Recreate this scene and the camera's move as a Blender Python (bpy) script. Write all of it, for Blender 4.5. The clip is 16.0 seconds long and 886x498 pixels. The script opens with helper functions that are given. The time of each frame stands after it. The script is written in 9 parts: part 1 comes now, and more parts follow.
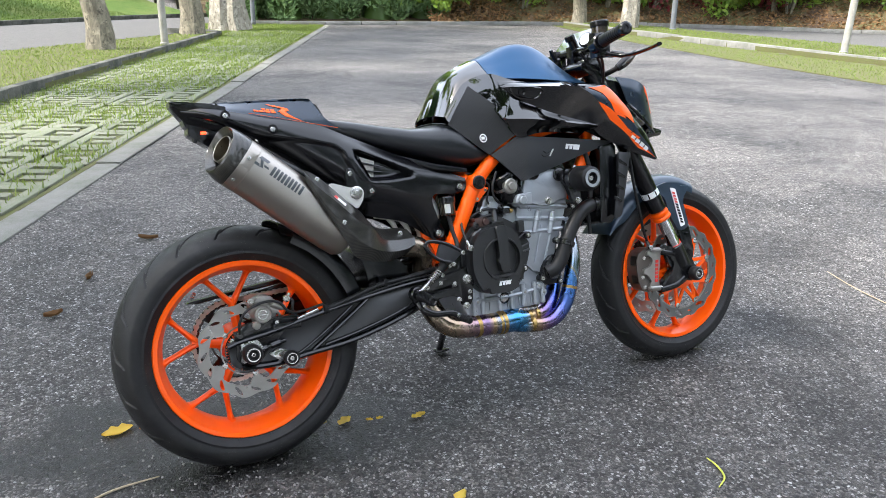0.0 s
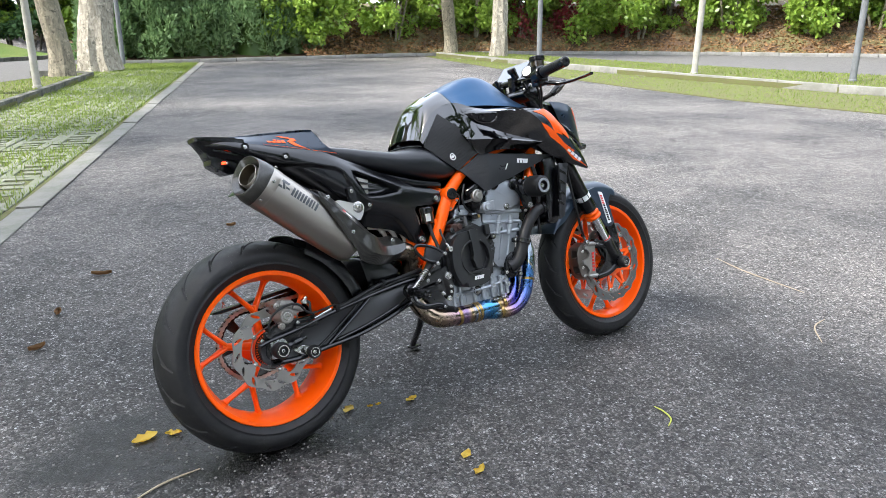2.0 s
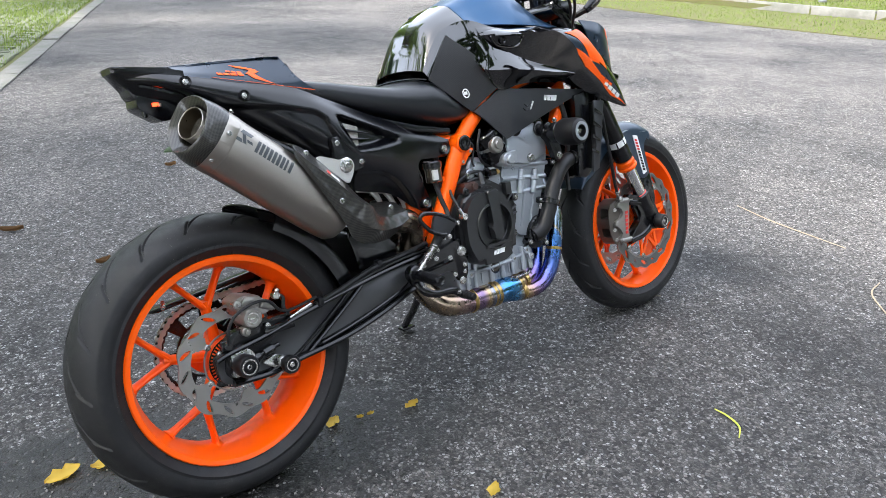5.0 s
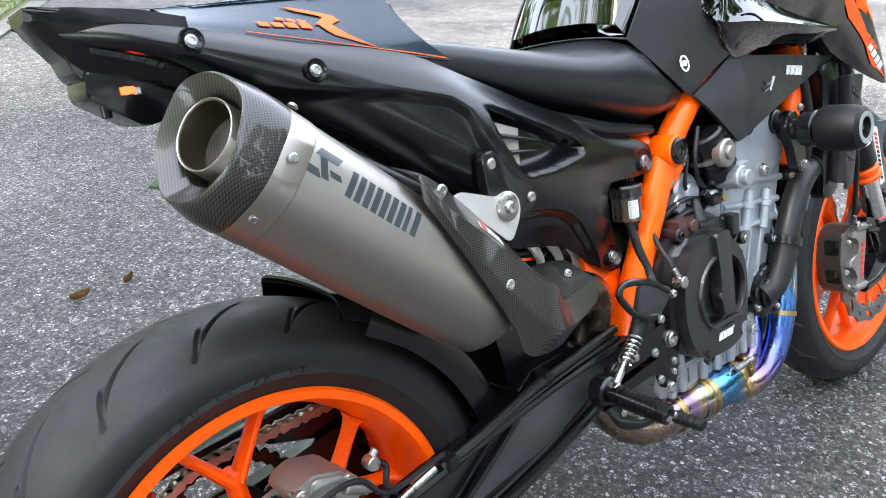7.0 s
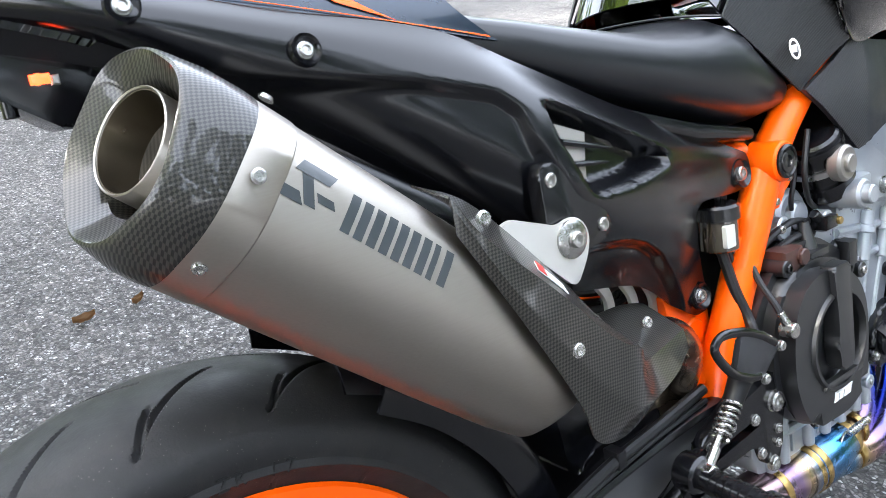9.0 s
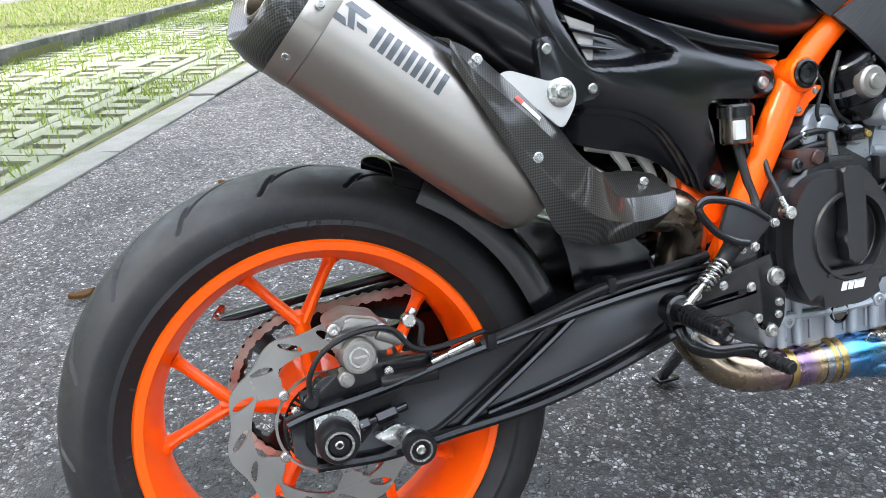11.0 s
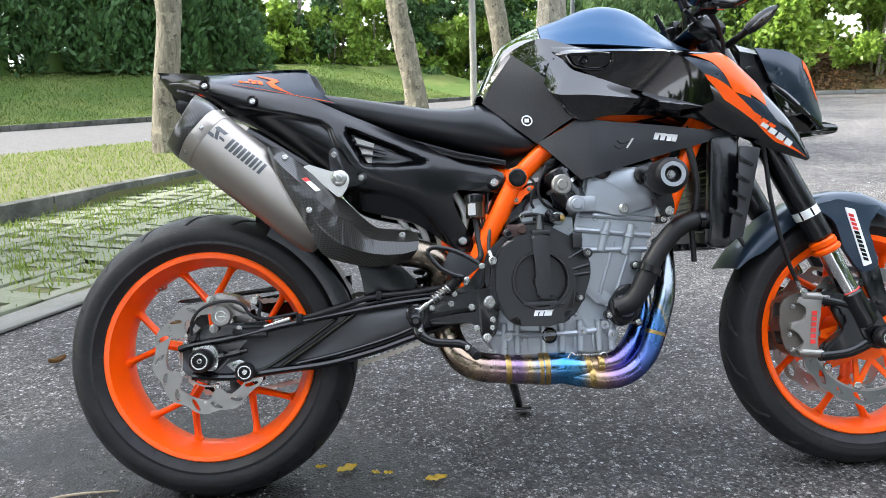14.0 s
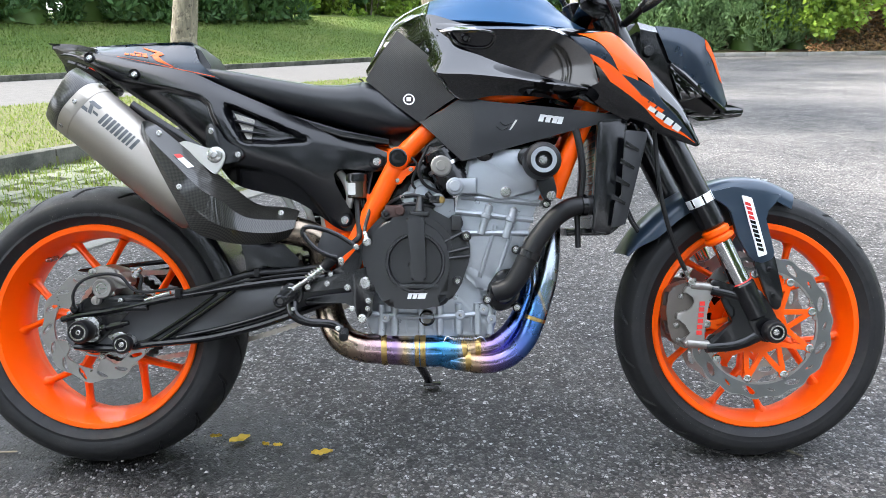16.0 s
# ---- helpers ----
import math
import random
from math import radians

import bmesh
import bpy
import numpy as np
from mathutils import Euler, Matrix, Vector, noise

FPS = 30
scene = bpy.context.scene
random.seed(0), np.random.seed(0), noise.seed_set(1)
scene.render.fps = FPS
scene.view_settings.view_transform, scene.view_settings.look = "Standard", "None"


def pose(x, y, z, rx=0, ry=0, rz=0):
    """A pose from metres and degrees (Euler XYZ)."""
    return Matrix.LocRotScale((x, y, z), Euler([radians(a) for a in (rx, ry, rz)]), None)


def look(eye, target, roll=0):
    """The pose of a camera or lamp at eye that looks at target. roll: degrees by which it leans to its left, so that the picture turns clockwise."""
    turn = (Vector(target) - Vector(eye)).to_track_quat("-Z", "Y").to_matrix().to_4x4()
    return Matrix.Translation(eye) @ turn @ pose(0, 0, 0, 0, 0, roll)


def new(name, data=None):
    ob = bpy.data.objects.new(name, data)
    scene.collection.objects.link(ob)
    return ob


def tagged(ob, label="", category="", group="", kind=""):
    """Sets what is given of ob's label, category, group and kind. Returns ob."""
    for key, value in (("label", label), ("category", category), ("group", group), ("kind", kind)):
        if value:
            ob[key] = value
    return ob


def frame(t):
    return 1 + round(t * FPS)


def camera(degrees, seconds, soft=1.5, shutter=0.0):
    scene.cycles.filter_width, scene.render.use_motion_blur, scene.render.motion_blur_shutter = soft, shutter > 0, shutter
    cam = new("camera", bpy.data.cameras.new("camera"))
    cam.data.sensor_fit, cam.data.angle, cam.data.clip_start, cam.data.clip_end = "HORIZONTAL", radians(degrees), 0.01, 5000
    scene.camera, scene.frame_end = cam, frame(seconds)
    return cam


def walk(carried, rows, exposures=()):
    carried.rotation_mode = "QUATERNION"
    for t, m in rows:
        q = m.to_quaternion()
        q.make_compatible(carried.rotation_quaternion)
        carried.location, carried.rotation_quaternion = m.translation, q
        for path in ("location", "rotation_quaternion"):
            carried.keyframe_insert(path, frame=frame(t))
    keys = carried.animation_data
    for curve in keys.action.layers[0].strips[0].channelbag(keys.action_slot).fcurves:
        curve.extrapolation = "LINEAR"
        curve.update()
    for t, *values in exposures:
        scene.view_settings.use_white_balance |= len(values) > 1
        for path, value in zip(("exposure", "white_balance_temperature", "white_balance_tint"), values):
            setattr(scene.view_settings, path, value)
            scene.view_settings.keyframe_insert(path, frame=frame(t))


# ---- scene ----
cam = camera(60.0, 16.0, soft=0.7)
PATH = [
    (0, (-0.376, -1.786, 1.205), (0.499, -0.108, 0.559), 0.9),
    (0.5, (-0.485, -1.783, 1.21), (0.534, -0.187, 0.565), 1.3),
    (1, (-0.573, -1.887, 1.23), (0.477, -0.309, 0.592), 0.8),
    (1.5, (-0.693, -1.951, 1.248), (0.383, -0.372, 0.657), -0.1),
    (2, (-0.84, -1.95, 1.242), (0.309, -0.416, 0.67), -0.4),
    (2.5, (-0.898, -1.961, 1.232), (0.349, -0.501, 0.671), 0.2),
    (3, (-0.918, -1.939, 1.218), (0.376, -0.517, 0.669), 0.2),
    (3.5, (-0.847, -1.842, 1.199), (0.451, -0.431, 0.63), 0.1),
    (3.7, (-0.801, -1.784, 1.191), (0.485, -0.375, 0.589), 0.2),
    (5.8, (-0.497, -1.078, 1.163), (0.705, 0.314, 0.378), 0.8),
    (6, (-0.465, -0.998, 1.144), (0.738, 0.394, 0.36), 0.8),
    (6.5, (-0.377, -0.746, 1.082), (0.814, 0.643, 0.276), 0.5),
    (7, (-0.271, -0.559, 1.021), (0.91, 0.821, 0.183), 0.5),
    (7.5, (-0.176, -0.422, 0.978), (0.983, 0.98, 0.145), -0.1),
    (8, (-0.126, -0.345, 0.956), (1.01, 1.074, 0.123), -0.4),
    (8.2, (-0.121, -0.334, 0.954), (1.009, 1.09, 0.122), -0.4),
    (10.3, (-0.151, -0.617, 0.959), (0.713, 1.004, 0.167), -1.4),
    (10.5, (-0.126, -0.656, 0.937), (0.637, 1.015, 0.145), -1.9),
    (11, (-0.101, -0.794, 0.887), (0.464, 0.959, 0.108), -2.1),
    (11.5, (-0.039, -0.948, 0.904), (0.397, 0.844, 0.129), -2.3),
    (12, (0.071, -1.109, 0.952), (0.382, 0.711, 0.184), -1.9),
    (12.5, (0.184, -1.297, 0.985), (0.356, 0.555, 0.25), -3.0),
    (13, (0.267, -1.449, 0.956), (0.429, 0.441, 0.323), -2.6),
    (13.5, (0.349, -1.531, 0.924), (0.504, 0.391, 0.391), -1.7),
    (14, (0.447, -1.594, 0.904), (0.532, 0.355, 0.465), -1.8),
    (14.5, (0.524, -1.618, 0.882), (0.565, 0.343, 0.491), -1.8),
    (15, (0.582, -1.621, 0.872), (0.612, 0.341, 0.486), -1.6),
    (15.5, (0.668, -1.616, 0.891), (0.685, 0.346, 0.502), -1.5),
    (16, (0.792, -1.573, 0.946), (0.77, 0.35, 0.395), -1.0),
]
walk(cam, [(t, look(eye, target, roll)) for t, eye, target, roll in PATH],
     [(0.0, 2.2), (3.5, 2.15), (6.0, 2.5), (7.5, 2.95), (8.5, 3.0), (11.0, 2.85), (13.0, 2.7), (14.5, 2.3), (15.5, 2.3), (16.0, 2.55)])

# ---- world and sun ----
SUN_AZ, SUN_EL = 173.0, 48.0
world = bpy.data.worlds.new("daylight")
scene.world = world
world.use_nodes = True
wn = world.node_tree.nodes
sky = wn.new("ShaderNodeTexSky")
sky.sky_type, sky.sun_disc = "NISHITA", False
sky.sun_elevation, sky.sun_rotation = radians(SUN_EL), radians(90 - SUN_AZ)
sky.air_density, sky.dust_density, sky.ozone_density = 1.0, 3.0, 1.5
wn["Background"].inputs["Strength"].default_value = 0.14
# thin bright cloud over half of the sky's light
cloud = wn.new("ShaderNodeMix")
cloud.data_type = "RGBA"
cloud.inputs[0].default_value = 0.55
cloud.inputs[7].default_value = (7.3, 7.8, 8.7, 1.0)
world.node_tree.links.new(sky.outputs[0], cloud.inputs[6])
world.node_tree.links.new(cloud.outputs[2], wn["Background"].inputs["Color"])
sun = new("sun", bpy.data.lights.new("sun", "SUN"))
sun.data.energy, sun.data.angle, sun.data.color = 2.5, radians(8.0), (1.0, 0.97, 0.91)
sun.matrix_world = look((math.cos(radians(SUN_AZ)) * 30, math.sin(radians(SUN_AZ)) * 30, 30 * math.tan(radians(SUN_EL))), (0, 0, 0))

# ---- building tools ----
def part(name, bm, material, parent=None, label="", angle=35.0):
    me = bpy.data.meshes.new(name)
    bmesh.ops.recalc_face_normals(bm, faces=bm.faces[:])
    bm.to_mesh(me)
    bm.free()
    me.polygons.foreach_set("use_smooth", [True] * len(me.polygons))
    me.set_sharp_from_angle(angle=radians(angle))
    me.materials.append(material)
    ob = new(name, me)
    ob.parent = parent
    if label:
        ob["label"] = label
    return ob


def twin(name, ob, m, parent, label=""):
    """Another object on the same mesh, at the pose m under parent."""
    o = new(name, ob.data)
    o.parent = parent
    o.matrix_basis = m
    if label:
        o["label"] = label
    return o


def raw(name, verts, faces, material, parent=None, smooth=False):
    me = bpy.data.meshes.new(name)
    me.from_pydata([tuple(v) for v in verts], [], [tuple(f) for f in faces])
    if smooth:
        me.polygons.foreach_set("use_smooth", [True] * len(me.polygons))
    me.materials.append(material)
    ob = new(name, me)
    ob.parent = parent
    return ob


def quads(name, v, n, material, parent=None):
    """A mesh of loose faces of n corners each from an array of corners, in order."""
    me = bpy.data.meshes.new(name)
    k = len(v) // n
    me.vertices.add(len(v))
    me.vertices.foreach_set("co", np.asarray(v, dtype=np.float32).ravel())
    me.loops.add(len(v))
    me.loops.foreach_set("vertex_index", np.arange(len(v), dtype=np.int32))
    me.polygons.add(k)
    me.polygons.foreach_set("loop_start", np.arange(0, len(v), n, dtype=np.int32))
    me.update(calc_edges=True)
    me.materials.append(material)
    ob = new(name, me)
    ob.parent = parent
    return ob


def joined(*bms):
    out = bmesh.new()
    for b in bms:
        me = bpy.data.meshes.new("tmp")
        b.to_mesh(me)
        b.free()
        out.from_mesh(me)
        bpy.data.meshes.remove(me)
    return out


def mirrored(bm):
    me = bpy.data.meshes.new("tmp")
    bm.to_mesh(me)
    out = bmesh.new()
    out.from_mesh(me)
    bpy.data.meshes.remove(me)
    for v in out.verts:
        v.co.y = -v.co.y
    bmesh.ops.reverse_faces(out, faces=out.faces[:])
    return out


def moved(bm, m):
    bmesh.ops.transform(bm, matrix=m, verts=bm.verts[:])
    return bm


def frame_of(axis):
    a = Vector(axis).normalized()
    s = Vector((0, 0, 1)) if abs(a.z) < 0.9 else Vector((1, 0, 0))
    x = a.cross(s).normalized()
    return a, x, a.cross(x)


def lathe(profile, at, axis, seg=32, closed=False, wave=None):
    """A profile of (radius, height) turned about the axis through at. wave(angle, index) scales the radius."""
    bm = bmesh.new()
    a, x, y = frame_of(axis)
    rings = []
    for i in range(seg):
        t = 2 * math.pi * i / seg
        d = x * math.cos(t) + y * math.sin(t)
        rings.append([bm.verts.new(Vector(at) + a * h + d * (r * (wave(t, k) if wave else 1))) for k, (r, h) in enumerate(profile)])
    n = len(profile)
    for i in range(seg):
        p, q = rings[i], rings[(i + 1) % seg]
        for k in range(n if closed else n - 1):
            bm.faces.new((p[k], p[(k + 1) % n], q[(k + 1) % n], q[k]))
    if not closed:
        for k in (0, n - 1):
            if profile[k][0] > 1e-5:
                bm.faces.new([r[k] for r in rings])
    bmesh.ops.remove_doubles(bm, verts=bm.verts[:], dist=1e-6)
    return bm


def rod(p, q, r, r2=None, bev=0.15, seg=20):
    """A solid round bar from p to q with softened ends."""
    p, q = Vector(p), Vector(q)
    length, r2 = (q - p).length, r if r2 is None else r2
    b = min(bev * min(r, r2), length * 0.3)
    return lathe([(max(r - b, 0), 0), (r, b), (r2, length - b), (max(r2 - b, 0), length)], p, q - p, seg)


def pipe(p, q, r, wall=0.002, seg=28):
    p, q = Vector(p), Vector(q)
    h = (q - p).length
    return lathe([(r - wall, 0), (r, 0), (r, h), (r - wall, h)], p, q - p, seg, closed=True)


def spline(pts, n=8):
    """Points on a smooth curve through pts (any number of coordinates)."""
    p = np.array(pts, float)
    if len(p) < 3:
        return [p[0] + (p[1] - p[0]) * i / n for i in range(n + 1)]
    e = np.vstack([2 * p[0] - p[1], p, 2 * p[-1] - p[-2]])
    out = []
    for i in range(1, len(e) - 2):
        a, b, c, d = e[i - 1:i + 3]
        for k in range(n):
            t = k / n
            out.append(0.5 * (2 * b + (c - a) * t + (2 * a - 5 * b + 4 * c - d) * t * t + (3 * b - a - 3 * c + d) * t ** 3))
    return out + [p[-1]]


def tube(pts, r, seg=14, n=8, flat=1.0, side=None):
    """A bent tube through pts; r is a number or a radius for each point. flat squeezes it across the direction side."""
    rr = [r] * len(pts) if isinstance(r, (int, float)) else list(r)
    rows = spline([(*p, q) for p, q in zip(pts, rr)], n) if n > 1 else np.array([(*p, q) for p, q in zip(pts, rr)], float)
    co = [Vector(w[:3]) for w in rows]
    bm = bmesh.new()
    up, rings = None, []
    for i, c in enumerate(co):
        d = (co[min(i + 1, len(co) - 1)] - co[max(i - 1, 0)]).normalized()
        if side is not None:
            x = Vector(side) - d * d.dot(Vector(side))
            x.normalize()
        elif up is None:
            x = frame_of(d)[1]
        else:
            x = (up - d * up.dot(d)).normalized()
        up = x
        y = d.cross(x)
        rings.append([bm.verts.new(c + x * math.cos(t) * rows[i][3] * flat + y * math.sin(t) * rows[i][3]) for t in (2 * math.pi * k / seg for k in range(seg))])
    for a, b in zip(rings, rings[1:]):
        for k in range(seg):
            bm.faces.new((a[k], a[(k + 1) % seg], b[(k + 1) % seg], b[k]))
    bm.faces.new(rings[0])
    bm.faces.new(rings[-1])
    return bm


def rounded(poly, r, n=4):
    """The polygon with its corners rounded; r is one radius or one for each corner."""
    out, k = [], len(poly)
    for i in range(k):
        p, c, q = (Vector(poly[j % k]) for j in (i - 1, i, i + 1))
        ri = r[i] if isinstance(r, (list, tuple)) else r
        d1, d2 = (p - c), (q - c)
        t = min(ri, d1.length * 0.45, d2.length * 0.45)
        a, b = c + d1.normalized() * t, c + d2.normalized() * t
        for s in range(n + 1):
            u = s / n
            w = a * (1 - u) ** 2 + c * 2 * u * (1 - u) + b * u * u
            out.append((w.x, w.y))
    return out


def prism(poly, y0, y1, bev=0.002, r=0.0, seg=2, at=None):
    """The outline poly, in x and z, as a solid from y0 to y1 with softened edges."""
    if r:
        poly = rounded(poly, r)
    bm = bmesh.new()
    a = [bm.verts.new((x, y0, z)) for x, z in poly]
    b = [bm.verts.new((x, y1, z)) for x, z in poly]
    k = len(poly)
    fa, fb = bm.faces.new(a), bm.faces.new(b[::-1])
    for i in range(k):
        bm.faces.new((a[(i + 1) % k], a[i], b[i], b[(i + 1) % k]))
    if bev:
        edges = list(fa.edges) + list(fb.edges)
        bmesh.ops.bevel(bm, geom=edges, offset=bev, segments=seg, profile=0.5, affect="EDGES", clamp_overlap=True)
    if at is not None:
        moved(bm, at)
    return bm


def box(x0, y0, z0, x1, y1, z1, bev=0.002):
    return prism([(x0, z0), (x1, z0), (x1, z1), (x0, z1)], y0, y1, bev)


class Sheet:
    """A smooth surface through a grid of control points: p(u, v) with u along the rows and v across them, both 0 to 1."""

    def __init__(self, rows):
        self.c = np.array(rows, float)

    @staticmethod
    def cut(p, t):
        k = len(p) - 1
        if k == 1:
            return p[0] * (1 - t) + p[1] * t
        e = np.concatenate([[2 * p[0] - p[1]], p, [2 * p[-1] - p[-2]]])
        i = min(int(t * k), k - 1)
        f = t * k - i
        a, b, c, d = e[i:i + 4]
        return 0.5 * (2 * b + (c - a) * f + (2 * a - 5 * b + 4 * c - d) * f * f + (3 * b - a - 3 * c + d) * f ** 3)

    def p(self, u, v):
        row = self.cut(self.c, v)
        return Vector(self.cut(row, u))

    def normal(self, u, v):
        h = 1e-3
        a, b = min(u + h, 1), max(u - h, 0)
        c, d = min(v + h, 1), max(v - h, 0)
        return (self.p(a, v) - self.p(b, v)).cross(self.p(u, c) - self.p(u, d)).normalized()

    def mesh(self, nu, nv, thick=0.003, corners=((0, 0), (1, 0), (1, 1), (0, 1)), lift=0.0, out=(0, -1, 0)):
        """The surface, or the four-cornered piece of it, as a shell. out tells its outer side."""
        bm = bmesh.new()
        (a, b, c, d) = [np.array(k, float) for k in corners]
        top, low = [], []
        o = Vector(out)
        for j in range(nv + 1):
            t, l = [], []
            for i in range(nu + 1):
                s, w = i / nu, j / nv
                u, v = (a * (1 - s) + b * s) * (1 - w) + (d * (1 - s) + c * s) * w
                q, n = self.p(u, v), self.normal(u, v)
                if n.dot(o) < 0:
                    n = -n
                t.append(bm.verts.new(q + n * lift))
                l.append(bm.verts.new(q + n * (lift - thick)))
            top.append(t)
            low.append(l)
        for g, flip in ((top, False), (low, True)):
            for j in range(nv):
                for i in range(nu):
                    f = (g[j][i], g[j][i + 1], g[j + 1][i + 1], g[j + 1][i])
                    bm.faces.new(f[::-1] if flip else f)
        for t, l in ((top[0], low[0]), (top[-1], low[-1]), ([r[0] for r in top], [r[0] for r in low]), ([r[-1] for r in top], [r[-1] for r in low])):
            for i in range(len(t) - 1):
                bm.faces.new((t[i], t[i + 1], l[i + 1], l[i]))
        return bm


class Creased(Sheet):
    """Smooth along its rows, with a fold at every row."""

    def p(self, u, v):
        k = len(self.c) - 1
        j = min(int(v * k), k - 1)
        f = v * k - j
        return Vector(self.cut(self.c[j], u) * (1 - f) + self.cut(self.c[j + 1], u) * f)


def loft(sections, caps=True):
    """Closed rings of points joined one to the next."""
    bm = bmesh.new()
    rings = [[bm.verts.new(Vector(p)) for p in s] for s in sections]
    n = len(rings[0])
    for a, b in zip(rings, rings[1:]):
        for k in range(n):
            bm.faces.new((a[k], a[(k + 1) % n], b[(k + 1) % n], b[k]))
    if caps:
        bm.faces.new(rings[0])
        bm.faces.new(rings[-1])
    return bm


def oval(x, zt, zb, hw, power=3.0, n=28, y=0.0):
    """A rounded upright ring at x between the heights zb and zt, of half width hw."""
    c, h, out = (zt + zb) / 2, (zt - zb) / 2, []
    for k in range(n):
        t = 2 * math.pi * k / n
        ct, st = math.cos(t), math.sin(t)
        out.append((x, y + hw * math.copysign(abs(ct) ** (2 / power), ct), c + h * math.copysign(abs(st) ** (2 / power), st)))
    return out


def cut_out(ob, *cutters):
    """Cuts the solids out of the object for good."""
    tmp = []
    for c in cutters:
        me = bpy.data.meshes.new("cutter")
        bmesh.ops.recalc_face_normals(c, faces=c.faces[:])
        c.to_mesh(me)
        c.free()
        o = new("cutter", me)
        o.parent = ob.parent
        o.matrix_parent_inverse = ob.matrix_parent_inverse
        mod = ob.modifiers.new("cut", "BOOLEAN")
        mod.operation, mod.object, mod.solver = "DIFFERENCE", o, "EXACT"
        tmp.append(o)
    bpy.context.view_layer.update()
    ev = ob.evaluated_get(bpy.context.evaluated_depsgraph_get())
    me = bpy.data.meshes.new_from_object(ev)
    ob.modifiers.clear()
    old, ob.data = ob.data, me
    bpy.data.meshes.remove(old)
    for o in tmp:
        m = o.data
        bpy.data.objects.remove(o)
        bpy.data.meshes.remove(m)
    return ob


def polar(r0, r1, y0, y1, keep, at, nr=10, nt=240, wave=None):
    """A disc plate about the y axis whose cells are kept where keep(radius, angle) says so."""
    bm = bmesh.new()
    cx, cz = at
    def pt(i, j, y):
        t = 2 * math.pi * j / nt
        r = r0 + (r1 - r0) * i / nr
        if wave:
            r *= 1 + (i / nr) ** 2 * wave(t)
        return (cx + r * math.cos(t), y, cz + r * math.sin(t))
    va, vb = {}, {}
    def v(d, i, j, y):
        j %= nt
        if (i, j) not in d:
            d[(i, j)] = bm.verts.new(pt(i, j, y))
        return d[(i, j)]
    on = {(i, j) for i in range(nr) for j in range(nt) if keep(r0 + (r1 - r0) * (i + 0.5) / nr, 2 * math.pi * (j + 0.5) / nt)}
    for i, j in on:
        a = [v(va, i, j, y0), v(va, i + 1, j, y0), v(va, i + 1, j + 1, y0), v(va, i, j + 1, y0)]
        b = [v(vb, i, j, y1), v(vb, i + 1, j, y1), v(vb, i + 1, j + 1, y1), v(vb, i, j + 1, y1)]
        bm.faces.new(a)
        bm.faces.new(b[::-1])
        for (di, dj), (s, e) in {(-1, 0): (3, 0), (1, 0): (1, 2), (0, -1): (0, 1), (0, 1): (2, 3)}.items():
            if (i + di, (j + dj) % nt) not in on:
                bm.faces.new((a[s], b[s], b[e], a[e]))
    return bm


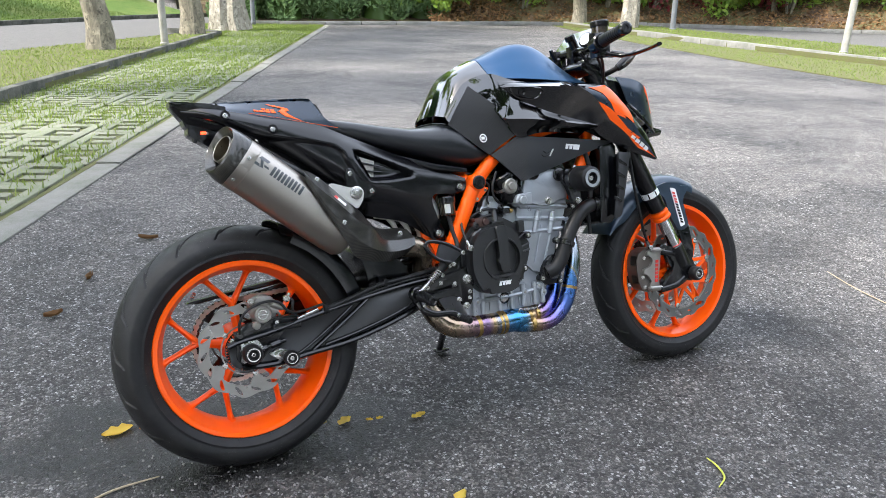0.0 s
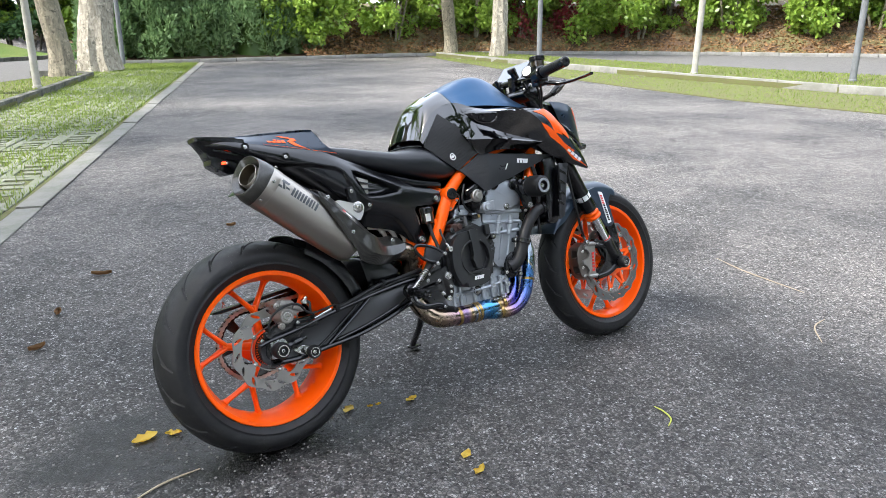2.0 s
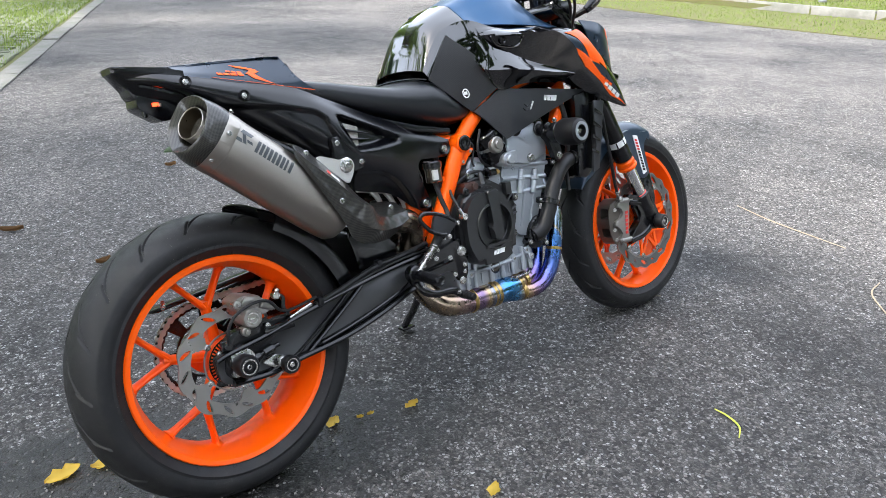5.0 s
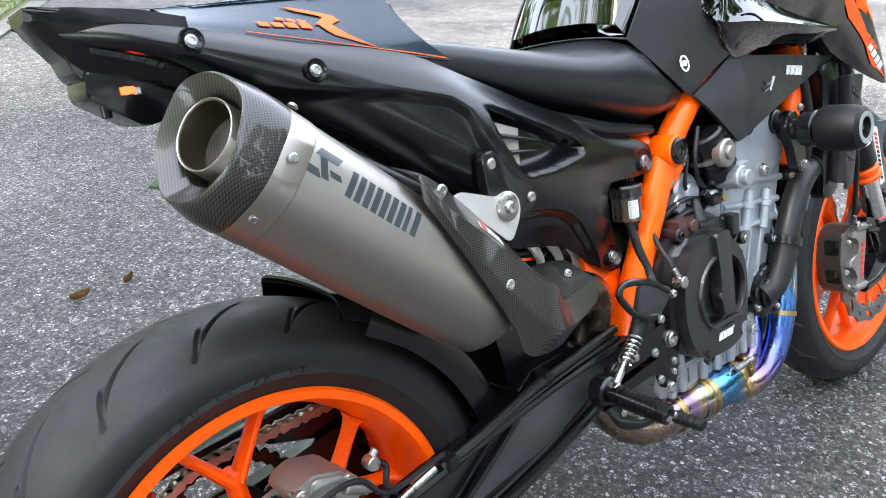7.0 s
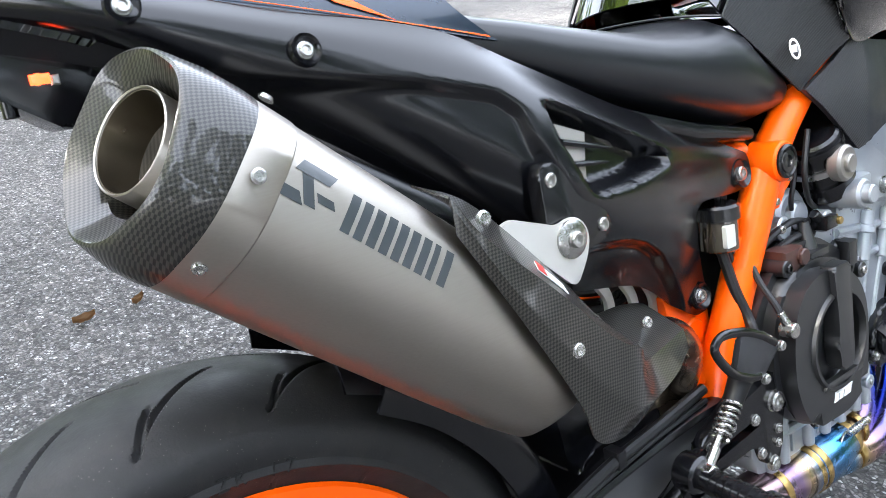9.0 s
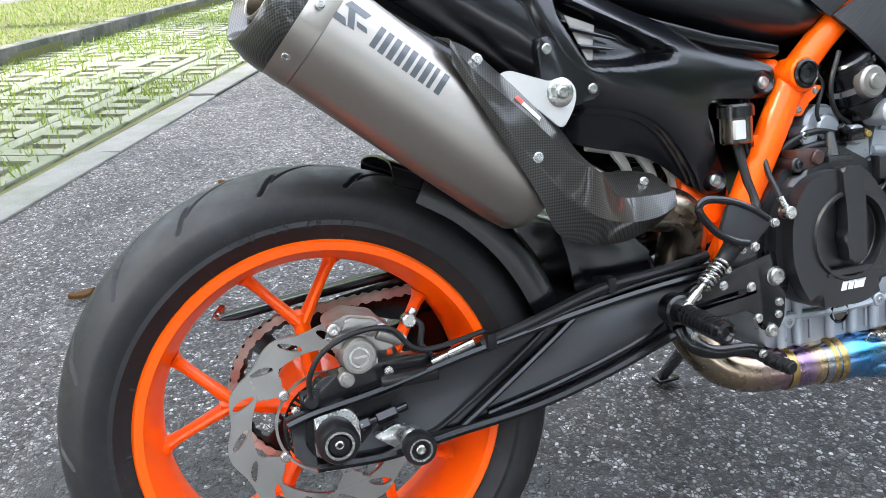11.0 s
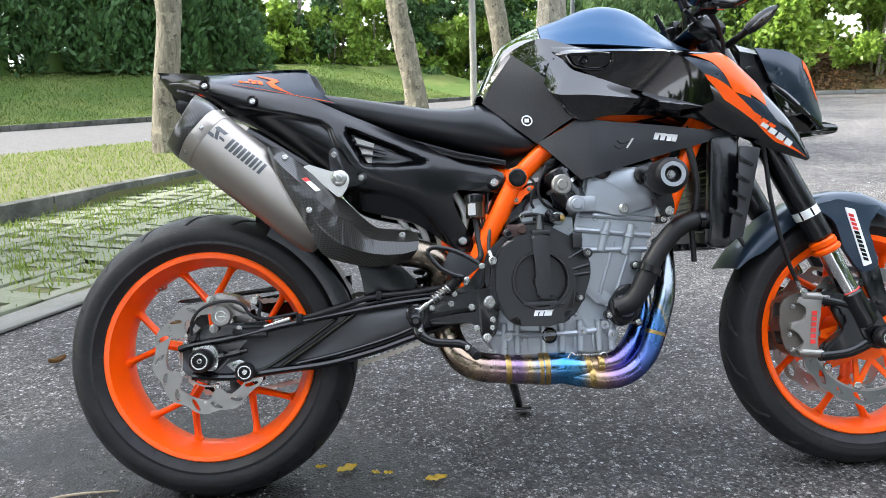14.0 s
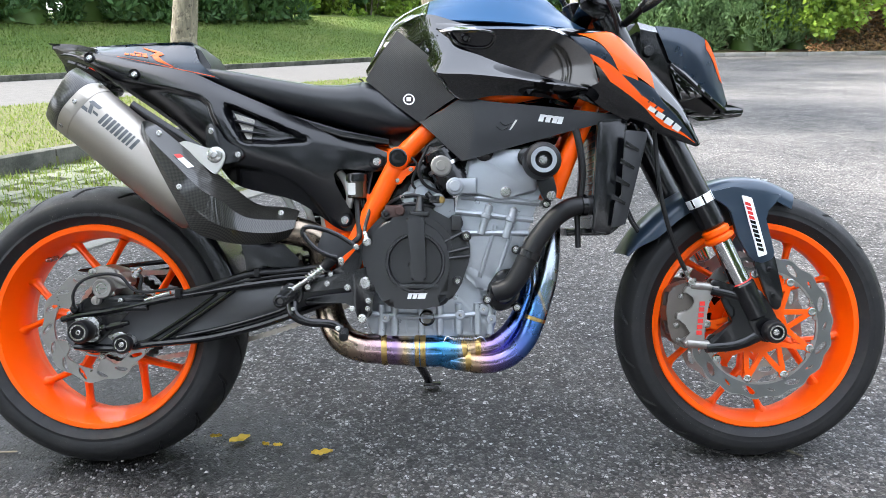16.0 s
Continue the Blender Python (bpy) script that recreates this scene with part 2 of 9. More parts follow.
# ---- materials ----
class Nodes:
    def __init__(self, name):
        self.m = bpy.data.materials.new(name)
        self.m.use_nodes = True
        self.t = self.m.node_tree
        self.b = self.t.nodes["Principled BSDF"]
        self.co = self.t.nodes.new("ShaderNodeTexCoord").outputs["Object"]

    def link(self, a, b):
        self.t.links.new(a, b)

    def put(self, **kw):
        for k, v in kw.items():
            self.set(k.replace("_", " ").title().replace("Ior", "IOR"), v)
        return self

    def set(self, key, v):
        s = self.b.inputs[key]
        if hasattr(v, "node"):
            self.link(v, s)
        else:
            s.default_value = (*v, 1.0) if isinstance(v, tuple) and len(v) == 3 else v

    def noise(self, scale, detail=3.0, rough=0.55, vec=None, dist=0.0):
        n = self.t.nodes.new("ShaderNodeTexNoise")
        n.inputs["Scale"].default_value, n.inputs["Detail"].default_value, n.inputs["Roughness"].default_value = scale, detail, rough
        n.inputs["Distortion"].default_value = dist
        self.link(vec or self.co, n.inputs["Vector"])
        return n.outputs["Fac"]

    def voronoi(self, scale, feature="F1", out="Distance", vec=None, rnd=1.0):
        n = self.t.nodes.new("ShaderNodeTexVoronoi")
        n.feature = feature
        n.inputs["Scale"].default_value = scale
        n.inputs["Randomness"].default_value = rnd
        self.link(vec or self.co, n.inputs["Vector"])
        return n.outputs[out]

    def math(self, op, a, b=0.0, c=0.0):
        n = self.t.nodes.new("ShaderNodeMath")
        n.operation = op
        for i, v in enumerate((a, b, c)):
            if hasattr(v, "node"):
                self.link(v, n.inputs[i])
            else:
                n.inputs[i].default_value = v
        return n.outputs[0]

    def ramp(self, fac, stops):
        n = self.t.nodes.new("ShaderNodeValToRGB")
        e = n.color_ramp.elements
        while len(e) < len(stops):
            e.new(0.5)
        for k, (p, c) in zip(e, stops):
            k.position = p
            k.color = (*c, 1) if isinstance(c, tuple) else (c, c, c, 1)
        self.link(fac, n.inputs["Fac"])
        return n.outputs["Color"]

    def mix(self, fac, a, b, mode="MIX"):
        n = self.t.nodes.new("ShaderNodeMix")
        n.data_type, n.blend_type = "RGBA", mode
        for s, v in ((n.inputs[0], fac), (n.inputs[6], a), (n.inputs[7], b)):
            if hasattr(v, "node"):
                self.link(v, s)
            else:
                s.default_value = (*v, 1) if isinstance(v, tuple) else v
        return n.outputs[2]

    def remap(self, v, a, b, c, d):
        n = self.t.nodes.new("ShaderNodeMapRange")
        self.link(v, n.inputs[0])
        for i, x in zip((1, 2, 3, 4), (a, b, c, d)):
            n.inputs[i].default_value = x
        return n.outputs[0]

    def xyz(self):
        n = self.t.nodes.new("ShaderNodeSeparateXYZ")
        self.link(self.co, n.inputs[0])
        return n.outputs

    def mapped(self, rot=(0, 0, 0), scale=(1, 1, 1), loc=(0, 0, 0)):
        n = self.t.nodes.new("ShaderNodeMapping")
        n.inputs["Rotation"].default_value = [radians(a) for a in rot]
        n.inputs["Scale"].default_value = scale
        n.inputs["Location"].default_value = loc
        self.link(self.co, n.inputs["Vector"])
        return n.outputs[0]

    def bump(self, height, strength=0.3, dist=0.002):
        n = self.t.nodes.new("ShaderNodeBump")
        n.inputs["Strength"].default_value, n.inputs["Distance"].default_value = strength, dist
        self.link(height, n.inputs["Height"])
        self.link(n.outputs[0], self.b.inputs["Normal"])
        return self

    def random(self):
        return self.t.nodes.new("ShaderNodeObjectInfo").outputs["Random"]

    def island(self):
        return self.t.nodes.new("ShaderNodeNewGeometry").outputs["Random Per Island"]


def surface(name, colour, rough, metal=0.0, grain=400.0, vary=0.12, bump=0.08, coat=0.0, dirt=0.0, spec=0.5, wear=0.12):
    """A worn, slightly uneven solid colour: broad cloudiness, fine grain, and dust."""
    s = Nodes(name)
    big, fine = s.noise(6.0, 4.0), s.noise(grain, 2.0)
    dark = tuple(c * (1 - vary) for c in colour)
    col = s.mix(big, dark, tuple(min(c * (1 + vary), 1) for c in colour))
    if dirt:
        d = s.math("MULTIPLY", s.ramp(s.noise(14.0, 6.0, 0.7), [(0.45, 0.0), (0.75, 1.0)]), dirt)
        col = s.mix(d, col, (0.30, 0.27, 0.23))
    s.set("Base Color", col)
    s.set("Metallic", metal)
    s.set("Roughness", s.remap(s.noise(30.0, 5.0, 0.65), 0.3, 0.7, max(rough - wear, 0.02), min(rough + wear, 1)))
    s.put(coat_weight=coat, coat_roughness=0.04)
    s.set("Specular IOR Level", spec)
    s.bump(fine, bump, 0.0006)
    return s.m


ORANGE = surface("orange_powder_coat", (0.95, 0.100, 0.0006), 0.36, grain=700, vary=0.05, bump=0.015, coat=0.16, spec=0.22, wear=0.05)
BLACK = surface("satin_black_metal", (0.0035, 0.0035, 0.0045), 0.21, grain=900, vary=0.15, bump=0.003, spec=0.48, wear=0.015)
PLASTIC = surface("matte_black_plastic", (0.0030, 0.0033, 0.0045), 0.20, grain=1500, vary=0.15, bump=0.003, spec=0.46, wear=0.015)
MATTE = surface("matte_black_casting", (0.008, 0.0085, 0.0098), 0.38, grain=1200, vary=0.15, bump=0.012, spec=0.62, wear=0.02)
GLOSS = surface("gloss_black_paint", (0.0015, 0.0015, 0.002), 0.04, grain=60, vary=0.2, bump=0.0, coat=1.0, spec=0.6, wear=0.03)
SEAT = surface("black_seat_vinyl", (0.006, 0.0068, 0.009), 0.30, grain=1300, vary=0.15, bump=0.012, spec=0.50, wear=0.02)
BLUE = surface("matte_blue_paint", (0.012, 0.056, 0.125), 0.36, metal=0.75, grain=1500, vary=0.08, bump=0.02, coat=0.10, wear=0.05)
NAVY = surface("dark_navy_paint", (0.008, 0.018, 0.034), 0.30, metal=0.2, grain=1500, vary=0.1, bump=0.02, coat=0.3, wear=0.05)
SLATE = surface("slate_blue_paint", (0.020, 0.038, 0.062), 0.34, metal=0.2, grain=1500, vary=0.1, bump=0.02, coat=0.2, wear=0.05)
GREY_PANEL = surface("matte_charcoal_paint", (0.017, 0.018, 0.021), 0.40, metal=0.1, grain=1500, vary=0.1, bump=0.05)
CAST = surface("grey_cast_aluminium", (0.335, 0.36, 0.39), 0.37, metal=0.55, grain=500, vary=0.16, bump=0.22, dirt=0.12)
SATIN = surface("satin_black_coating", (0.014, 0.0145, 0.0165), 0.44, grain=1100, vary=0.12, bump=0.012, spec=0.75, wear=0.02)
STEEL = surface("brushed_steel", (0.42, 0.41, 0.40), 0.28, metal=1.0, grain=300, vary=0.10, bump=0.05)
BAND = surface("worn_friction_steel", (0.150, 0.155, 0.152), 0.42, metal=0.8, grain=420, vary=0.18, bump=0.12, dirt=0.1)
DISC = surface("machined_disc_steel", (0.30, 0.29, 0.275), 0.36, metal=0.95, grain=350, vary=0.15, bump=0.12, dirt=0.1)
CHROME = surface("chrome_tube", (0.75, 0.75, 0.76), 0.08, metal=1.0, grain=80, vary=0.04, bump=0.0, wear=0.04)
ALLOY = surface("silver_alloy", (0.42, 0.415, 0.40), 0.24, metal=0.95, grain=600, vary=0.10, bump=0.10)
CALIPER_BODY = surface("bronze_grey_caliper_body", (0.135, 0.118, 0.104), 0.40, metal=0.7, grain=500, vary=0.2, bump=0.16)
CALIPER = surface("titanium_grey_caliper", (0.30, 0.285, 0.265), 0.38, metal=0.8, grain=600, vary=0.12, bump=0.14)
RUBBER = surface("black_rubber", (0.004, 0.004, 0.005), 0.50, spec=0.3, grain=900, vary=0.25, bump=0.18)
HOSE = surface("black_rubber_hose", (0.008, 0.008, 0.009), 0.46, grain=700, vary=0.25, bump=0.2, spec=0.35)
CHAIN = surface("pale_chain_steel", (0.50, 0.455, 0.40), 0.38, metal=0.9, grain=500, vary=0.3, bump=0.2, dirt=0.2)
BRASS = surface("brass_fitting", (0.40, 0.27, 0.10), 0.32, metal=1.0)
WHITE = surface("white_print", (0.80, 0.80, 0.79), 0.45, vary=0.03, bump=0.0)
RED = surface("red_print", (0.62, 0.025, 0.02), 0.42, vary=0.05, bump=0.0)
PRINT = surface("dark_grey_print", (0.030, 0.036, 0.042), 0.24, vary=0.1, bump=0.0, spec=0.9, wear=0.04)
PALE_ALLOY = surface("bead_blasted_alloy", (0.56, 0.55, 0.52), 0.46, metal=0.6, grain=900, vary=0.06, bump=0.06, wear=0.05)
ORANGE_PRINT = surface("orange_print", (0.92, 0.10, 0.002), 0.32, vary=0.04, bump=0.0, coat=0.2, spec=0.3, wear=0.04)
GREYPLASTIC = surface("pale_grey_plastic", (0.50, 0.50, 0.47), 0.5, vary=0.1, bump=0.1, dirt=0.2)
SMOKE = surface("smoked_plastic", (0.03, 0.022, 0.015), 0.15, vary=0.2, bump=0.0, coat=0.6)
BROWN = surface("brown_plastic", (0.040, 0.016, 0.012), 0.45, vary=0.2)
SOOT = surface("sooty_brown_metal", (0.085, 0.068, 0.045), 0.38, metal=0.9, vary=0.3, bump=0.1)
GREEN_PLATE = surface("dark_green_plastic", (0.02, 0.05, 0.015), 0.4)


def _tyre():
    s = Nodes("tyre_rubber")
    dust = s.ramp(s.noise(22.0, 6.0, 0.7), [(0.50, 0.0), (0.78, 1.0)])
    col = s.mix(s.noise(5.0, 4.0), (0.008, 0.008, 0.009), (0.015, 0.015, 0.016))
    grit = s.ramp(s.voronoi(260.0), [(0.05, 1.0), (0.10, 0.0)])
    col = s.mix(s.math("MULTIPLY", grit, s.ramp(s.noise(9.0, 3.0), [(0.52, 0.0), (0.60, 0.55)])), col, (0.40, 0.38, 0.34))
    s.set("Base Color", s.mix(s.math("MULTIPLY", dust, 0.05), col, (0.22, 0.20, 0.17)))
    s.set("Roughness", s.remap(s.noise(40.0, 5.0), 0.3, 0.7, 0.44, 0.62))
    s.set("Specular IOR Level", 0.3)
    s.bump(s.math("ADD", s.noise(500.0, 3.0), s.math("MULTIPLY", s.noise(60.0, 3.0), 1.5)), 0.22, 0.001)
    return s.m


def _titanium():
    s = Nodes("brushed_titanium")
    v = s.mapped((0, 40, 0), (6.0, 260.0, 260.0))
    brush = s.noise(3.0, 4.0, 0.6, v)
    col = s.mix(s.noise(5.0, 4.0), (0.325, 0.297, 0.262), (0.41, 0.38, 0.342))
    s.set("Base Color", s.mix(s.math("MULTIPLY", brush, 0.25), col, (0.28, 0.26, 0.24)))
    s.put(metallic=1.0)
    s.set("Roughness", s.remap(brush, 0.2, 0.8, 0.36, 0.50))
    s.bump(brush, 0.05, 0.0004)
    return s.m


def _carbon():
    s = Nodes("carbon_weave")
    v = s.mapped((0, 40, 0), (1, 1, 1))
    n = s.t.nodes.new("ShaderNodeSeparateXYZ")
    s.link(v, n.inputs[0])
    a = s.math("ADD", n.outputs[0], s.math("MULTIPLY", n.outputs[1], 0.35))
    b = s.math("ADD", n.outputs[2], s.math("MULTIPLY", n.outputs[1], 0.9))
    k = 2 * math.pi / 0.0040
    w = s.math("MULTIPLY", s.math("SINE", s.math("MULTIPLY", a, k)), s.math("SINE", s.math("MULTIPLY", b, k)))
    f = s.remap(w, -0.25, 0.25, 0.0, 1.0)
    s.set("Base Color", s.mix(f, (0.003, 0.003, 0.003), (0.034, 0.032, 0.027)))
    s.set("Roughness", s.remap(f, 0.0, 1.0, 0.45, 0.30))
    s.put(metallic=0.0, coat_weight=0.6, coat_roughness=0.06)
    s.set("Specular IOR Level", 0.35)
    s.bump(w, 0.15, 0.0004)
    return s.m


def _heat():
    """Titanium pipe tinted by heat: straw, violet and blue bands along its run."""
    s = Nodes("heat_tinted_titanium")
    x = s.xyz()
    wob = s.math("MULTIPLY", s.math("SUBTRACT", s.noise(9.0, 3.0), 0.5), 0.07)
    rise = s.math("MULTIPLY", s.math("MAXIMUM", s.math("SUBTRACT", x[2], 0.29), 0.0), s.math("MAXIMUM", s.math("SUBTRACT", x[0], 0.85), 0.0))
    run = s.math("ADD", s.math("ADD", x[0], s.math("MULTIPLY", rise, 4.0)), s.math("MULTIPLY", wob, 0.6))
    col = s.ramp(s.remap(run, 0.50, 1.10, 0.0, 1.0), [
        (0.0, (0.27, 0.22, 0.17)), (0.12, (0.32, 0.24, 0.17)), (0.21, (0.30, 0.20, 0.22)), (0.28, (0.24, 0.16, 0.28)), (0.318, (0.46, 0.33, 0.17)),
        (0.36, (0.15, 0.24, 0.40)), (0.44, (0.05, 0.24, 0.50)), (0.495, (0.10, 0.27, 0.46)), (0.53, (0.44, 0.31, 0.15)), (0.575, (0.34, 0.22, 0.20)),
        (0.62, (0.20, 0.14, 0.30)), (0.70, (0.10, 0.13, 0.38)), (0.79, (0.06, 0.17, 0.44)), (0.855, (0.10, 0.22, 0.44)), (0.865, (0.44, 0.34, 0.20)), (0.875, (0.20, 0.28, 0.36)), (0.95, (0.24, 0.27, 0.30))])
    s.set("Base Color", col)
    s.put(metallic=1.0)
    s.set("Roughness", s.remap(s.noise(26.0, 5.0), 0.3, 0.7, 0.16, 0.34))
    s.bump(s.noise(300.0, 2.0), 0.03, 0.0005)
    return s.m


def _pad():
    s = Nodes("ribbed_grip_pad")
    v = s.mapped((0, 38, 0))
    n = s.t.nodes.new("ShaderNodeSeparateXYZ")
    s.link(v, n.inputs[0])
    w = s.math("SINE", s.math("MULTIPLY", n.outputs[2], 2 * math.pi / 0.0032))
    s.set("Base Color", s.mix(s.noise(5.0), (0.008, 0.008, 0.009), (0.013, 0.013, 0.014)))
    s.put(roughness=0.46)
    s.bump(s.math("ADD", w, s.noise(900.0)), 0.35, 0.0006)
    return s.m


def _lamp():
    s = Nodes("red_lamp_lens")
    s.put(base_color=(0.5, 0.02, 0.01), roughness=0.15)
    s.set("Emission Color", (1.0, 0.055, 0.015, 1.0))
    s.set("Emission Strength", 1.3)
    return s.m


def _glass(name, tint, rough=0.02):
    s = Nodes(name)
    s.put(base_color=tint, roughness=rough, transmission_weight=1.0, ior=1.45)
    return s.m


def _mesh():
    s = Nodes("pale_woven_mesh")
    x = s.xyz()
    k = 2 * math.pi / 0.0030
    w = s.math("MULTIPLY", s.math("SINE", s.math("MULTIPLY", x[0], k)), s.math("SINE", s.math("MULTIPLY", x[2], k)))
    s.set("Base Color", s.mix(s.remap(w, -0.2, 0.4, 0.0, 1.0), (0.50, 0.48, 0.44), (0.16, 0.15, 0.14)))
    s.put(roughness=0.45, metallic=0.4)
    s.bump(w, 0.4, 0.0006)
    return s.m


MESH = _mesh()
TYRE, TITAN, CARBON, HEAT, PAD, LAMP = _tyre(), _titanium(), _carbon(), _heat(), _pad(), _lamp()
LENS = _glass("clear_lens", (0.9, 0.92, 0.93))


def _asphalt():
    s = Nodes("worn_asphalt")
    x = s.xyz()
    stones = s.voronoi(125.0, out="Color")
    edge = s.voronoi(125.0, "DISTANCE_TO_EDGE")
    sep = s.t.nodes.new("ShaderNodeSeparateColor")
    s.link(stones, sep.inputs[0])
    coarse = s.voronoi(66.0, out="Color")
    sep2 = s.t.nodes.new("ShaderNodeSeparateColor")
    s.link(coarse, sep2.inputs[0])
    tone = s.ramp(sep.outputs[0], [(0.0, 0.005), (0.45, 0.025), (0.75, 0.085), (0.92, 0.17), (1.0, 0.30)])
    tone = s.mix(s.ramp(sep2.outputs[1], [(0.91, 0.0), (0.975, 1.0)]), tone, (0.29, 0.285, 0.28))
    gap = s.ramp(edge, [(0.02, 0.0), (0.16, 1.0)])
    tone = s.mix(gap, (0.006, 0.006, 0.007), tone)
    # dust gathers in broad pale drifts
    drift = s.ramp(s.noise(0.55, 5.0, 0.62), [(0.36, 0.0), (0.66, 1.0)])
    fine = s.ramp(s.noise(3.2, 6.0, 0.7), [(0.35, 0.0), (0.75, 1.0)])
    grit = s.remap(sep.outputs[1], 0.0, 1.0, 0.10, 1.55)
    dust = s.math("MULTIPLY", s.math("MULTIPLY", s.math("ADD", s.math("MULTIPLY", drift, 0.55), s.math("MULTIPLY", fine, 0.30)), 0.62), grit)
    # pale tint grows away from the bike, painting in sheen and unshaded ground
    fx, fy = s.math("SUBTRACT", x[0], 0.4), s.math("ADD", x[1], 0.2)
    away = s.math("SQRT", s.math("ADD", s.math("MULTIPLY", fx, fx), s.math("MULTIPLY", fy, fy)))
    dust = s.math("MULTIPLY", dust, s.remap(away, 1.0, 4.4, 0.95, 2.3))
    col = s.mix(dust, tone, (0.240, 0.219, 0.206))
    # each stone keeps its own tone under the dust, with dark pits between
    col = s.mix(1.0, col, s.ramp(sep.outputs[2], [(0.0, 0.38), (0.40, 0.80), (0.8, 1.24), (1.0, 1.65)]), "MULTIPLY")
    col = s.mix(s.math("MULTIPLY", s.math("SUBTRACT", 1.0, gap), 0.50), col, (0.008, 0.008, 0.009))
    # a pale turning scuff swept by a car's tyre
    sx, sy = s.math("SUBTRACT", x[0], 2.17), s.math("SUBTRACT", x[1], 7.35)
    ring = s.math("ABSOLUTE", s.math("SUBTRACT", s.math("SQRT", s.math("ADD", s.math("MULTIPLY", sx, sx), s.math("MULTIPLY", sy, sy))), s.math("ADD", 6.13, s.math("MULTIPLY", s.noise(1.3, 2.0), 0.08))))
    scuff = s.math("MULTIPLY", s.remap(ring, 0.010, 0.045, 1.0, 0.0), s.math("MULTIPLY", s.remap(x[0], 3.4, 4.2, 0.0, 1.0), s.ramp(s.noise(2.4, 4.0), [(0.42, 0.0), (0.66, 0.28)])))
    col = s.mix(scuff, col, (0.26, 0.245, 0.23))
    # mottled wear and hairline cracks
    col = s.mix(1.0, col, s.ramp(s.noise(17.0, 6.0, 0.75), [(0.30, 0.55), (0.70, 1.30)]), "MULTIPLY")
    warp = s.t.nodes.new("ShaderNodeVectorMath")
    warp.operation = "MULTIPLY_ADD"
    warp.inputs[1].default_value = (0.35, 0.35, 0.0)
    wn3 = s.t.nodes.new("ShaderNodeTexNoise")
    wn3.inputs["Scale"].default_value, wn3.inputs["Detail"].default_value = 2.2, 5.0
    s.link(s.co, wn3.inputs["Vector"])
    s.link(wn3.outputs["Color"], warp.inputs[0])
    s.link(s.co, warp.inputs[2])
    crack = s.ramp(s.voronoi(0.55, "DISTANCE_TO_EDGE", vec=warp.outputs[0]), [(0.0, 1.0), (0.006, 0.0)])
    patchy = s.ramp(s.noise(0.8, 3.0), [(0.48, 0.0), (0.60, 0.75)])
    col = s.mix(s.math("MULTIPLY", crack, patchy), col, (0.010, 0.010, 0.010))
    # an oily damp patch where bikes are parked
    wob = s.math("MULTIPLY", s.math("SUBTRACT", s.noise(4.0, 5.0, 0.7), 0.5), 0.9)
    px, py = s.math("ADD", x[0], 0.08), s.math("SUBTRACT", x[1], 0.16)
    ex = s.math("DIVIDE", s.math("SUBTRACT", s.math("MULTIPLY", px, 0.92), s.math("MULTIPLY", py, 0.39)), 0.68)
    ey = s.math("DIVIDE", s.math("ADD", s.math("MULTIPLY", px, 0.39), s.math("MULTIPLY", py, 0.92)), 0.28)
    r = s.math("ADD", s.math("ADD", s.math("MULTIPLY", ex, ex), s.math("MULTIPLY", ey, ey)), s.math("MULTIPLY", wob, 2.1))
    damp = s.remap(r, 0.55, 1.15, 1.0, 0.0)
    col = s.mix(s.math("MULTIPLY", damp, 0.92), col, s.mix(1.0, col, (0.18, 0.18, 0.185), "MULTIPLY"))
    # soft-edged darker patches beside the parking place
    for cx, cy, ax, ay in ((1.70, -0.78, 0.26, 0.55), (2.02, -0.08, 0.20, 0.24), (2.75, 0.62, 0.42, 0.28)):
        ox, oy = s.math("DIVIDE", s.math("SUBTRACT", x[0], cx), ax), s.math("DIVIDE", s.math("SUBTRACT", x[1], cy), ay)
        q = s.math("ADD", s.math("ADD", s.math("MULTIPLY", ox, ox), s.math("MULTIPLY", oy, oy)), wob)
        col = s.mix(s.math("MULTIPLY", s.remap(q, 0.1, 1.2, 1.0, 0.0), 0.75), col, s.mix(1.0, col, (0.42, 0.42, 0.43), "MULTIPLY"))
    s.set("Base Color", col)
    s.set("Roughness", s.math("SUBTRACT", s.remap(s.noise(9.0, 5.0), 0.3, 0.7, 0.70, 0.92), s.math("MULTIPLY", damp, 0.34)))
    s.set("Specular IOR Level", 0.35)
    s.bump(s.math("ADD", s.math("MULTIPLY", s.ramp(edge, [(0.0, 0.0), (0.35, 1.0)]), sep.outputs[2]), s.math("MULTIPLY", sep2.outputs[0], 0.5)), 0.85, 0.006)
    return s.m


def earth(name, a, b, scale, rough=0.9, bump=0.5, dist=0.02, c=None):
    s = Nodes(name)
    col = s.mix(s.ramp(s.noise(scale, 6.0, 0.7), [(0.3, 0.0), (0.7, 1.0)]), a, b)
    if c:
        col = s.mix(s.ramp(s.noise(scale * 0.12, 4.0), [(0.42, 0.0), (0.62, 1.0)]), col, c)
    s.set("Base Color", col)
    s.put(roughness=rough)
    s.set("Specular IOR Level", 0.2)
    s.bump(s.math("ADD", s.noise(scale * 3, 5.0), s.noise(scale * 14, 3.0)), bump, dist)
    return s.m


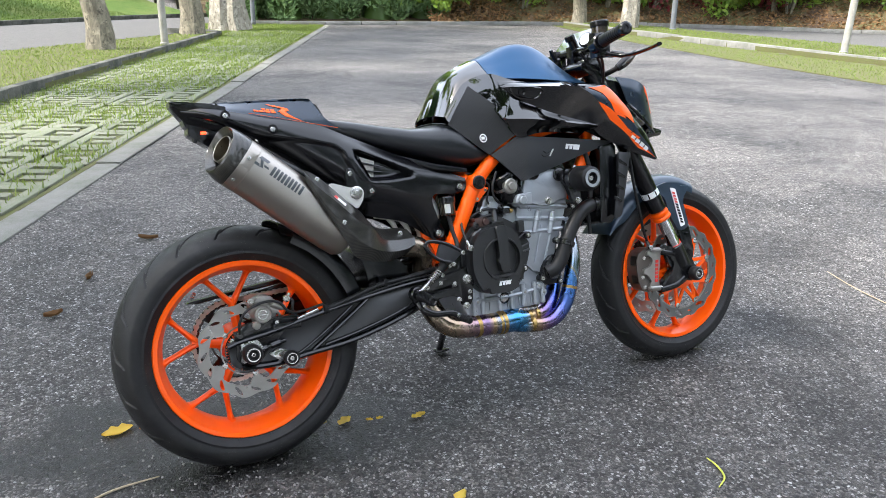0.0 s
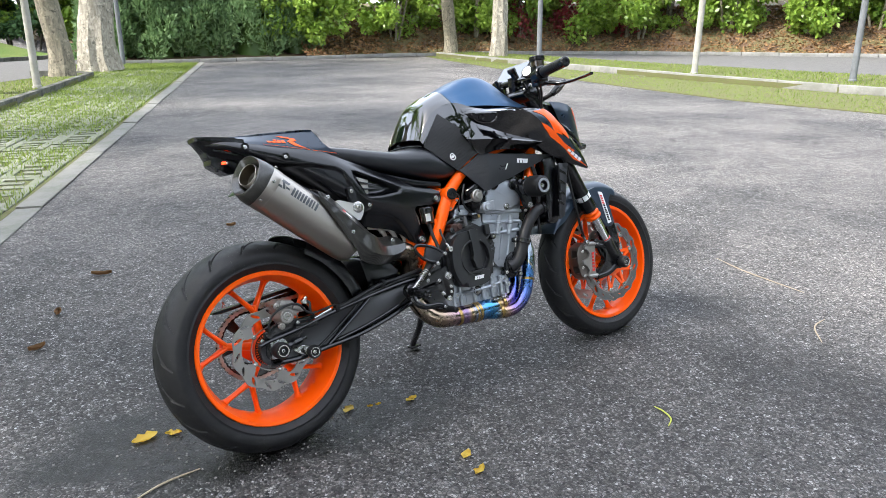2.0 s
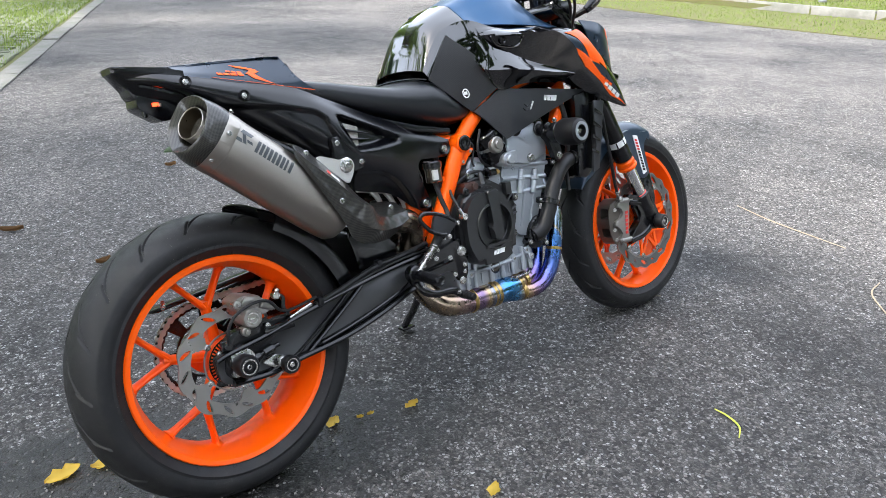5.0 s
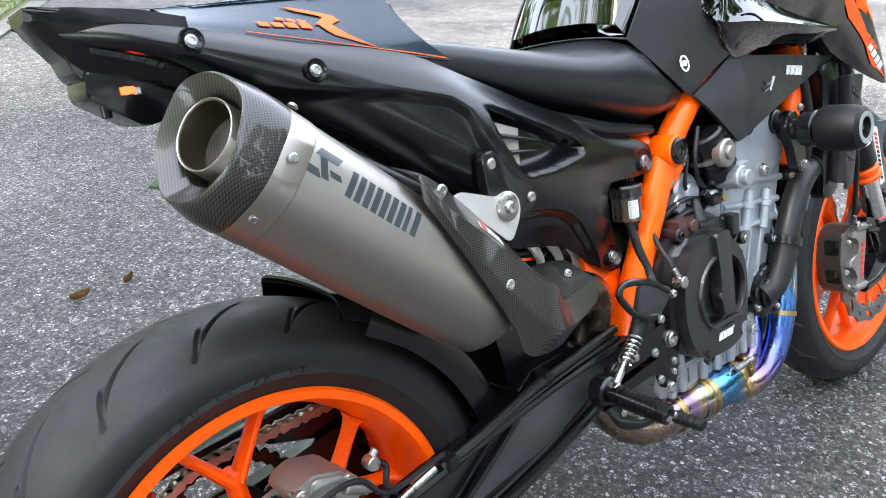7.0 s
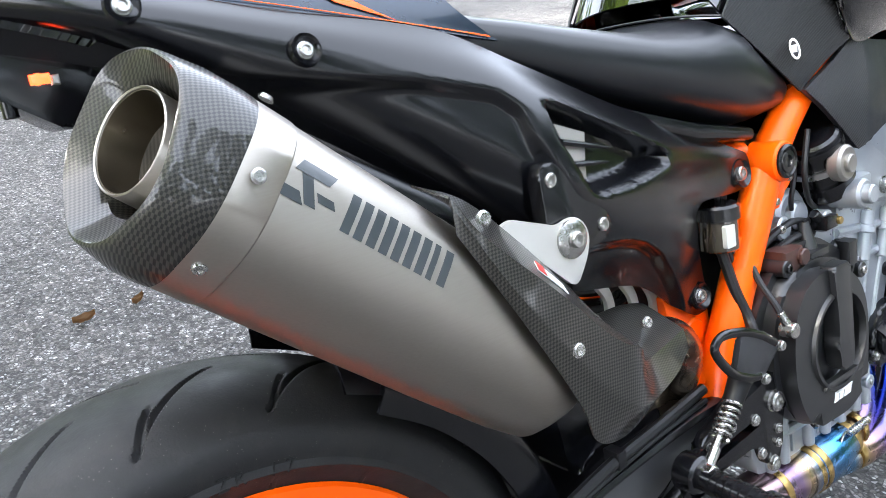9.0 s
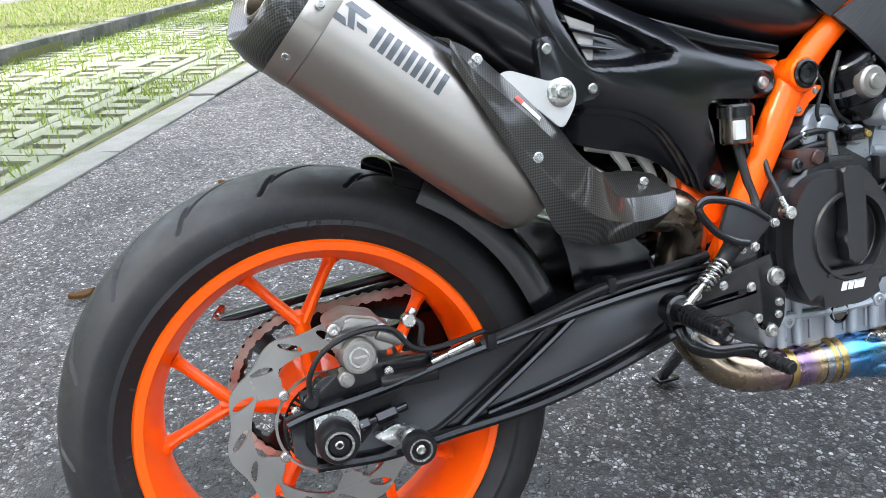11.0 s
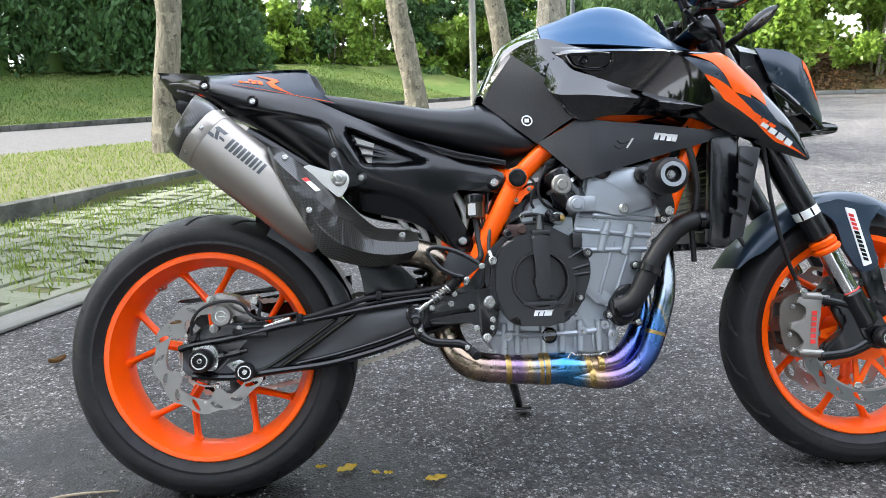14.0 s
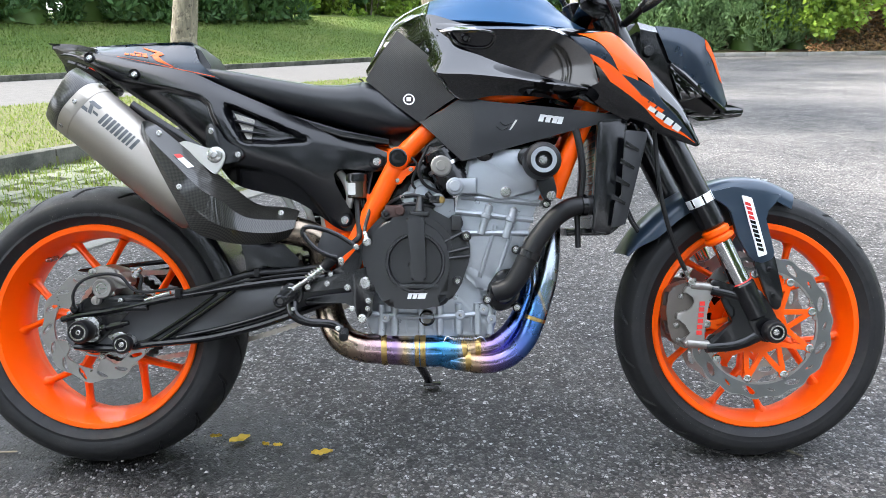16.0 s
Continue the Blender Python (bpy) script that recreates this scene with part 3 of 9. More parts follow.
def leafy(name, a, b, rough=0.5, trans=0.35):
    """Leaves of slightly different greens, letting some light through."""
    s = Nodes(name)
    k = s.math("ADD", s.math("MULTIPLY", s.island(), 0.75), s.math("MULTIPLY", s.noise(1.1, 3.0), 0.35))
    col = s.mix(k, a, b)
    s.set("Base Color", col)
    s.put(roughness=rough)
    s.set("Specular IOR Level", 0.35)
    tr = s.t.nodes.new("ShaderNodeBsdfTranslucent")
    s.link(col, tr.inputs["Color"])
    mx = s.t.nodes.new("ShaderNodeMixShader")
    mx.inputs[0].default_value = trans
    s.link(s.b.outputs[0], mx.inputs[1])
    s.link(tr.outputs[0], mx.inputs[2])
    s.link(mx.outputs[0], s.t.nodes["Material Output"].inputs["Surface"])
    return s.m


def bark(name, a, b):
    s = Nodes(name)
    v = s.mapped(scale=(1.0, 1.0, 0.22))
    n = s.noise(16.0, 6.0, 0.7, v, 0.6)
    col = s.mix(s.ramp(n, [(0.35, 0.0), (0.65, 1.0)]), a, b)
    # lichen and dark scars
    col = s.mix(s.ramp(s.noise(7.0, 5.0, 0.7), [(0.54, 0.0), (0.60, 0.8)]), col, tuple(min(c * 1.25, 1.0) for c in b))
    col = s.mix(s.ramp(s.noise(11.0, 5.0, 0.75), [(0.56, 0.0), (0.64, 0.85)]), col, tuple(c * 0.35 for c in a))
    s.set("Base Color", col)
    s.put(roughness=0.85)
    s.bump(s.math("ADD", n, s.noise(60.0, 4.0, vec=v)), 0.8, 0.02)
    return s.m


def concrete(name, a, b, stain=(0.06, 0.06, 0.05), amount=0.5):
    s = Nodes(name)
    col = s.mix(s.noise(7.0, 6.0, 0.7), a, b)
    col = s.mix(s.math("MULTIPLY", s.random(), 0.25), col, tuple(c * 0.6 for c in a))
    st = s.math("MULTIPLY", s.ramp(s.noise(2.6, 6.0, 0.75), [(0.42, 0.0), (0.62, 1.0)]), amount)
    s.set("Base Color", s.mix(st, col, stain))
    s.put(roughness=0.88)
    s.bump(s.math("ADD", s.noise(40.0, 5.0), s.noise(160.0, 3.0)), 0.6, 0.006)
    return s.m


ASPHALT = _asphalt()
FAR_ROAD = earth("pale_road_asphalt", (0.075, 0.073, 0.072), (0.112, 0.107, 0.103), 6.0, bump=0.2)
# lawn ground is darkened to carry the hedge's shade in its colour
LAWN = earth("lawn_soil_and_grass", (0.035, 0.07, 0.012), (0.07, 0.105, 0.022), 5.0, c=(0.09, 0.11, 0.03))
SOIL = earth("grassy_soil", (0.10, 0.085, 0.05), (0.09, 0.11, 0.03), 18.0)
LITTER = earth("leaf_litter", (0.05, 0.03, 0.019), (0.11, 0.072, 0.046), 12.0, c=(0.10, 0.09, 0.04))
CONCRETE = concrete("weathered_concrete", (0.13, 0.125, 0.115), (0.18, 0.175, 0.16), (0.07, 0.08, 0.05), 0.6)
PAVER = concrete("mossy_pavers", (0.13, 0.135, 0.095), (0.19, 0.19, 0.145), (0.08, 0.11, 0.04), 0.6)
KERB_DARK = concrete("mossy_dark_kerb", (0.060, 0.060, 0.048), (0.15, 0.147, 0.128), (0.022, 0.025, 0.018), 0.9)
KERB_PALE = concrete("pale_kerb", (0.17, 0.167, 0.157), (0.24, 0.236, 0.22), (0.09, 0.09, 0.075), 0.6)
POLE = concrete("weathered_timber_post", (0.26, 0.25, 0.22), (0.36, 0.35, 0.31), (0.13, 0.13, 0.11), 0.5)
POLE_DARK = concrete("dark_steel_post", (0.10, 0.11, 0.12), (0.15, 0.16, 0.17), (0.07, 0.07, 0.07), 0.5)
# mown turf, deeper than GRASS; the hedge's shade is put into the green
LAWN_BLADES = leafy("mown_lawn_blades", (0.045, 0.085, 0.012), (0.13, 0.18, 0.035), 0.6, 0.3)
GRASS = leafy("grass_blades", (0.075, 0.125, 0.018), (0.20, 0.255, 0.05), 0.6, 0.4)
LEAF_BROAD = leafy("broad_green_leaves", (0.10, 0.20, 0.025), (0.30, 0.42, 0.07), 0.36, 0.5)
LEAF_DEEP = leafy("deep_green_leaves", (0.025, 0.060, 0.012), (0.08, 0.14, 0.03), 0.45, 0.3)
LEAF_CYPRESS = leafy("cypress_sprays", (0.020, 0.060, 0.017), (0.075, 0.150, 0.045), 0.6, 0.25)
LEAF_JUNIPER = leafy("blue_green_conifer_sprays", (0.07, 0.14, 0.05), (0.20, 0.30, 0.13), 0.6, 0.35)
LEAF_RED = leafy("dark_red_leaves", (0.10, 0.012, 0.015), (0.20, 0.03, 0.03), 0.45, 0.3)
LEAF_YELLOW = leafy("yellow_leaves", (0.62, 0.42, 0.05), (0.75, 0.58, 0.12), 0.55, 0.25)
LEAF_BROWN = leafy("dry_brown_leaves", (0.11, 0.060, 0.026), (0.23, 0.13, 0.055), 0.7, 0.15)
STEM_GREEN = leafy("yellow_green_stem", (0.45, 0.50, 0.06), (0.60, 0.62, 0.12), 0.5, 0.2)
TWIG = surface("dry_twig", (0.32, 0.26, 0.18), 0.8, vary=0.3, bump=0.3)
BARK = bark("grey_brown_bark", (0.085, 0.075, 0.052), (0.21, 0.185, 0.135))
BARK_PALE = bark("pale_fluted_bark", (0.14, 0.125, 0.095), (0.30, 0.275, 0.225))
# ---- the place: car park, verges, kerbs, bank, hedge ----
rng = np.random.default_rng(7)
U, N = Vector((0.395, 0.919, 0)), Vector((-0.919, 0.395, 0))


def su(s, d, z=0.0):
    """A place by its way along the parking strip and its distance across it."""
    p = U * s + N * d
    return (p.x, p.y, z)


def slab(name, outline, z0, z1, material, label, category):
    """A flat raised area with the given outline."""
    bm = bmesh.new()
    a = [bm.verts.new((x, y, z1)) for x, y in outline]
    b = [bm.verts.new((x, y, z0)) for x, y in outline]
    bm.faces.new(a)
    k = len(a)
    for i in range(k):
        bm.faces.new((a[i], b[i], b[(i + 1) % k], a[(i + 1) % k]))
    bmesh.ops.triangulate(bm, faces=[f for f in bm.faces if len(f.verts) > 4])
    return tagged(part(name, bm, material), label, category, kind="structure")


def inside(poly, x, y):
    r = np.zeros(len(x), bool)
    for (x0, y0), (x1, y1) in zip(poly, poly[1:] + poly[:1]):
        c = ((y0 > y) != (y1 > y))
        r ^= c & (x < (x1 - x0) * (y - y0) / ((y1 - y0) or 1e-9) + x0)
    return r


def scatter(poly, n):
    p = np.array(poly)
    lo, hi = p.min(0), p.max(0)
    x, y = rng.uniform(lo[0], hi[0], n), rng.uniform(lo[1], hi[1], n)
    k = inside(poly, x, y)
    return np.stack([x[k], y[k]], 1)


def blades(name, spots, z, height, width, label, material=None):
    """Short grass: one thin bent leaf for each spot."""
    n = len(spots)
    a = rng.uniform(0, 2 * np.pi, n)
    h = height * rng.uniform(0.4, 1.2, n)
    lean = rng.uniform(0.1, 0.9, n) * h
    base = np.column_stack([spots, z if np.ndim(z) else np.full(n, z)])
    s = np.column_stack([-np.sin(a), np.cos(a), np.zeros(n)]) * (width * rng.uniform(0.6, 1.3, n))[:, None]
    tip = base + np.column_stack([np.cos(a) * lean, np.sin(a) * lean, h])
    v = np.stack([base - s, base + s, tip], 1).reshape(-1, 3)
    return tagged(quads(name, v, 3, material or GRASS), label, "grass", kind="stuff")


def leaves(name, at, size, material, parent=None, flat=0.0, long=1.6, droop=0.0, out=None):
    """Small folded leaves, one at each place, turned at random (flat: laid level; out: leaf direction)."""
    n = len(at)
    d = rng.normal(size=(n, 3)) if out is None else out + rng.normal(size=(n, 3)) * 0.35
    d[:, 2] = d[:, 2] * (1 - flat) - droop
    d /= np.linalg.norm(d, axis=1)[:, None]
    e = rng.normal(size=(n, 3))
    e -= d * (e * d).sum(1)[:, None]
    e /= np.linalg.norm(e, axis=1)[:, None]
    g = np.cross(d, e)
    L = (size * rng.uniform(0.6, 1.35, n))[:, None]
    w = L / long * 0.5
    a, b = at, at + d * L
    m = at + d * L * 0.45 - g * w * 0.35
    v = np.stack([a, m + e * w + g * w * 0.5, b, m - e * w + g * w * 0.5], 1).reshape(-1, 3)
    return quads(name, v, 4, material, parent)


# the ground: one sheet of asphalt to the horizon
bm = bmesh.new()
xs = [-400, -120, -40, -14, -6, -3, -1.5, 0, 1.5, 3, 6, 14, 40, 120, 400]
g = [[bm.verts.new((x, y, 0)) for x in xs] for y in xs]
for j in range(len(xs) - 1):
    for i in range(len(xs) - 1):
        bm.faces.new((g[j][i], g[j][i + 1], g[j + 1][i + 1], g[j + 1][i]))
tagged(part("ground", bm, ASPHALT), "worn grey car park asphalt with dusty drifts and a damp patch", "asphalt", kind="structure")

# verge with trees beyond the parking strip
S0, S1, D0, D1 = -3.5, 17.6, 1.52, 3.58
verge = [su(S0, D1)[:2], su(S1, D1)[:2], su(S1 + 0.8, D1 + 0.6)[:2], su(S1 + 1.2, D1 + 1.6)[:2], (3.6, 18.6), (-1.2, 12.9), (-5.0, 8.3), (-9.0, 3.4)]
slab("verge", verge, 0, 0.085, SOIL, "grassy verge of soil and turf beside the parking strip", "verge")
blades("verge_grass", scatter(verge, 130000), 0.085, 0.036, 0.006, "short bright green grass on the verge")

# back road and rising lawn with a kerb
lk = [(-30.0, -7.3), (-16.0, 7.6), (-9.0, 15.2), (-1.6, 23.0), (3.0, 27.6), (5.6, 29.2)]
slab("road", [(-34, -16), (-9.0, 3.4), (-5.0, 8.3), (-1.2, 12.9), (3.6, 18.6), (5.0, 22.0), (5.6, 29.2)] + lk[::-1][1:], 0, 0.006, FAR_ROAD, "pale asphalt lane behind the verge", "road")
bm = bmesh.new()
rows = []
for off, z in ((0.1, 0.09), (1.2, 0.22), (3.5, 0.75), (6.0, 1.35), (8.0, 1.6), (40.0, 2.5)):
    rows.append([bm.verts.new((x - 0.72 * off, y + 0.69 * off, z)) for x, y in lk])
for a, b in zip(rows, rows[1:]):
    for i in range(len(lk) - 1):
        bm.faces.new((a[i], a[i + 1], b[i + 1], b[i]))
tagged(part("lawn", bm, LAWN), "mown green lawn rising towards a hedge", "lawn", kind="structure")
t = rng.uniform(0, 1, 60000)
seg = rng.choice([1, 2, 3], 60000, p=[0.25, 0.45, 0.30])
A, B = np.array([lk[i] for i in seg]), np.array([lk[i + 1] for i in seg])
off = rng.uniform(0.1, 7.0, 60000)
sp = A + (B - A) * t[:, None] + np.column_stack([-0.72 * off, 0.69 * off])
blades("lawn_grass", sp, np.interp(off, [0.1, 1.2, 3.5, 6, 8], [0.09, 0.22, 0.75, 1.35, 1.6]), 0.07, 0.010, "mown grass of the lawn", LAWN_BLADES)


def kerb_row(name, line, w, h, material, label, length=0.9, lift=0.0):
    """Kerb stones laid end to end along a line; each stone is a piece of its own."""
    top = tagged(new(name), label, "kerb", kind="structure")
    bm = box(0, 0, 0, length - 0.012, w, h, 0.012)
    stone = None
    for p, q in zip(line, line[1:]):
        p, q = Vector((*p, 0)), Vector((*q, 0))
        d = q - p
        k = max(int(d.length / length), 1)
        for i in range(k):
            m = Matrix.Translation(p + d * i / k + Vector((0, 0, lift + random.uniform(-0.006, 0.006)))) @ pose(0, 0, 0, random.uniform(-1.5, 1.5), 0, math.degrees(math.atan2(d.y, d.x)) + random.uniform(-0.5, 0.5)) @ Matrix.Diagonal((d.length / k / length, 1, 1, 1))
            if stone is None:
                stone = part("kerb_stone", bm, material, top)
                stone.matrix_basis = m
            else:
                twin("kerb_stone", stone, m, top)
    return top


kerb_row("kerb", [su(S0, D1)[:2], su(S1, D1)[:2], su(S1 + 0.8, D1 + 0.6)[:2], su(S1 + 1.1, D1 + 1.6)[:2]], 0.12, 0.135, KERB_DARK, "dark mossy concrete kerb along the verge")
kerb_row("lawn_kerb", lk, 0.12, 0.14, KERB_DARK, "dark kerb at the foot of the lawn", 1.0)

# strip of grass pavers between asphalt and kerb
kerb_row("edging", [su(-3.6, D0)[:2], su(24.0, D0 - 0.1)[:2]], 0.17, 0.016, CONCRETE, "flush concrete edging of the paver strip", 1.2)
slab("paver_bed", [su(-3.6, D0 + 0.17)[:2], su(24.0, D0 + 0.07)[:2], su(24.0, D1 + 2.0)[:2], su(S1 + 1.0, D1 + 1.4)[:2], su(S1, D1 - 0.005)[:2], su(-3.6, D1 - 0.005)[:2]], 0, 0.008, SOIL, "soil and grass under the pavers", "soil")
strip = tagged(new("paver_strip"), "concrete grass pavers overgrown with short grass", "pavers", kind="structure")
bl, bw, bar = 0.60, 0.385, 0.085
pieces = [box(0, 0, 0, bl, bar, 0.03, 0.008), box(0, bw - bar, 0, bl, bw, 0.03, 0.008), box(0, 0, 0, bar, bw, 0.029, 0.008), box(bl - bar, 0, 0, bl, bw, 0.029, 0.008),
          box(0.175, 0, 0, 0.265, bw * 0.66, 0.0285, 0.008), box(0.34, bw * 0.34, 0, 0.43, bw, 0.0285, 0.008)]
paver = None
for i in range(38):
    for j in range(5):
        s = -3.2 + i * (bl + 0.012) + (0.3 if j % 2 else 0)
        m = Matrix.Translation(su(s, D0 + 0.185 + j * (bw + 0.012), random.uniform(-0.014, 0.0))) @ pose(0, 0, 0, random.uniform(-0.8, 0.8), random.uniform(-0.6, 0.6), math.degrees(math.atan2(U.y, U.x)) + random.uniform(-0.6, 0.6))
        if paver is None:
            paver = part("paver", joined(*pieces), PAVER, strip)
            paver.matrix_basis = m
        else:
            twin("paver", paver, m, strip)
sp = scatter([su(-3.2, D0 + 0.2)[:2], su(23.5, D0 + 0.1)[:2], su(23.5, D1 + 1.8)[:2], su(S1 + 1.0, D1 + 1.3)[:2], su(S1, D1)[:2], su(-3.2, D1)[:2]], 330000)
fade = np.array([noise.noise((x * 0.9, y * 0.9, 0.0)) for x, y in sp]) + np.clip((sp @ np.array([U.x, U.y]) - 9) * 0.08, -0.25, 0.6)
blades("paver_grass", sp[fade + rng.uniform(-0.5, 0.5, len(sp)) > -0.35], 0.008, 0.060, 0.006, "sparse grass growing through the pavers")

# far island with a pale kerb, and the lane and bank beyond
kl = [(12.3, -8.0), (12.3, 2.5), (12.45, 4.6), (12.95, 8.2), (13.75, 12.2), (14.9, 17.3), (15.8, 20.6)]
fl = [(9.6, -8.0), (10.0, 2.5), (10.1, 5.0), (10.8, 7.8), (12.4, 12.8), (14.2, 17.6), (15.5, 20.8)]
front = fl + kl[::-1]
slab("island_front", front, 0, 0.012, SOIL, "strip of grass in front of the island kerb", "verge")
blades("island_front_grass", scatter(front, 60000), 0.012, 0.028, 0.007, "short patchy grass beside the island kerb")
isle = kl + [(17.6, 22.0), (17.2, 17.0), (16.3, 12.0), (15.9, 8.0), (15.7, 4.0), (15.6, -8.0)]
slab("island", isle, 0, 0.11, SOIL, "grassy island between car park and lane", "verge")
blades("island_grass", scatter(isle, 60000), 0.11, 0.040, 0.007, "short grass on the island")
kerb_row("island_kerb", kl[::-1], 0.14, 0.15, KERB_PALE, "pale concrete kerb along the island", 0.95)
edge = [(5.6, 29.2), (5.2, 23.2), (8.0, 22.6), (11.4, 21.9), (14.2, 21.6), (19.0, 20.0), (21.8, 16.6), (24.0, 12.4), (26.0, 8.5), (29.0, -2.0), (31.0, -16.0)]
slab("lane", [(15.6, -16), (15.6, -8), (15.7, 4), (15.9, 8), (16.3, 12), (17.2, 17), (17.6, 22), (19.0, 20.0), (21.8, 16.6), (24.0, 12.4), (26.0, 8.5), (29.0, -2.0), (31.0, -16.0)], 0, 0.005, FAR_ROAD, "pale asphalt lane beyond the island", "road")
kerb_row("bank_kerb", edge[1:], 0.15, 0.12, KERB_PALE, "weathered kerb at the foot of the bank", 1.1)
bm = bmesh.new()
rows = []
c = Vector((4.0, 2.0))
for off, z in ((0.14, 0.10), (0.8, 0.35), (2.0, 0.95), (4.0, 1.6), (9.0, 2.0), (60.0, 3.0)):
    row = []
    for k, (x, y) in enumerate(edge):
        d = (Vector((x, y)) - c).normalized()
        f = 1.0 if k > 3 else 0.25
        row.append(bm.verts.new((x + d.x * off, y + d.y * off, z * f if off < 50 else 2.5)))
    rows.append(row)
for a, b in zip(rows, rows[1:]):
    for i in range(len(edge) - 1):
        bm.faces.new((a[i], a[i + 1], b[i + 1], b[i]))
tagged(part("bank", bm, LITTER), "low bank covered in brown leaf litter", "bank", kind="structure")
n = 26000
k = rng.integers(3, len(edge) - 2, n)
E0, E1 = np.array([edge[i] for i in k]), np.array([edge[i + 1] for i in k])
q = E0 + (E1 - E0) * rng.uniform(0, 1, n)[:, None]
dd = q - np.array([4.0, 2.0])
dd /= np.linalg.norm(dd, axis=1)[:, None]
off = rng.uniform(0.15, 5, n)
at = np.column_stack([q + dd * off[:, None], np.interp(off, [0.14, 0.8, 2, 4, 9], [0.10, 0.35, 0.95, 1.6, 2.0]) + 0.02])
tagged(leaves("fallen_leaves", at, 0.11, LEAF_BROWN, flat=0.8), "brown fallen leaves lying on the bank", "leaf litter", kind="stuff")


# ---- trees, hedge, posts ----
def trunk_mesh(path, radii, flute=0.0, seg=18, lobes=7):
    bm = tube(path, radii, seg=seg, n=7)
    if flute:
        for v in bm.verts:
            a = math.atan2(v.co.y - path[0][1], v.co.x - path[0][0])
            k = 1 + flute * math.sin(lobes * a) * max(0.15, 1 - v.co.z / 4.0)
            c = Vector((path[0][0], path[0][1], v.co.z))
            v.co = c + (v.co - c) * k
    for v in bm.verts:
        w = noise.noise_vector(v.co * 3.0) * 0.025
        v.co += Vector((w.x, w.y, 0))
    return bm


def tree(x, y, radius, height, crown, spread, count, label, lean=(0, 0), pale=False, z0=0.08, fork=True, leaf=None, flute=0.0):
    """A street tree: tapered crooked trunk, limbs, and a crown of leaf clumps with gaps."""
    top = tagged(new("tree"), label, "tree")
    top.location = (x, y, z0)
    lx, ly = lean
    j = [random.uniform(-0.12, 0.12) for _ in range(6)]
    path = [(0, 0, -0.05), (j[0] * 0.3, j[1] * 0.3, height * 0.12), (lx * 0.35 + j[2], ly * 0.35 + j[3], height * 0.4), (lx * 0.7 + j[4], ly * 0.7, height * 0.7), (lx, ly, height)]
    part("trunk", trunk_mesh(path, [radius * 1.28, radius * 1.02, radius * 0.95, radius * 0.85, radius * 0.55], flute), BARK_PALE if pale else BARK, top)
    ends = []
    for k in range(6 if fork else 3):
        a = 2 * math.pi * (k + random.uniform(-0.3, 0.3)) / 6
        s = random.uniform(0.55, 1.0)
        e = Vector((lx + math.cos(a) * spread * 0.7 * s, ly + math.sin(a) * spread * 0.7 * s, height + crown * random.uniform(0.25, 0.8)))
        b = Vector((lx * 0.8, ly * 0.8, height * random.uniform(0.72, 0.95)))
        mid = (b + e) / 2 + Vector((0, 0, -0.15 * crown * random.random()))
        part("limb", tube([b, mid, e], [radius * 0.45, radius * 0.28, radius * 0.10], seg=8, n=5), BARK_PALE if pale else BARK, top)
        ends += [mid, e, (mid + e) / 2]
    cl = []
    for _ in range(46):
        e = random.choice(ends)
        cl.append((np.array(e) + np.array([random.gauss(0, spread * 0.26), random.gauss(0, spread * 0.26), random.gauss(0.1, crown * 0.16)]), random.uniform(0.35, 0.8)))
    w = np.array([r for _, r in cl])
    pick = rng.choice(len(cl), count, p=w / w.sum())
    at = np.array([cl[i][0] for i in pick]) + rng.normal(size=(count, 3)) * (w[pick] * 0.5)[:, None]
    leaves("crown", at, 0.16, leaf or LEAF_BROAD, top, droop=0.25)
    return top


def conifer(x, y, z, height, radius, count, material, label, name="conifer", group="", size=0.24):
    """A dense conifer: hidden stem and upswept sprays in lobes that make its outline uneven."""
    top = tagged(new(name), label, "conifer", group)
    top.location = (x, y, z)
    part("trunk", rod((0, 0, -0.1), (0, 0, height * 0.8), 0.09, 0.03, seg=10), BARK, top)
    # upright plumes that overlap like scales and make the outline uneven
    lob = []
    for q in range(44):
        h = ((q + random.random()) / 44) ** 0.9
        a = q * 2.4 + random.uniform(-0.5, 0.5)
        rc = radius * 0.70 * (1 - h) ** 0.45 * random.uniform(0.85, 1.1)
        lob.append((rc * math.cos(a), rc * math.sin(a), height * (0.04 + 0.84 * h), radius * random.uniform(0.26, 0.38) * (1 - 0.45 * h), height * random.uniform(0.08, 0.13)))
    lob = np.array(lob)
    k = rng.integers(0, len(lob), count)
    d = rng.normal(size=(count, 3))
    d /= np.linalg.norm(d, axis=1)[:, None]
    at = lob[k, :3] + d * np.column_stack([lob[k, 3], lob[k, 3], lob[k, 4]]) * rng.uniform(0.8, 1.08, count)[:, None]
    at[:, 2] = np.maximum(at[:, 2], 0.05)
    out = d * 0.55 + np.array([0.0, 0.0, 0.75])
    leaves("crown", at, size, material, top, long=2.2, out=out)
    core = lathe([(radius * 0.42 * (1 - q / 14) ** 0.45, height * 0.93 * q / 14) for q in range(15)], (0, 0, 0), (0, 0, 1), 26)
    for v in core.verts:
        v.co += noise.noise_vector(v.co * 1.7 + Vector((x, y, 0))) * radius * 0.10
    part("inner_foliage", core, LEAF_DEEP, top)
    return top


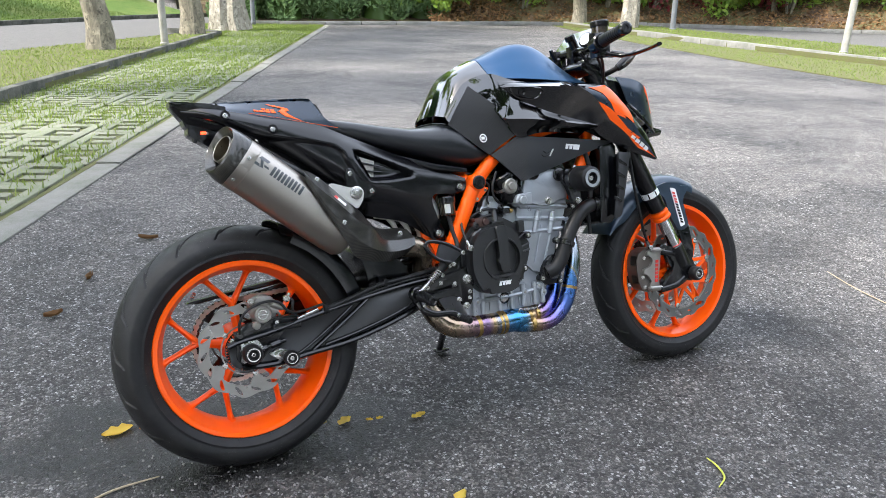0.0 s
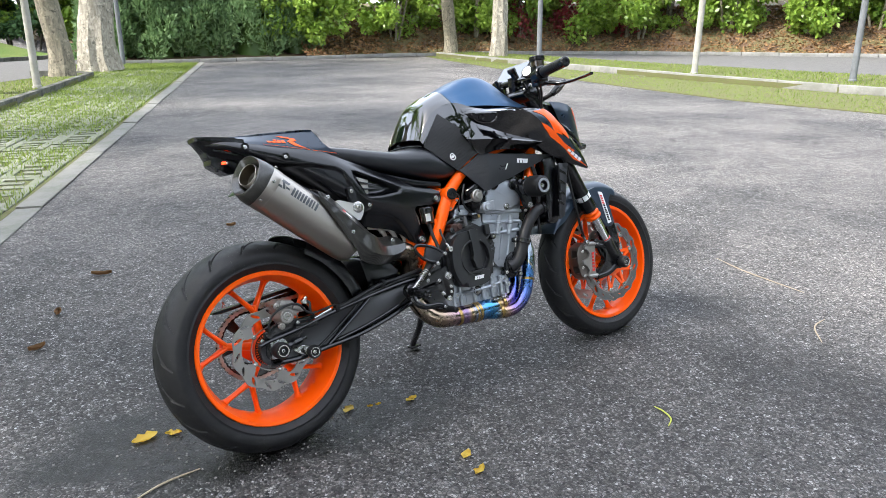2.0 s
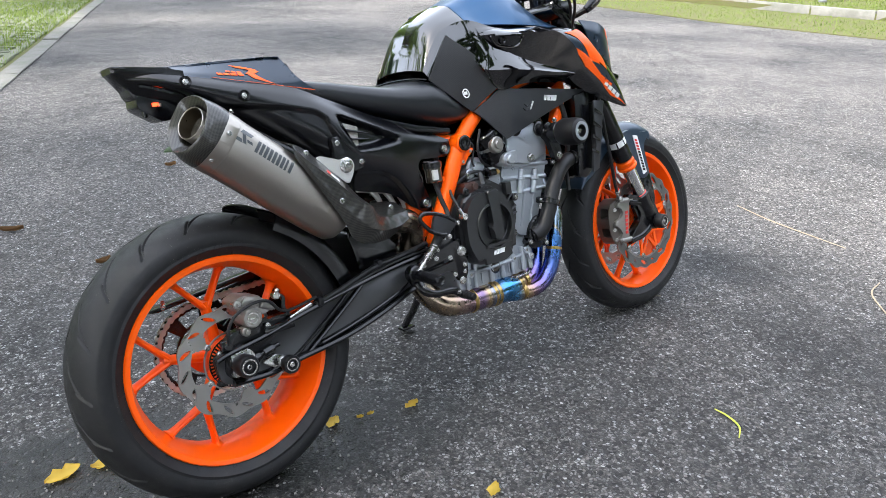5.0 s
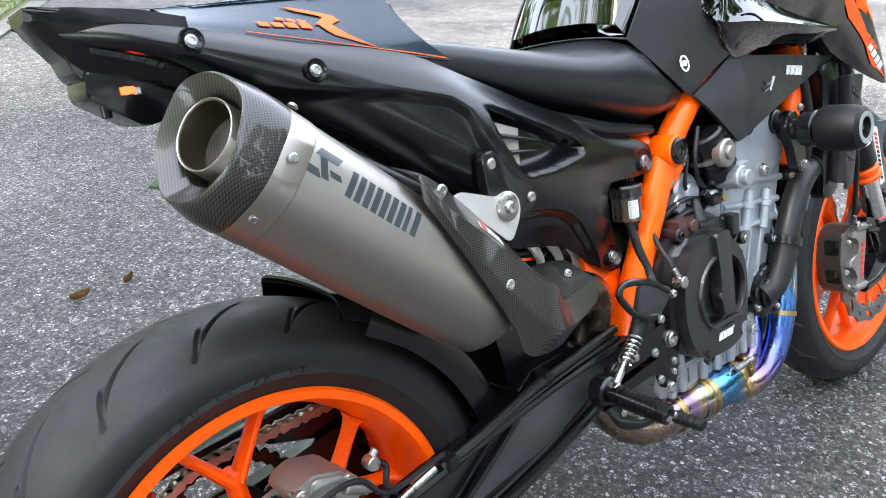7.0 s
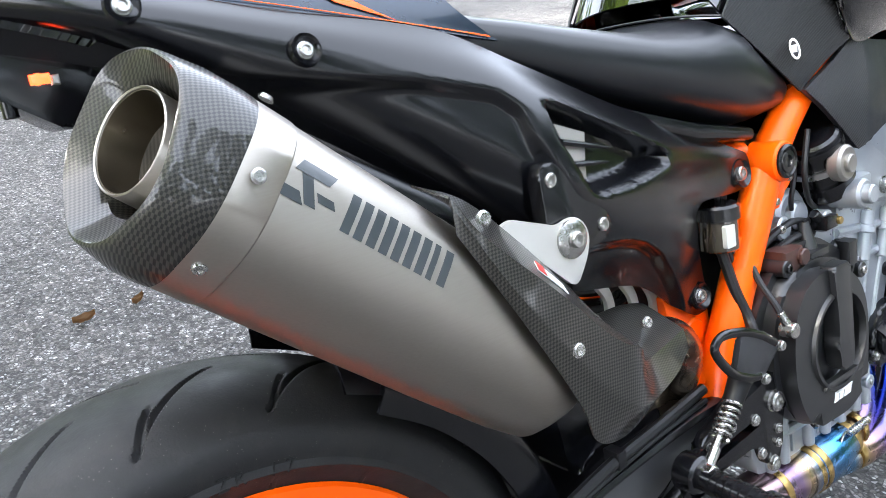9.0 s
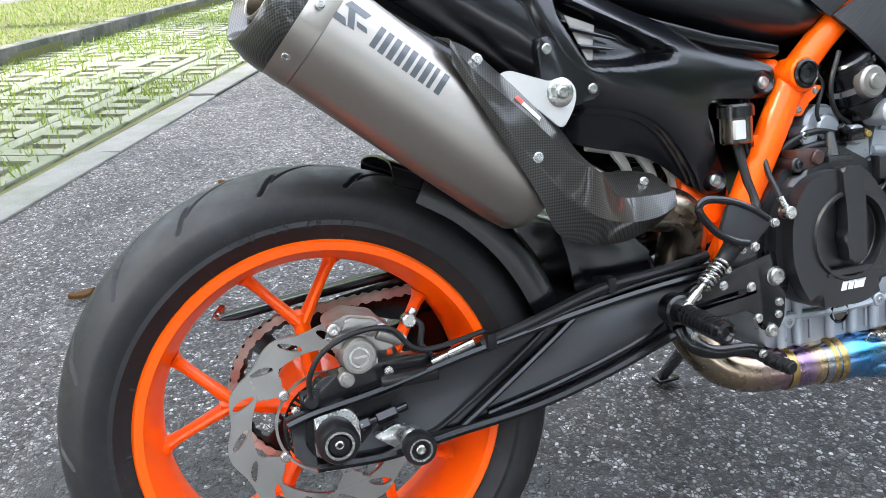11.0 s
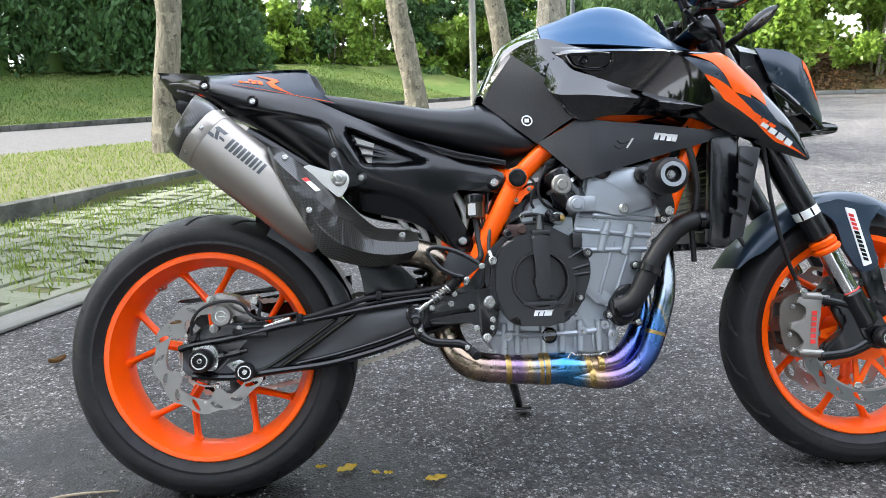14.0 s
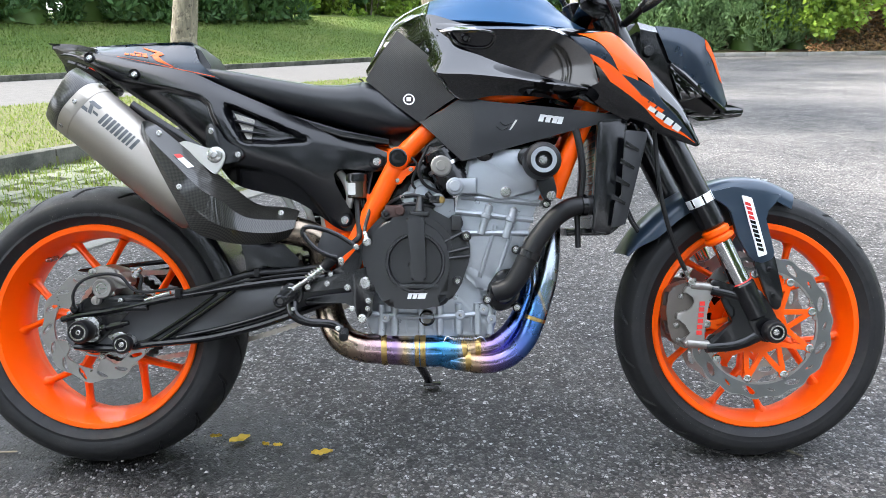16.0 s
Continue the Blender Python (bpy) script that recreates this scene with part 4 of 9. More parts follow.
verge_trees = [
    (-2.52, 8.2, 0.155, 4.6, 3.2, 2.7, (0.35, -0.1), False, "leaning street tree with mottled grey-brown bark on the verge"),
    (0.66, 13.3, 0.20, 4.8, 3.0, 2.8, (-0.5, 0.2), False, "forked street tree with grey-brown bark on the verge"),
    (2.95, 17.4, 0.24, 5.0, 3.2, 3.0, (-0.6, 0.1), False, "thick crooked street tree on the verge"),
    (4.4, 19.9, 0.42, 5.2, 3.0, 3.0, (0.1, 0.0), True, "broad fluted pale-barked tree on the verge"),
    (16.0, 17.5, 0.24, 5.0, 3.0, 2.8, (0.1, 0.1), True, "pale-barked tree with spreading roots on the island"),
    (16.3, 20.4, 0.22, 5.0, 3.0, 2.8, (-0.3, 0.1), False, "slim street tree on the island"),
]
# out-of-view trees added to throw dappled shade over motorcycle and near ground
for x, y in ((-5.4, -0.5), (-6.2, -4.0), (-5.9, 3.0)):
    tree(x, y, 0.2, 4.8, 3.0, 2.9, 8000, "unseen street tree added to shade the parking place", (0.3, 0.2), False, 0.0)
for x, y, r, h, c, s, ln, pale, label in verge_trees:
    tree(x, y, r, h, c, s, 9000, label, ln, pale, flute=0.16 if pale else 0.05)


def post(x, y, h, r, material, label, lean=(0, 0), z0=0.08, square=False):
    top = tagged(new("lamp_post"), label, "post")
    top.location = (x, y, z0)
    sec = 4 if square else 16
    bm = tube([(0, 0, -0.05), (lean[0] * 0.5, lean[1] * 0.5, h * 0.5), (lean[0], lean[1], h)], [r, r * 0.92, r * 0.85], seg=sec, n=4)
    part("shaft", bm, material, top)
    part("collar", lathe([(r * 1.02, 0.0), (r * 1.22, 0.01), (r * 1.18, 0.05), (r * 1.02, 0.06)], (0, 0, -0.01), (0, 0, 1), 16), material, top)
    return top


post(1.86, 14.2, 6.5, 0.07, POLE, "slim pale concrete lamp post on the verge")
post(5.7, 22.7, 6.5, 0.07, POLE_DARK, "slim dark lamp post near the conifers")
post(13.50, 8.22, 6.5, 0.068, POLE, "pale weathered timber post on the island", (0.2, -0.1), 0.1)
post(13.85, 5.05, 6.5, 0.060, POLE_DARK, "dark steel post on the island", (0.15, -0.05), 0.1)
post(14.45, 3.96, 6.5, 0.098, POLE, "thick weathered post with a climbing plant", (0.3, -0.3), 0.1)
post(16.6, 16.2, 6.5, 0.08, POLE_DARK, "slim grey lamp post on the island", (0, 0), 0.1)

# tall cypress hedge above the lawn
hp = [(-30.0, 1.5), (-20.5, 12.0), (-13.4, 19.8), (-8.0, 25.5), (-5.4, 28.2)]
path = spline(hp, 10)
last = None
for p in path:
    p = Vector(p)
    if last is None or (p - last).length > 1.1:
        last = p
        conifer(p.x + random.uniform(-0.2, 0.2), p.y + random.uniform(-0.2, 0.2), 1.35, random.uniform(6.4, 7.8), random.uniform(1.35, 1.6), 8500, LEAF_CYPRESS, "tall dense dark green cypress in a clipped hedge row", "cypress", "cypress hedge")

# bushy conifers at the end of the car park
for x, y, h, r in ((5.9, 24.6, 3.6, 1.2), (7.2, 24.3, 4.2, 1.35), (8.7, 24.2, 3.9, 1.3), (10.4, 23.9, 4.6, 1.45), (11.9, 23.6, 3.4, 1.2)):
    conifer(x, y, 0.05, h, r, 15000, LEAF_JUNIPER, "bushy blue-green conifer at the end of the car park", "conifer", "conifers at the car park end", 0.15)


# dense broad-leaved growth behind bank, and behind the hedge's end
def thicket(x, y, z, h, r, count, material, label, size=0.17):
    top = tagged(new("bush"), label, "bush", "thicket on the bank")
    top.location = (x, y, z)
    for k in range(4):
        a = random.uniform(0, 2 * math.pi)
        part("stem", tube([(0.1 * math.cos(a), 0.1 * math.sin(a), -0.15), (r * 0.3 * math.cos(a), r * 0.3 * math.sin(a), h * 0.4), (r * 0.55 * math.cos(a), r * 0.55 * math.sin(a), h * 0.8)], [0.05, 0.04, 0.015], seg=7, n=4), BARK, top)
    cl = np.array([(random.gauss(0, r * 0.5), random.gauss(0, r * 0.5), random.uniform(0.12, 1.0) * h) for _ in range(30)])
    cr = rng.uniform(0.25, 0.55, 30)
    pick = rng.integers(0, 30, count)
    v = rng.normal(size=(count, 3))
    v /= np.linalg.norm(v, axis=1)[:, None]
    at = cl[pick] + v * (cr[pick] * rng.uniform(0.6, 1.05, count))[:, None]
    leaves("foliage", at, size, material, top, droop=0.35)
    return top


for k in range(3, len(edge) - 1):
    a, b = Vector(edge[k]), Vector(edge[k + 1])
    m = max(int((b - a).length / 1.7), 1)
    for i in range(m):
        p = a + (b - a) * (i + random.random() * 0.5) / m
        d = (p - Vector((4.0, 2.0))).normalized()
        f = 1.25 + random.uniform(0, 0.7)
        thicket(p.x + d.x * f, p.y + d.y * f, 0.48, random.uniform(2.6, 3.8), 1.5, 7500, LEAF_BROAD, "leafy broad-leaved shrub on the bank")
        f += 1.9
        thicket(p.x + d.x * f * 0.8 + 0.7, p.y + d.y * f * 0.8 - 0.6, 1.2, random.uniform(4.0, 6.0), 1.9, 5600, LEAF_BROAD, "leafy light green shrub on the bank", 0.22)
        thicket(p.x + d.x * f, p.y + d.y * f, 1.6, random.uniform(6.5, 9.0), 2.2, 6500, LEAF_DEEP if random.random() < 0.6 else LEAF_BROAD, "tall dark green growth behind the bank", 0.27)
for x, y in ((20.0, 21.0), (22.6, 17.8), (21.4, 19.6)):
    thicket(x, y, 0.7, 1.1, 0.5, 500, LEAF_RED, "dark red leafed shrub on the bank", 0.16)
for i in range(19):
    x, y = -8.3 + i * 1.45 + random.uniform(-0.5, 0.5), 37.5 - abs(i - 10) * 0.5 + random.uniform(-1.5, 1.5)
    thicket(x, y, 0.4, random.uniform(6.5, 10.0), 2.2, 7500, LEAF_BROAD if i % 4 else LEAF_CYPRESS, "light green leafy tree behind the lane", 0.24)

for i in range(16):
    x, y = -8.6 + i * 1.55 + random.uniform(-0.4, 0.4), 35.0 - abs(i - 8) * 0.35 + random.uniform(-0.6, 0.6)
    thicket(x, y, 0.3, random.uniform(2.6, 4.4), 1.5, 5200, LEAF_BROAD if i % 3 else LEAF_CYPRESS, "low leafy shrub under the trees behind the lane", 0.22)

# unseen trees and shrubs added round the near side to darken the motorcycle's reflections
for i in range(12):
    thicket(-13.5 + i * 2.6 + random.uniform(-0.5, 0.5), -9.2 + random.uniform(-0.8, 0.8), 0.0, random.uniform(7.0, 9.5), 2.2, 4600, LEAF_DEEP, "unseen dark leafy shrub added to darken reflections", 0.34)
for i in range(5):
    thicket(15.5 + random.uniform(-0.5, 0.5), -12.0 + i * 2.6, 0.1, random.uniform(4.5, 7.0), 2.0, 2600, LEAF_DEEP, "unseen dark leafy shrub added to darken reflections", 0.34)
def decal(sheet, corners, material, parent, name="graphic", lift=0.0018, out=(0, -1, 0), nu=8, nv=4, label=""):
    return part(name, sheet.mesh(nu, nv, 0.0007, corners, lift, out), material, parent, label)


# ---- the motorcycle: x ahead, y to its left, z up from where the tyres stand ----
bike = tagged(new("motorcycle"), "black and orange naked motorcycle leaning on its side stand", "motorcycle")
bike.matrix_world = pose(0.001, 0.007, -0.001, 0, 0, -0.37) @ pose(0, 0, 0, -14.07)
WB = 1.463
AX_R, AX_F = Vector((0, 0, 0.315)), Vector((WB, 0, 0.300))
_bolts = {}


def bolt(parent, at, r=0.0065, axis=(0, -1, 0), material=None, tall=0.75, name="bolt"):
    material = material or STEEL
    r *= 0.82
    a, x, y = frame_of(axis)
    m = Matrix((x, y, a)).transposed().to_4x4()
    m = Matrix.Translation(at) @ m @ Matrix.Diagonal((r, r, r, 1))
    key = (material.name, tall)
    if key not in _bolts:
        bm = lathe([(1.14, -0.2), (1.14, 0.06), (1.0, 0.1), (1.0, tall * 0.75), (0.82, tall), (0.56, tall), (0.50, tall * 0.45), (0.0, tall * 0.45)], (0, 0, 0), (0, 0, 1), 16)
        o = part(name, bm, material, parent)
        o.matrix_basis = m
        _bolts[key] = o
        return o
    return twin(name, _bolts[key], m, parent)


def smooth(a, b, x):
    t = min(max((x - a) / (b - a), 0.0), 1.0)
    return t * t * (3 - 2 * t)


def tyre(c, R, w, bead, hw, pitches, parent, seg=1500):
    """A road tyre: rounded tread cut by slanting grooves, flat sidewall with rings."""
    half = []
    for y in np.linspace(0, 0.93, 44):
        half.append((R - 0.86 * w * (1 - math.sqrt(1 - (0.82 * y) ** 2)) - 0.010 * y ** 4, w * y))
    r0 = half[-1][0]
    half += [(r0 - 0.004, w * 0.950), (r0 - 0.009, w * 0.966), (r0 - 0.016, w * 0.976), (bead + 0.030, w * 0.968), (bead + 0.024, w * 0.955), (bead + 0.018, w * 0.972), (bead + 0.006, hw + 0.004), (bead - 0.002, hw - 0.001), (bead - 0.012, hw - 0.004)]
    prof = [(r, -y) for r, y in half[::-1]] + half[1:]
    bm = bmesh.new()
    rings = []
    for i in range(seg):
        t = 2 * math.pi * i / seg
        ring = []
        for r, y in prof:
            k = abs(y) / w
            d = 0.0
            if 0.02 < k < 0.93:
                s = (t * pitches / (2 * math.pi) + (0.5 if y > 0 else 0.0)) % 1.0
                for s0, slope, k0, k1, wd in ((0.10, 1.05, 0.07, 0.83, 0.034), (0.66, 0.50, 0.42, 0.80, 0.030)):
                    c0 = s0 + slope * (k - k0) ** 0.8 if k > k0 else 9
                    dist = abs((s - c0 + 0.5) % 1.0 - 0.5)
                    d = max(d, (1 - smooth(wd * 0.35, wd * 1.1, dist)) * smooth(k0, k0 + 0.04, k) * (1 - smooth(k1 - 0.04, k1, k)))
            rr = r - 0.0045 * d
            ring.append(bm.verts.new((c.x + rr * math.cos(t), y, c.z + rr * math.sin(t))))
        rings.append(ring)
    n = len(prof)
    for i in range(seg):
        p, q = rings[i], rings[(i + 1) % seg]
        for k in range(n - 1):
            bm.faces.new((p[k], p[k + 1], q[k + 1], q[k]))
    return part("tyre", bm, TYRE, parent, "black road tyre with slanting tread grooves", angle=24)


def round_text(words, c, r, y, size, start, parent, material):
    """Raised letters running round a tyre's right sidewall; start is the angle of the middle, in degrees."""
    step = size * 0.82 / r
    a0 = radians(start) + step * (len(words) - 1) / 2
    for i, ch in enumerate(words):
        if ch == " ":
            continue
        cu = bpy.data.curves.new("sidewall_letter", "FONT")
        cu.body, cu.size, cu.extrude, cu.align_x = ch, size, 0.0007, "CENTER"
        cu.materials.append(material)
        o = new("sidewall_letter", cu)
        o.parent = parent
        a = a0 - step * i
        up = Vector((math.cos(a), 0, math.sin(a)))
        right = Vector((math.sin(a), 0, -math.cos(a)))
        m = Matrix((right, up, Vector((0, -1, 0)))).transposed().to_4x4()
        o.matrix_basis = Matrix.Translation(c + up * r + Vector((0, y, 0))) @ m


def rim(name, c, hw, parent, depth):
    """A cast rim: rolled lips, dropped well."""
    f = 0.2285
    prof = [(f, -hw + 0.001), (f - 0.003, -hw - 0.003), (f - 0.013, -hw - 0.002), (f - 0.0165, -hw + 0.006), (f - 0.019, -hw + 0.020), (depth + 0.004, -hw * 0.42), (depth, -hw * 0.22),
            (depth, hw * 0.22), (depth + 0.004, hw * 0.42), (f - 0.019, hw - 0.020), (f - 0.0165, hw - 0.006), (f - 0.013, hw + 0.002), (f - 0.003, hw + 0.003), (f, hw - 0.001),
            (f - 0.008, hw - 0.010), (depth + 0.012, hw * 0.4), (depth + 0.010, 0), (depth + 0.012, -hw * 0.4), (f - 0.008, -hw + 0.010)]
    return part(name, lathe(prof, c, (0, 1, 0), 128, closed=True), ORANGE, parent, "orange cast wheel with forked spokes")


def spoke_bm(c, r_hub, r_fork, r_rim, spread, yh, yr, wide, deep):
    """One forked spoke at angle zero: an arm from the hub that splits in two towards the rim."""
    parts = [tube([(c.x + r_hub, yh, c.z), (c.x + r_fork, yh * 0.6 + yr * 0.4, c.z)], [wide * 1.5, wide * 1.25], seg=12, n=2, flat=deep / wide * 0.8, side=(0, 1, 0))]
    for s in (-1, 1):
        a = radians(spread) * s
        e = Vector((c.x + r_rim * math.cos(a), yr, c.z + r_rim * math.sin(a)))
        b = Vector((c.x + r_fork - 0.012, yh * 0.6 + yr * 0.4, c.z + 0.004 * s))
        m = b * 0.5 + e * 0.5
        parts.append(tube([b, m, b * 0.12 + e * 0.88, e], [wide * 1.05, wide * 0.85, wide * 0.95, wide * 1.6], seg=12, n=4, flat=deep / wide, side=(0, 1, 0)))
    return joined(*parts)


def about(c, deg):
    return Matrix.Translation(c) @ Matrix.Rotation(-radians(deg), 4, "Y") @ Matrix.Translation(-c)


def ring_holes(r_mid, count, dr, da, off=0.0):
    def f(r, t):
        k = (t * count / (2 * math.pi) + off) % 1.0 - 0.5
        return ((r - r_mid - k * 0.03) / dr) ** 2 + (k / da) ** 2 < 1
    return f


# rear wheel
rear = rim("rear_wheel", AX_R, 0.076, bike, 0.197)
tyre(AX_R, 0.316, 0.092, 0.229, 0.074, 18, rear)
round_text("180 55 ZR 17", AX_R, 0.245, -0.0885, 0.016, 93, rear, RUBBER)
first = None
for k in range(5):
    if first is None:
        first = part("spoke", spoke_bm(AX_R, 0.030, 0.128, 0.199, 16.5, -0.004, -0.004, 0.0085, 0.016), ORANGE, rear)
        first.matrix_basis = about(AX_R, -121)
    else:
        twin("spoke", first, about(AX_R, -121 + 72 * k), rear)
part("hub", lathe([(0.018, -0.075), (0.046, -0.072), (0.050, -0.055), (0.040, -0.03), (0.038, 0.03), (0.052, 0.055), (0.05, 0.085), (0.018, 0.088)], AX_R, (0, 1, 0), 40), ORANGE, rear)
lobes = polar(0.062, 0.094, -0.0755, -0.0715, lambda r, t: abs(((t * 5 / (2 * math.pi)) % 1.0) - 0.5) < 0.085 + 0.11 * smooth(0.072, 0.094, r) or r < 0.066, (0, 0.315), 10, 200)
moved(lobes, about(AX_R, 30))
h1, h2 = ring_holes(0.107, 15, 0.0056, 0.27), ring_holes(0.107, 15, 0.0024, 0.10, 0.5)
band = polar(0.093, 0.121, -0.0760, -0.0710, lambda r, t: not h1(r, t), (0, 0.315), 30, 900, lambda t: 0.030 * math.sin(10 * t))
rdisc = part("brake_disc", band, DISC, rear, "wavy drilled steel brake disc")
part("disc_spider", lobes, DISC, rdisc)
for k in range(5):
    a = radians(30 + 36 + 72 * k)
    bolt(rdisc, AX_R + Vector((0.066 * math.cos(a), -0.0755, 0.066 * math.sin(a))), 0.0075, material=ALLOY)
part("sensor_ring", polar(0.036, 0.056, -0.082, -0.080, lambda r, t: r < 0.040 or r > 0.053 or (t * 44 / (2 * math.pi)) % 1 < 0.5, (0, 0.315), 8, 176), BLACK, rear, "slotted black sensor ring")
part("valve", joined(rod((-0.104, -0.030, 0.315 + 0.155), (-0.112, -0.052, 0.315 + 0.150), 0.005), rod((-0.112, -0.052, 0.465), (-0.116, -0.060, 0.4635), 0.0035)), ALLOY, rear, "small bright valve stem")
spr = polar(0.060, 0.112, 0.0795, 0.0845, lambda r, t: r > 0.094 or r < 0.066 or abs(((t * 7 / (2 * math.pi)) % 1.0) - 0.5) < 0.2, (0, 0.315), 10, 252, lambda t: 0.028 * math.sin(42 * t))
part("sprocket", spr, BLACK, rear, "dark toothed rear sprocket")

# chain: plates and rollers, link by link
chain = part("chain", joined(rod((0.30, 0.080, 0.4475), (0.302, 0.084, 0.4475), 0.003)), CHAIN, bike, "pale steel roller chain")
CY, C0, C1, R0, R1 = 0.082, Vector((0, 0, 0.315)), Vector((0.600, 0, 0.405)), 0.109, 0.037


def belt(dist):
    d = C1 - C0
    L, base = math.hypot(d.x, d.z), math.atan2(d.z, d.x)
    a = math.acos((R0 - R1) / L)
    run = math.sqrt(L * L - (R0 - R1) ** 2)
    seq = [("line", run), ("arc1", R1 * 2 * a), ("line2", run), ("arc0", R0 * 2 * (math.pi - a))]
    tot = sum(s for _, s in seq)
    dist %= tot
    top0 = C0 + Vector((math.cos(base + a), 0, math.sin(base + a))) * R0
    top1 = C1 + Vector((math.cos(base + a), 0, math.sin(base + a))) * R1
    low0 = C0 + Vector((math.cos(base - a), 0, math.sin(base - a))) * R0
    low1 = C1 + Vector((math.cos(base - a), 0, math.sin(base - a))) * R1
    for kind, s in seq:
        if dist <= s:
            break
        dist -= s
    f = dist / s
    if kind == "line":
        return top0.lerp(top1, f), tot
    if kind == "line2":
        p = low1.lerp(low0, f)
        return p + Vector((0, 0, -0.022 * math.sin(math.pi * f))), tot
    if kind == "arc1":
        t = base + a - dist / R1
        return C1 + Vector((math.cos(t), 0, math.sin(t))) * R1, tot
    t = base - a - dist / R0
    return C0 + Vector((math.cos(t), 0, math.sin(t))) * R0, tot


total = belt(0)[1]
count = int(total / 0.0161) // 2 * 2
bone = [(0.0075 * math.cos(t) * 1.0 + cx, 0.0072 * math.sin(t)) for cx, ts in ((0.0159, (-1.2, -0.6, 0, 0.6, 1.2)), (0.0, (math.pi - 1.2, math.pi - 0.6, math.pi, math.pi + 0.6, math.pi + 1.2))) for t in ts]
bone = bone[:5] + [(0.00795, 0.0040)] + bone[5:] + [(0.00795, -0.0040)]
links = []
for off in (0.0085, 0.0060):
    links.append(joined(prism(bone, -off - 0.0018, -off, 0), prism(bone, off, off + 0.0018, 0), rod((0, -0.0095, 0), (0, 0.0095, 0), 0.0042, seg=10), rod((0.0159, -0.0095, 0), (0.0159, 0.0095, 0), 0.0042, seg=10)))
made = [None, None]
for i in range(count):
    p, q = belt(i * total / count)[0], belt((i + 1) * total / count)[0]
    d = q - p
    m = Matrix.Translation(p + Vector((0, CY, 0))) @ Matrix.Rotation(-math.atan2(d.z, d.x), 4, "Y")
    if made[i % 2] is None:
        made[i % 2] = part("chain_link", links[i % 2], CHAIN, chain)
        made[i % 2].matrix_basis = m
    else:
        twin("chain_link", made[i % 2], m, chain)

# front wheel with two floating discs
frontw = rim("front_wheel", AX_F, 0.050, bike, 0.200)
tyre(AX_F, 0.301, 0.0625, 0.229, 0.048, 18, frontw, 1200)
BUTTON = radians(16)


def carrier_keep(r, t):
    """A hub ring and a zigzag of straight struts that meet at the disc buttons."""
    if r < 0.057:
        return True
    p = Vector((r * math.cos(t), r * math.sin(t)))
    k = round((t - BUTTON) * 9 / (2 * math.pi))
    tip = BUTTON + 2 * math.pi * k / 9
    end = Vector((0.1165 * math.cos(tip), 0.1165 * math.sin(tip)))
    if (p - end).length < 0.0095:
        return True
    for side in (-1, 1):
        root = tip + side * radians(20)
        o = Vector((0.055 * math.cos(root), 0.055 * math.sin(root)))
        d = (end - o).normalized()
        f = (p - o).dot(d)
        if 0 < f < (end - o).length and (p - o - d * f).length < 0.0052:
            return True
    return False


first = None
for k in range(5):
    if first is None:
        first = part("spoke", spoke_bm(AX_F, 0.030, 0.120, 0.202, 16.5, 0.0, 0.0, 0.0080, 0.013), ORANGE, frontw)
        first.matrix_basis = about(AX_F, -98)
    else:
        twin("spoke", first, about(AX_F, -98 + 72 * k), frontw)
part("hub", lathe([(0.012, -0.062), (0.036, -0.060), (0.040, -0.045), (0.03, -0.02), (0.03, 0.02), (0.040, 0.045), (0.036, 0.060), (0.012, 0.062)], AX_F, (0, 1, 0), 36), ORANGE, frontw)
for sgn in (-1, 1):
    y0, y1 = sgn * 0.0745, sgn * 0.0695
    h, h_small = ring_holes(0.1400, 9, 0.0070, 0.16), ring_holes(0.1400, 9, 0.0030, 0.09, 0.5)
    disc = part("brake_disc", polar(0.117, 0.157, y0, y1, lambda r, t: not h(r, t) and not h_small(r, t) and not (r < 0.1215 and abs(((t - BUTTON) * 9 / (2 * math.pi)) % 1.0 - 0.5) < 0.27), (WB, 0.300), 34, 900, lambda t: 0.020 * math.sin(18 * t)), DISC, frontw, "wavy floating front brake disc")
    part("friction_band", polar(0.1265, 0.1550, y0 + sgn * 0.0006, y0, lambda r, t: not h(r, t) and not h_small(r, t), (WB, 0.300), 26, 720, lambda t: 0.014 * math.sin(18 * t)), BAND, disc, "grey worn friction band")
    part("carrier", polar(0.030, 0.121, sgn * 0.0775, sgn * 0.0715, carrier_keep, (WB, 0.300), 40, 630), ORANGE, disc, "orange disc carrier with cut-out arms")
    for k in range(9):
        a = BUTTON + 2 * math.pi * k / 9
        at = AX_F + Vector((0.1165 * math.cos(a), sgn * 0.0770, 0.1165 * math.sin(a)))
        part("button", lathe([(0.0088, 0.0), (0.0088, 0.0022), (0.0076, 0.0030), (0.0042, 0.0030), (0.0036, 0.0014), (0.0, 0.0014)], at, (0, sgn, 0), 24), ALLOY, disc, "silver floating disc button")

# swingarm: two arms, ribbed on the outside
arm_top = [(-0.052, 0.342), (-0.02, 0.350), (0.062, 0.362), (0.177, 0.385), (0.30, 0.405), (0.40, 0.419), (0.50, 0.428), (0.575, 0.428)]
arm_low = [(0.575, 0.375), (0.52, 0.362), (0.435, 0.335), (0.36, 0.312), (0.26, 0.290), (0.147, 0.279), (0.061, 0.270), (-0.025, 0.275), (-0.048, 0.292)]
swing = part("swingarm", prism(rounded(arm_top + arm_low, 0.012, 2), -0.103, -0.088, 0.004), BLACK, bike, "satin black ribbed swingarm")


def rail(pts, r, y, fl=0.6):
    return tube([(x, y, z) for x, z in pts], r, seg=10, n=6, flat=fl, side=(0, 1, 0))


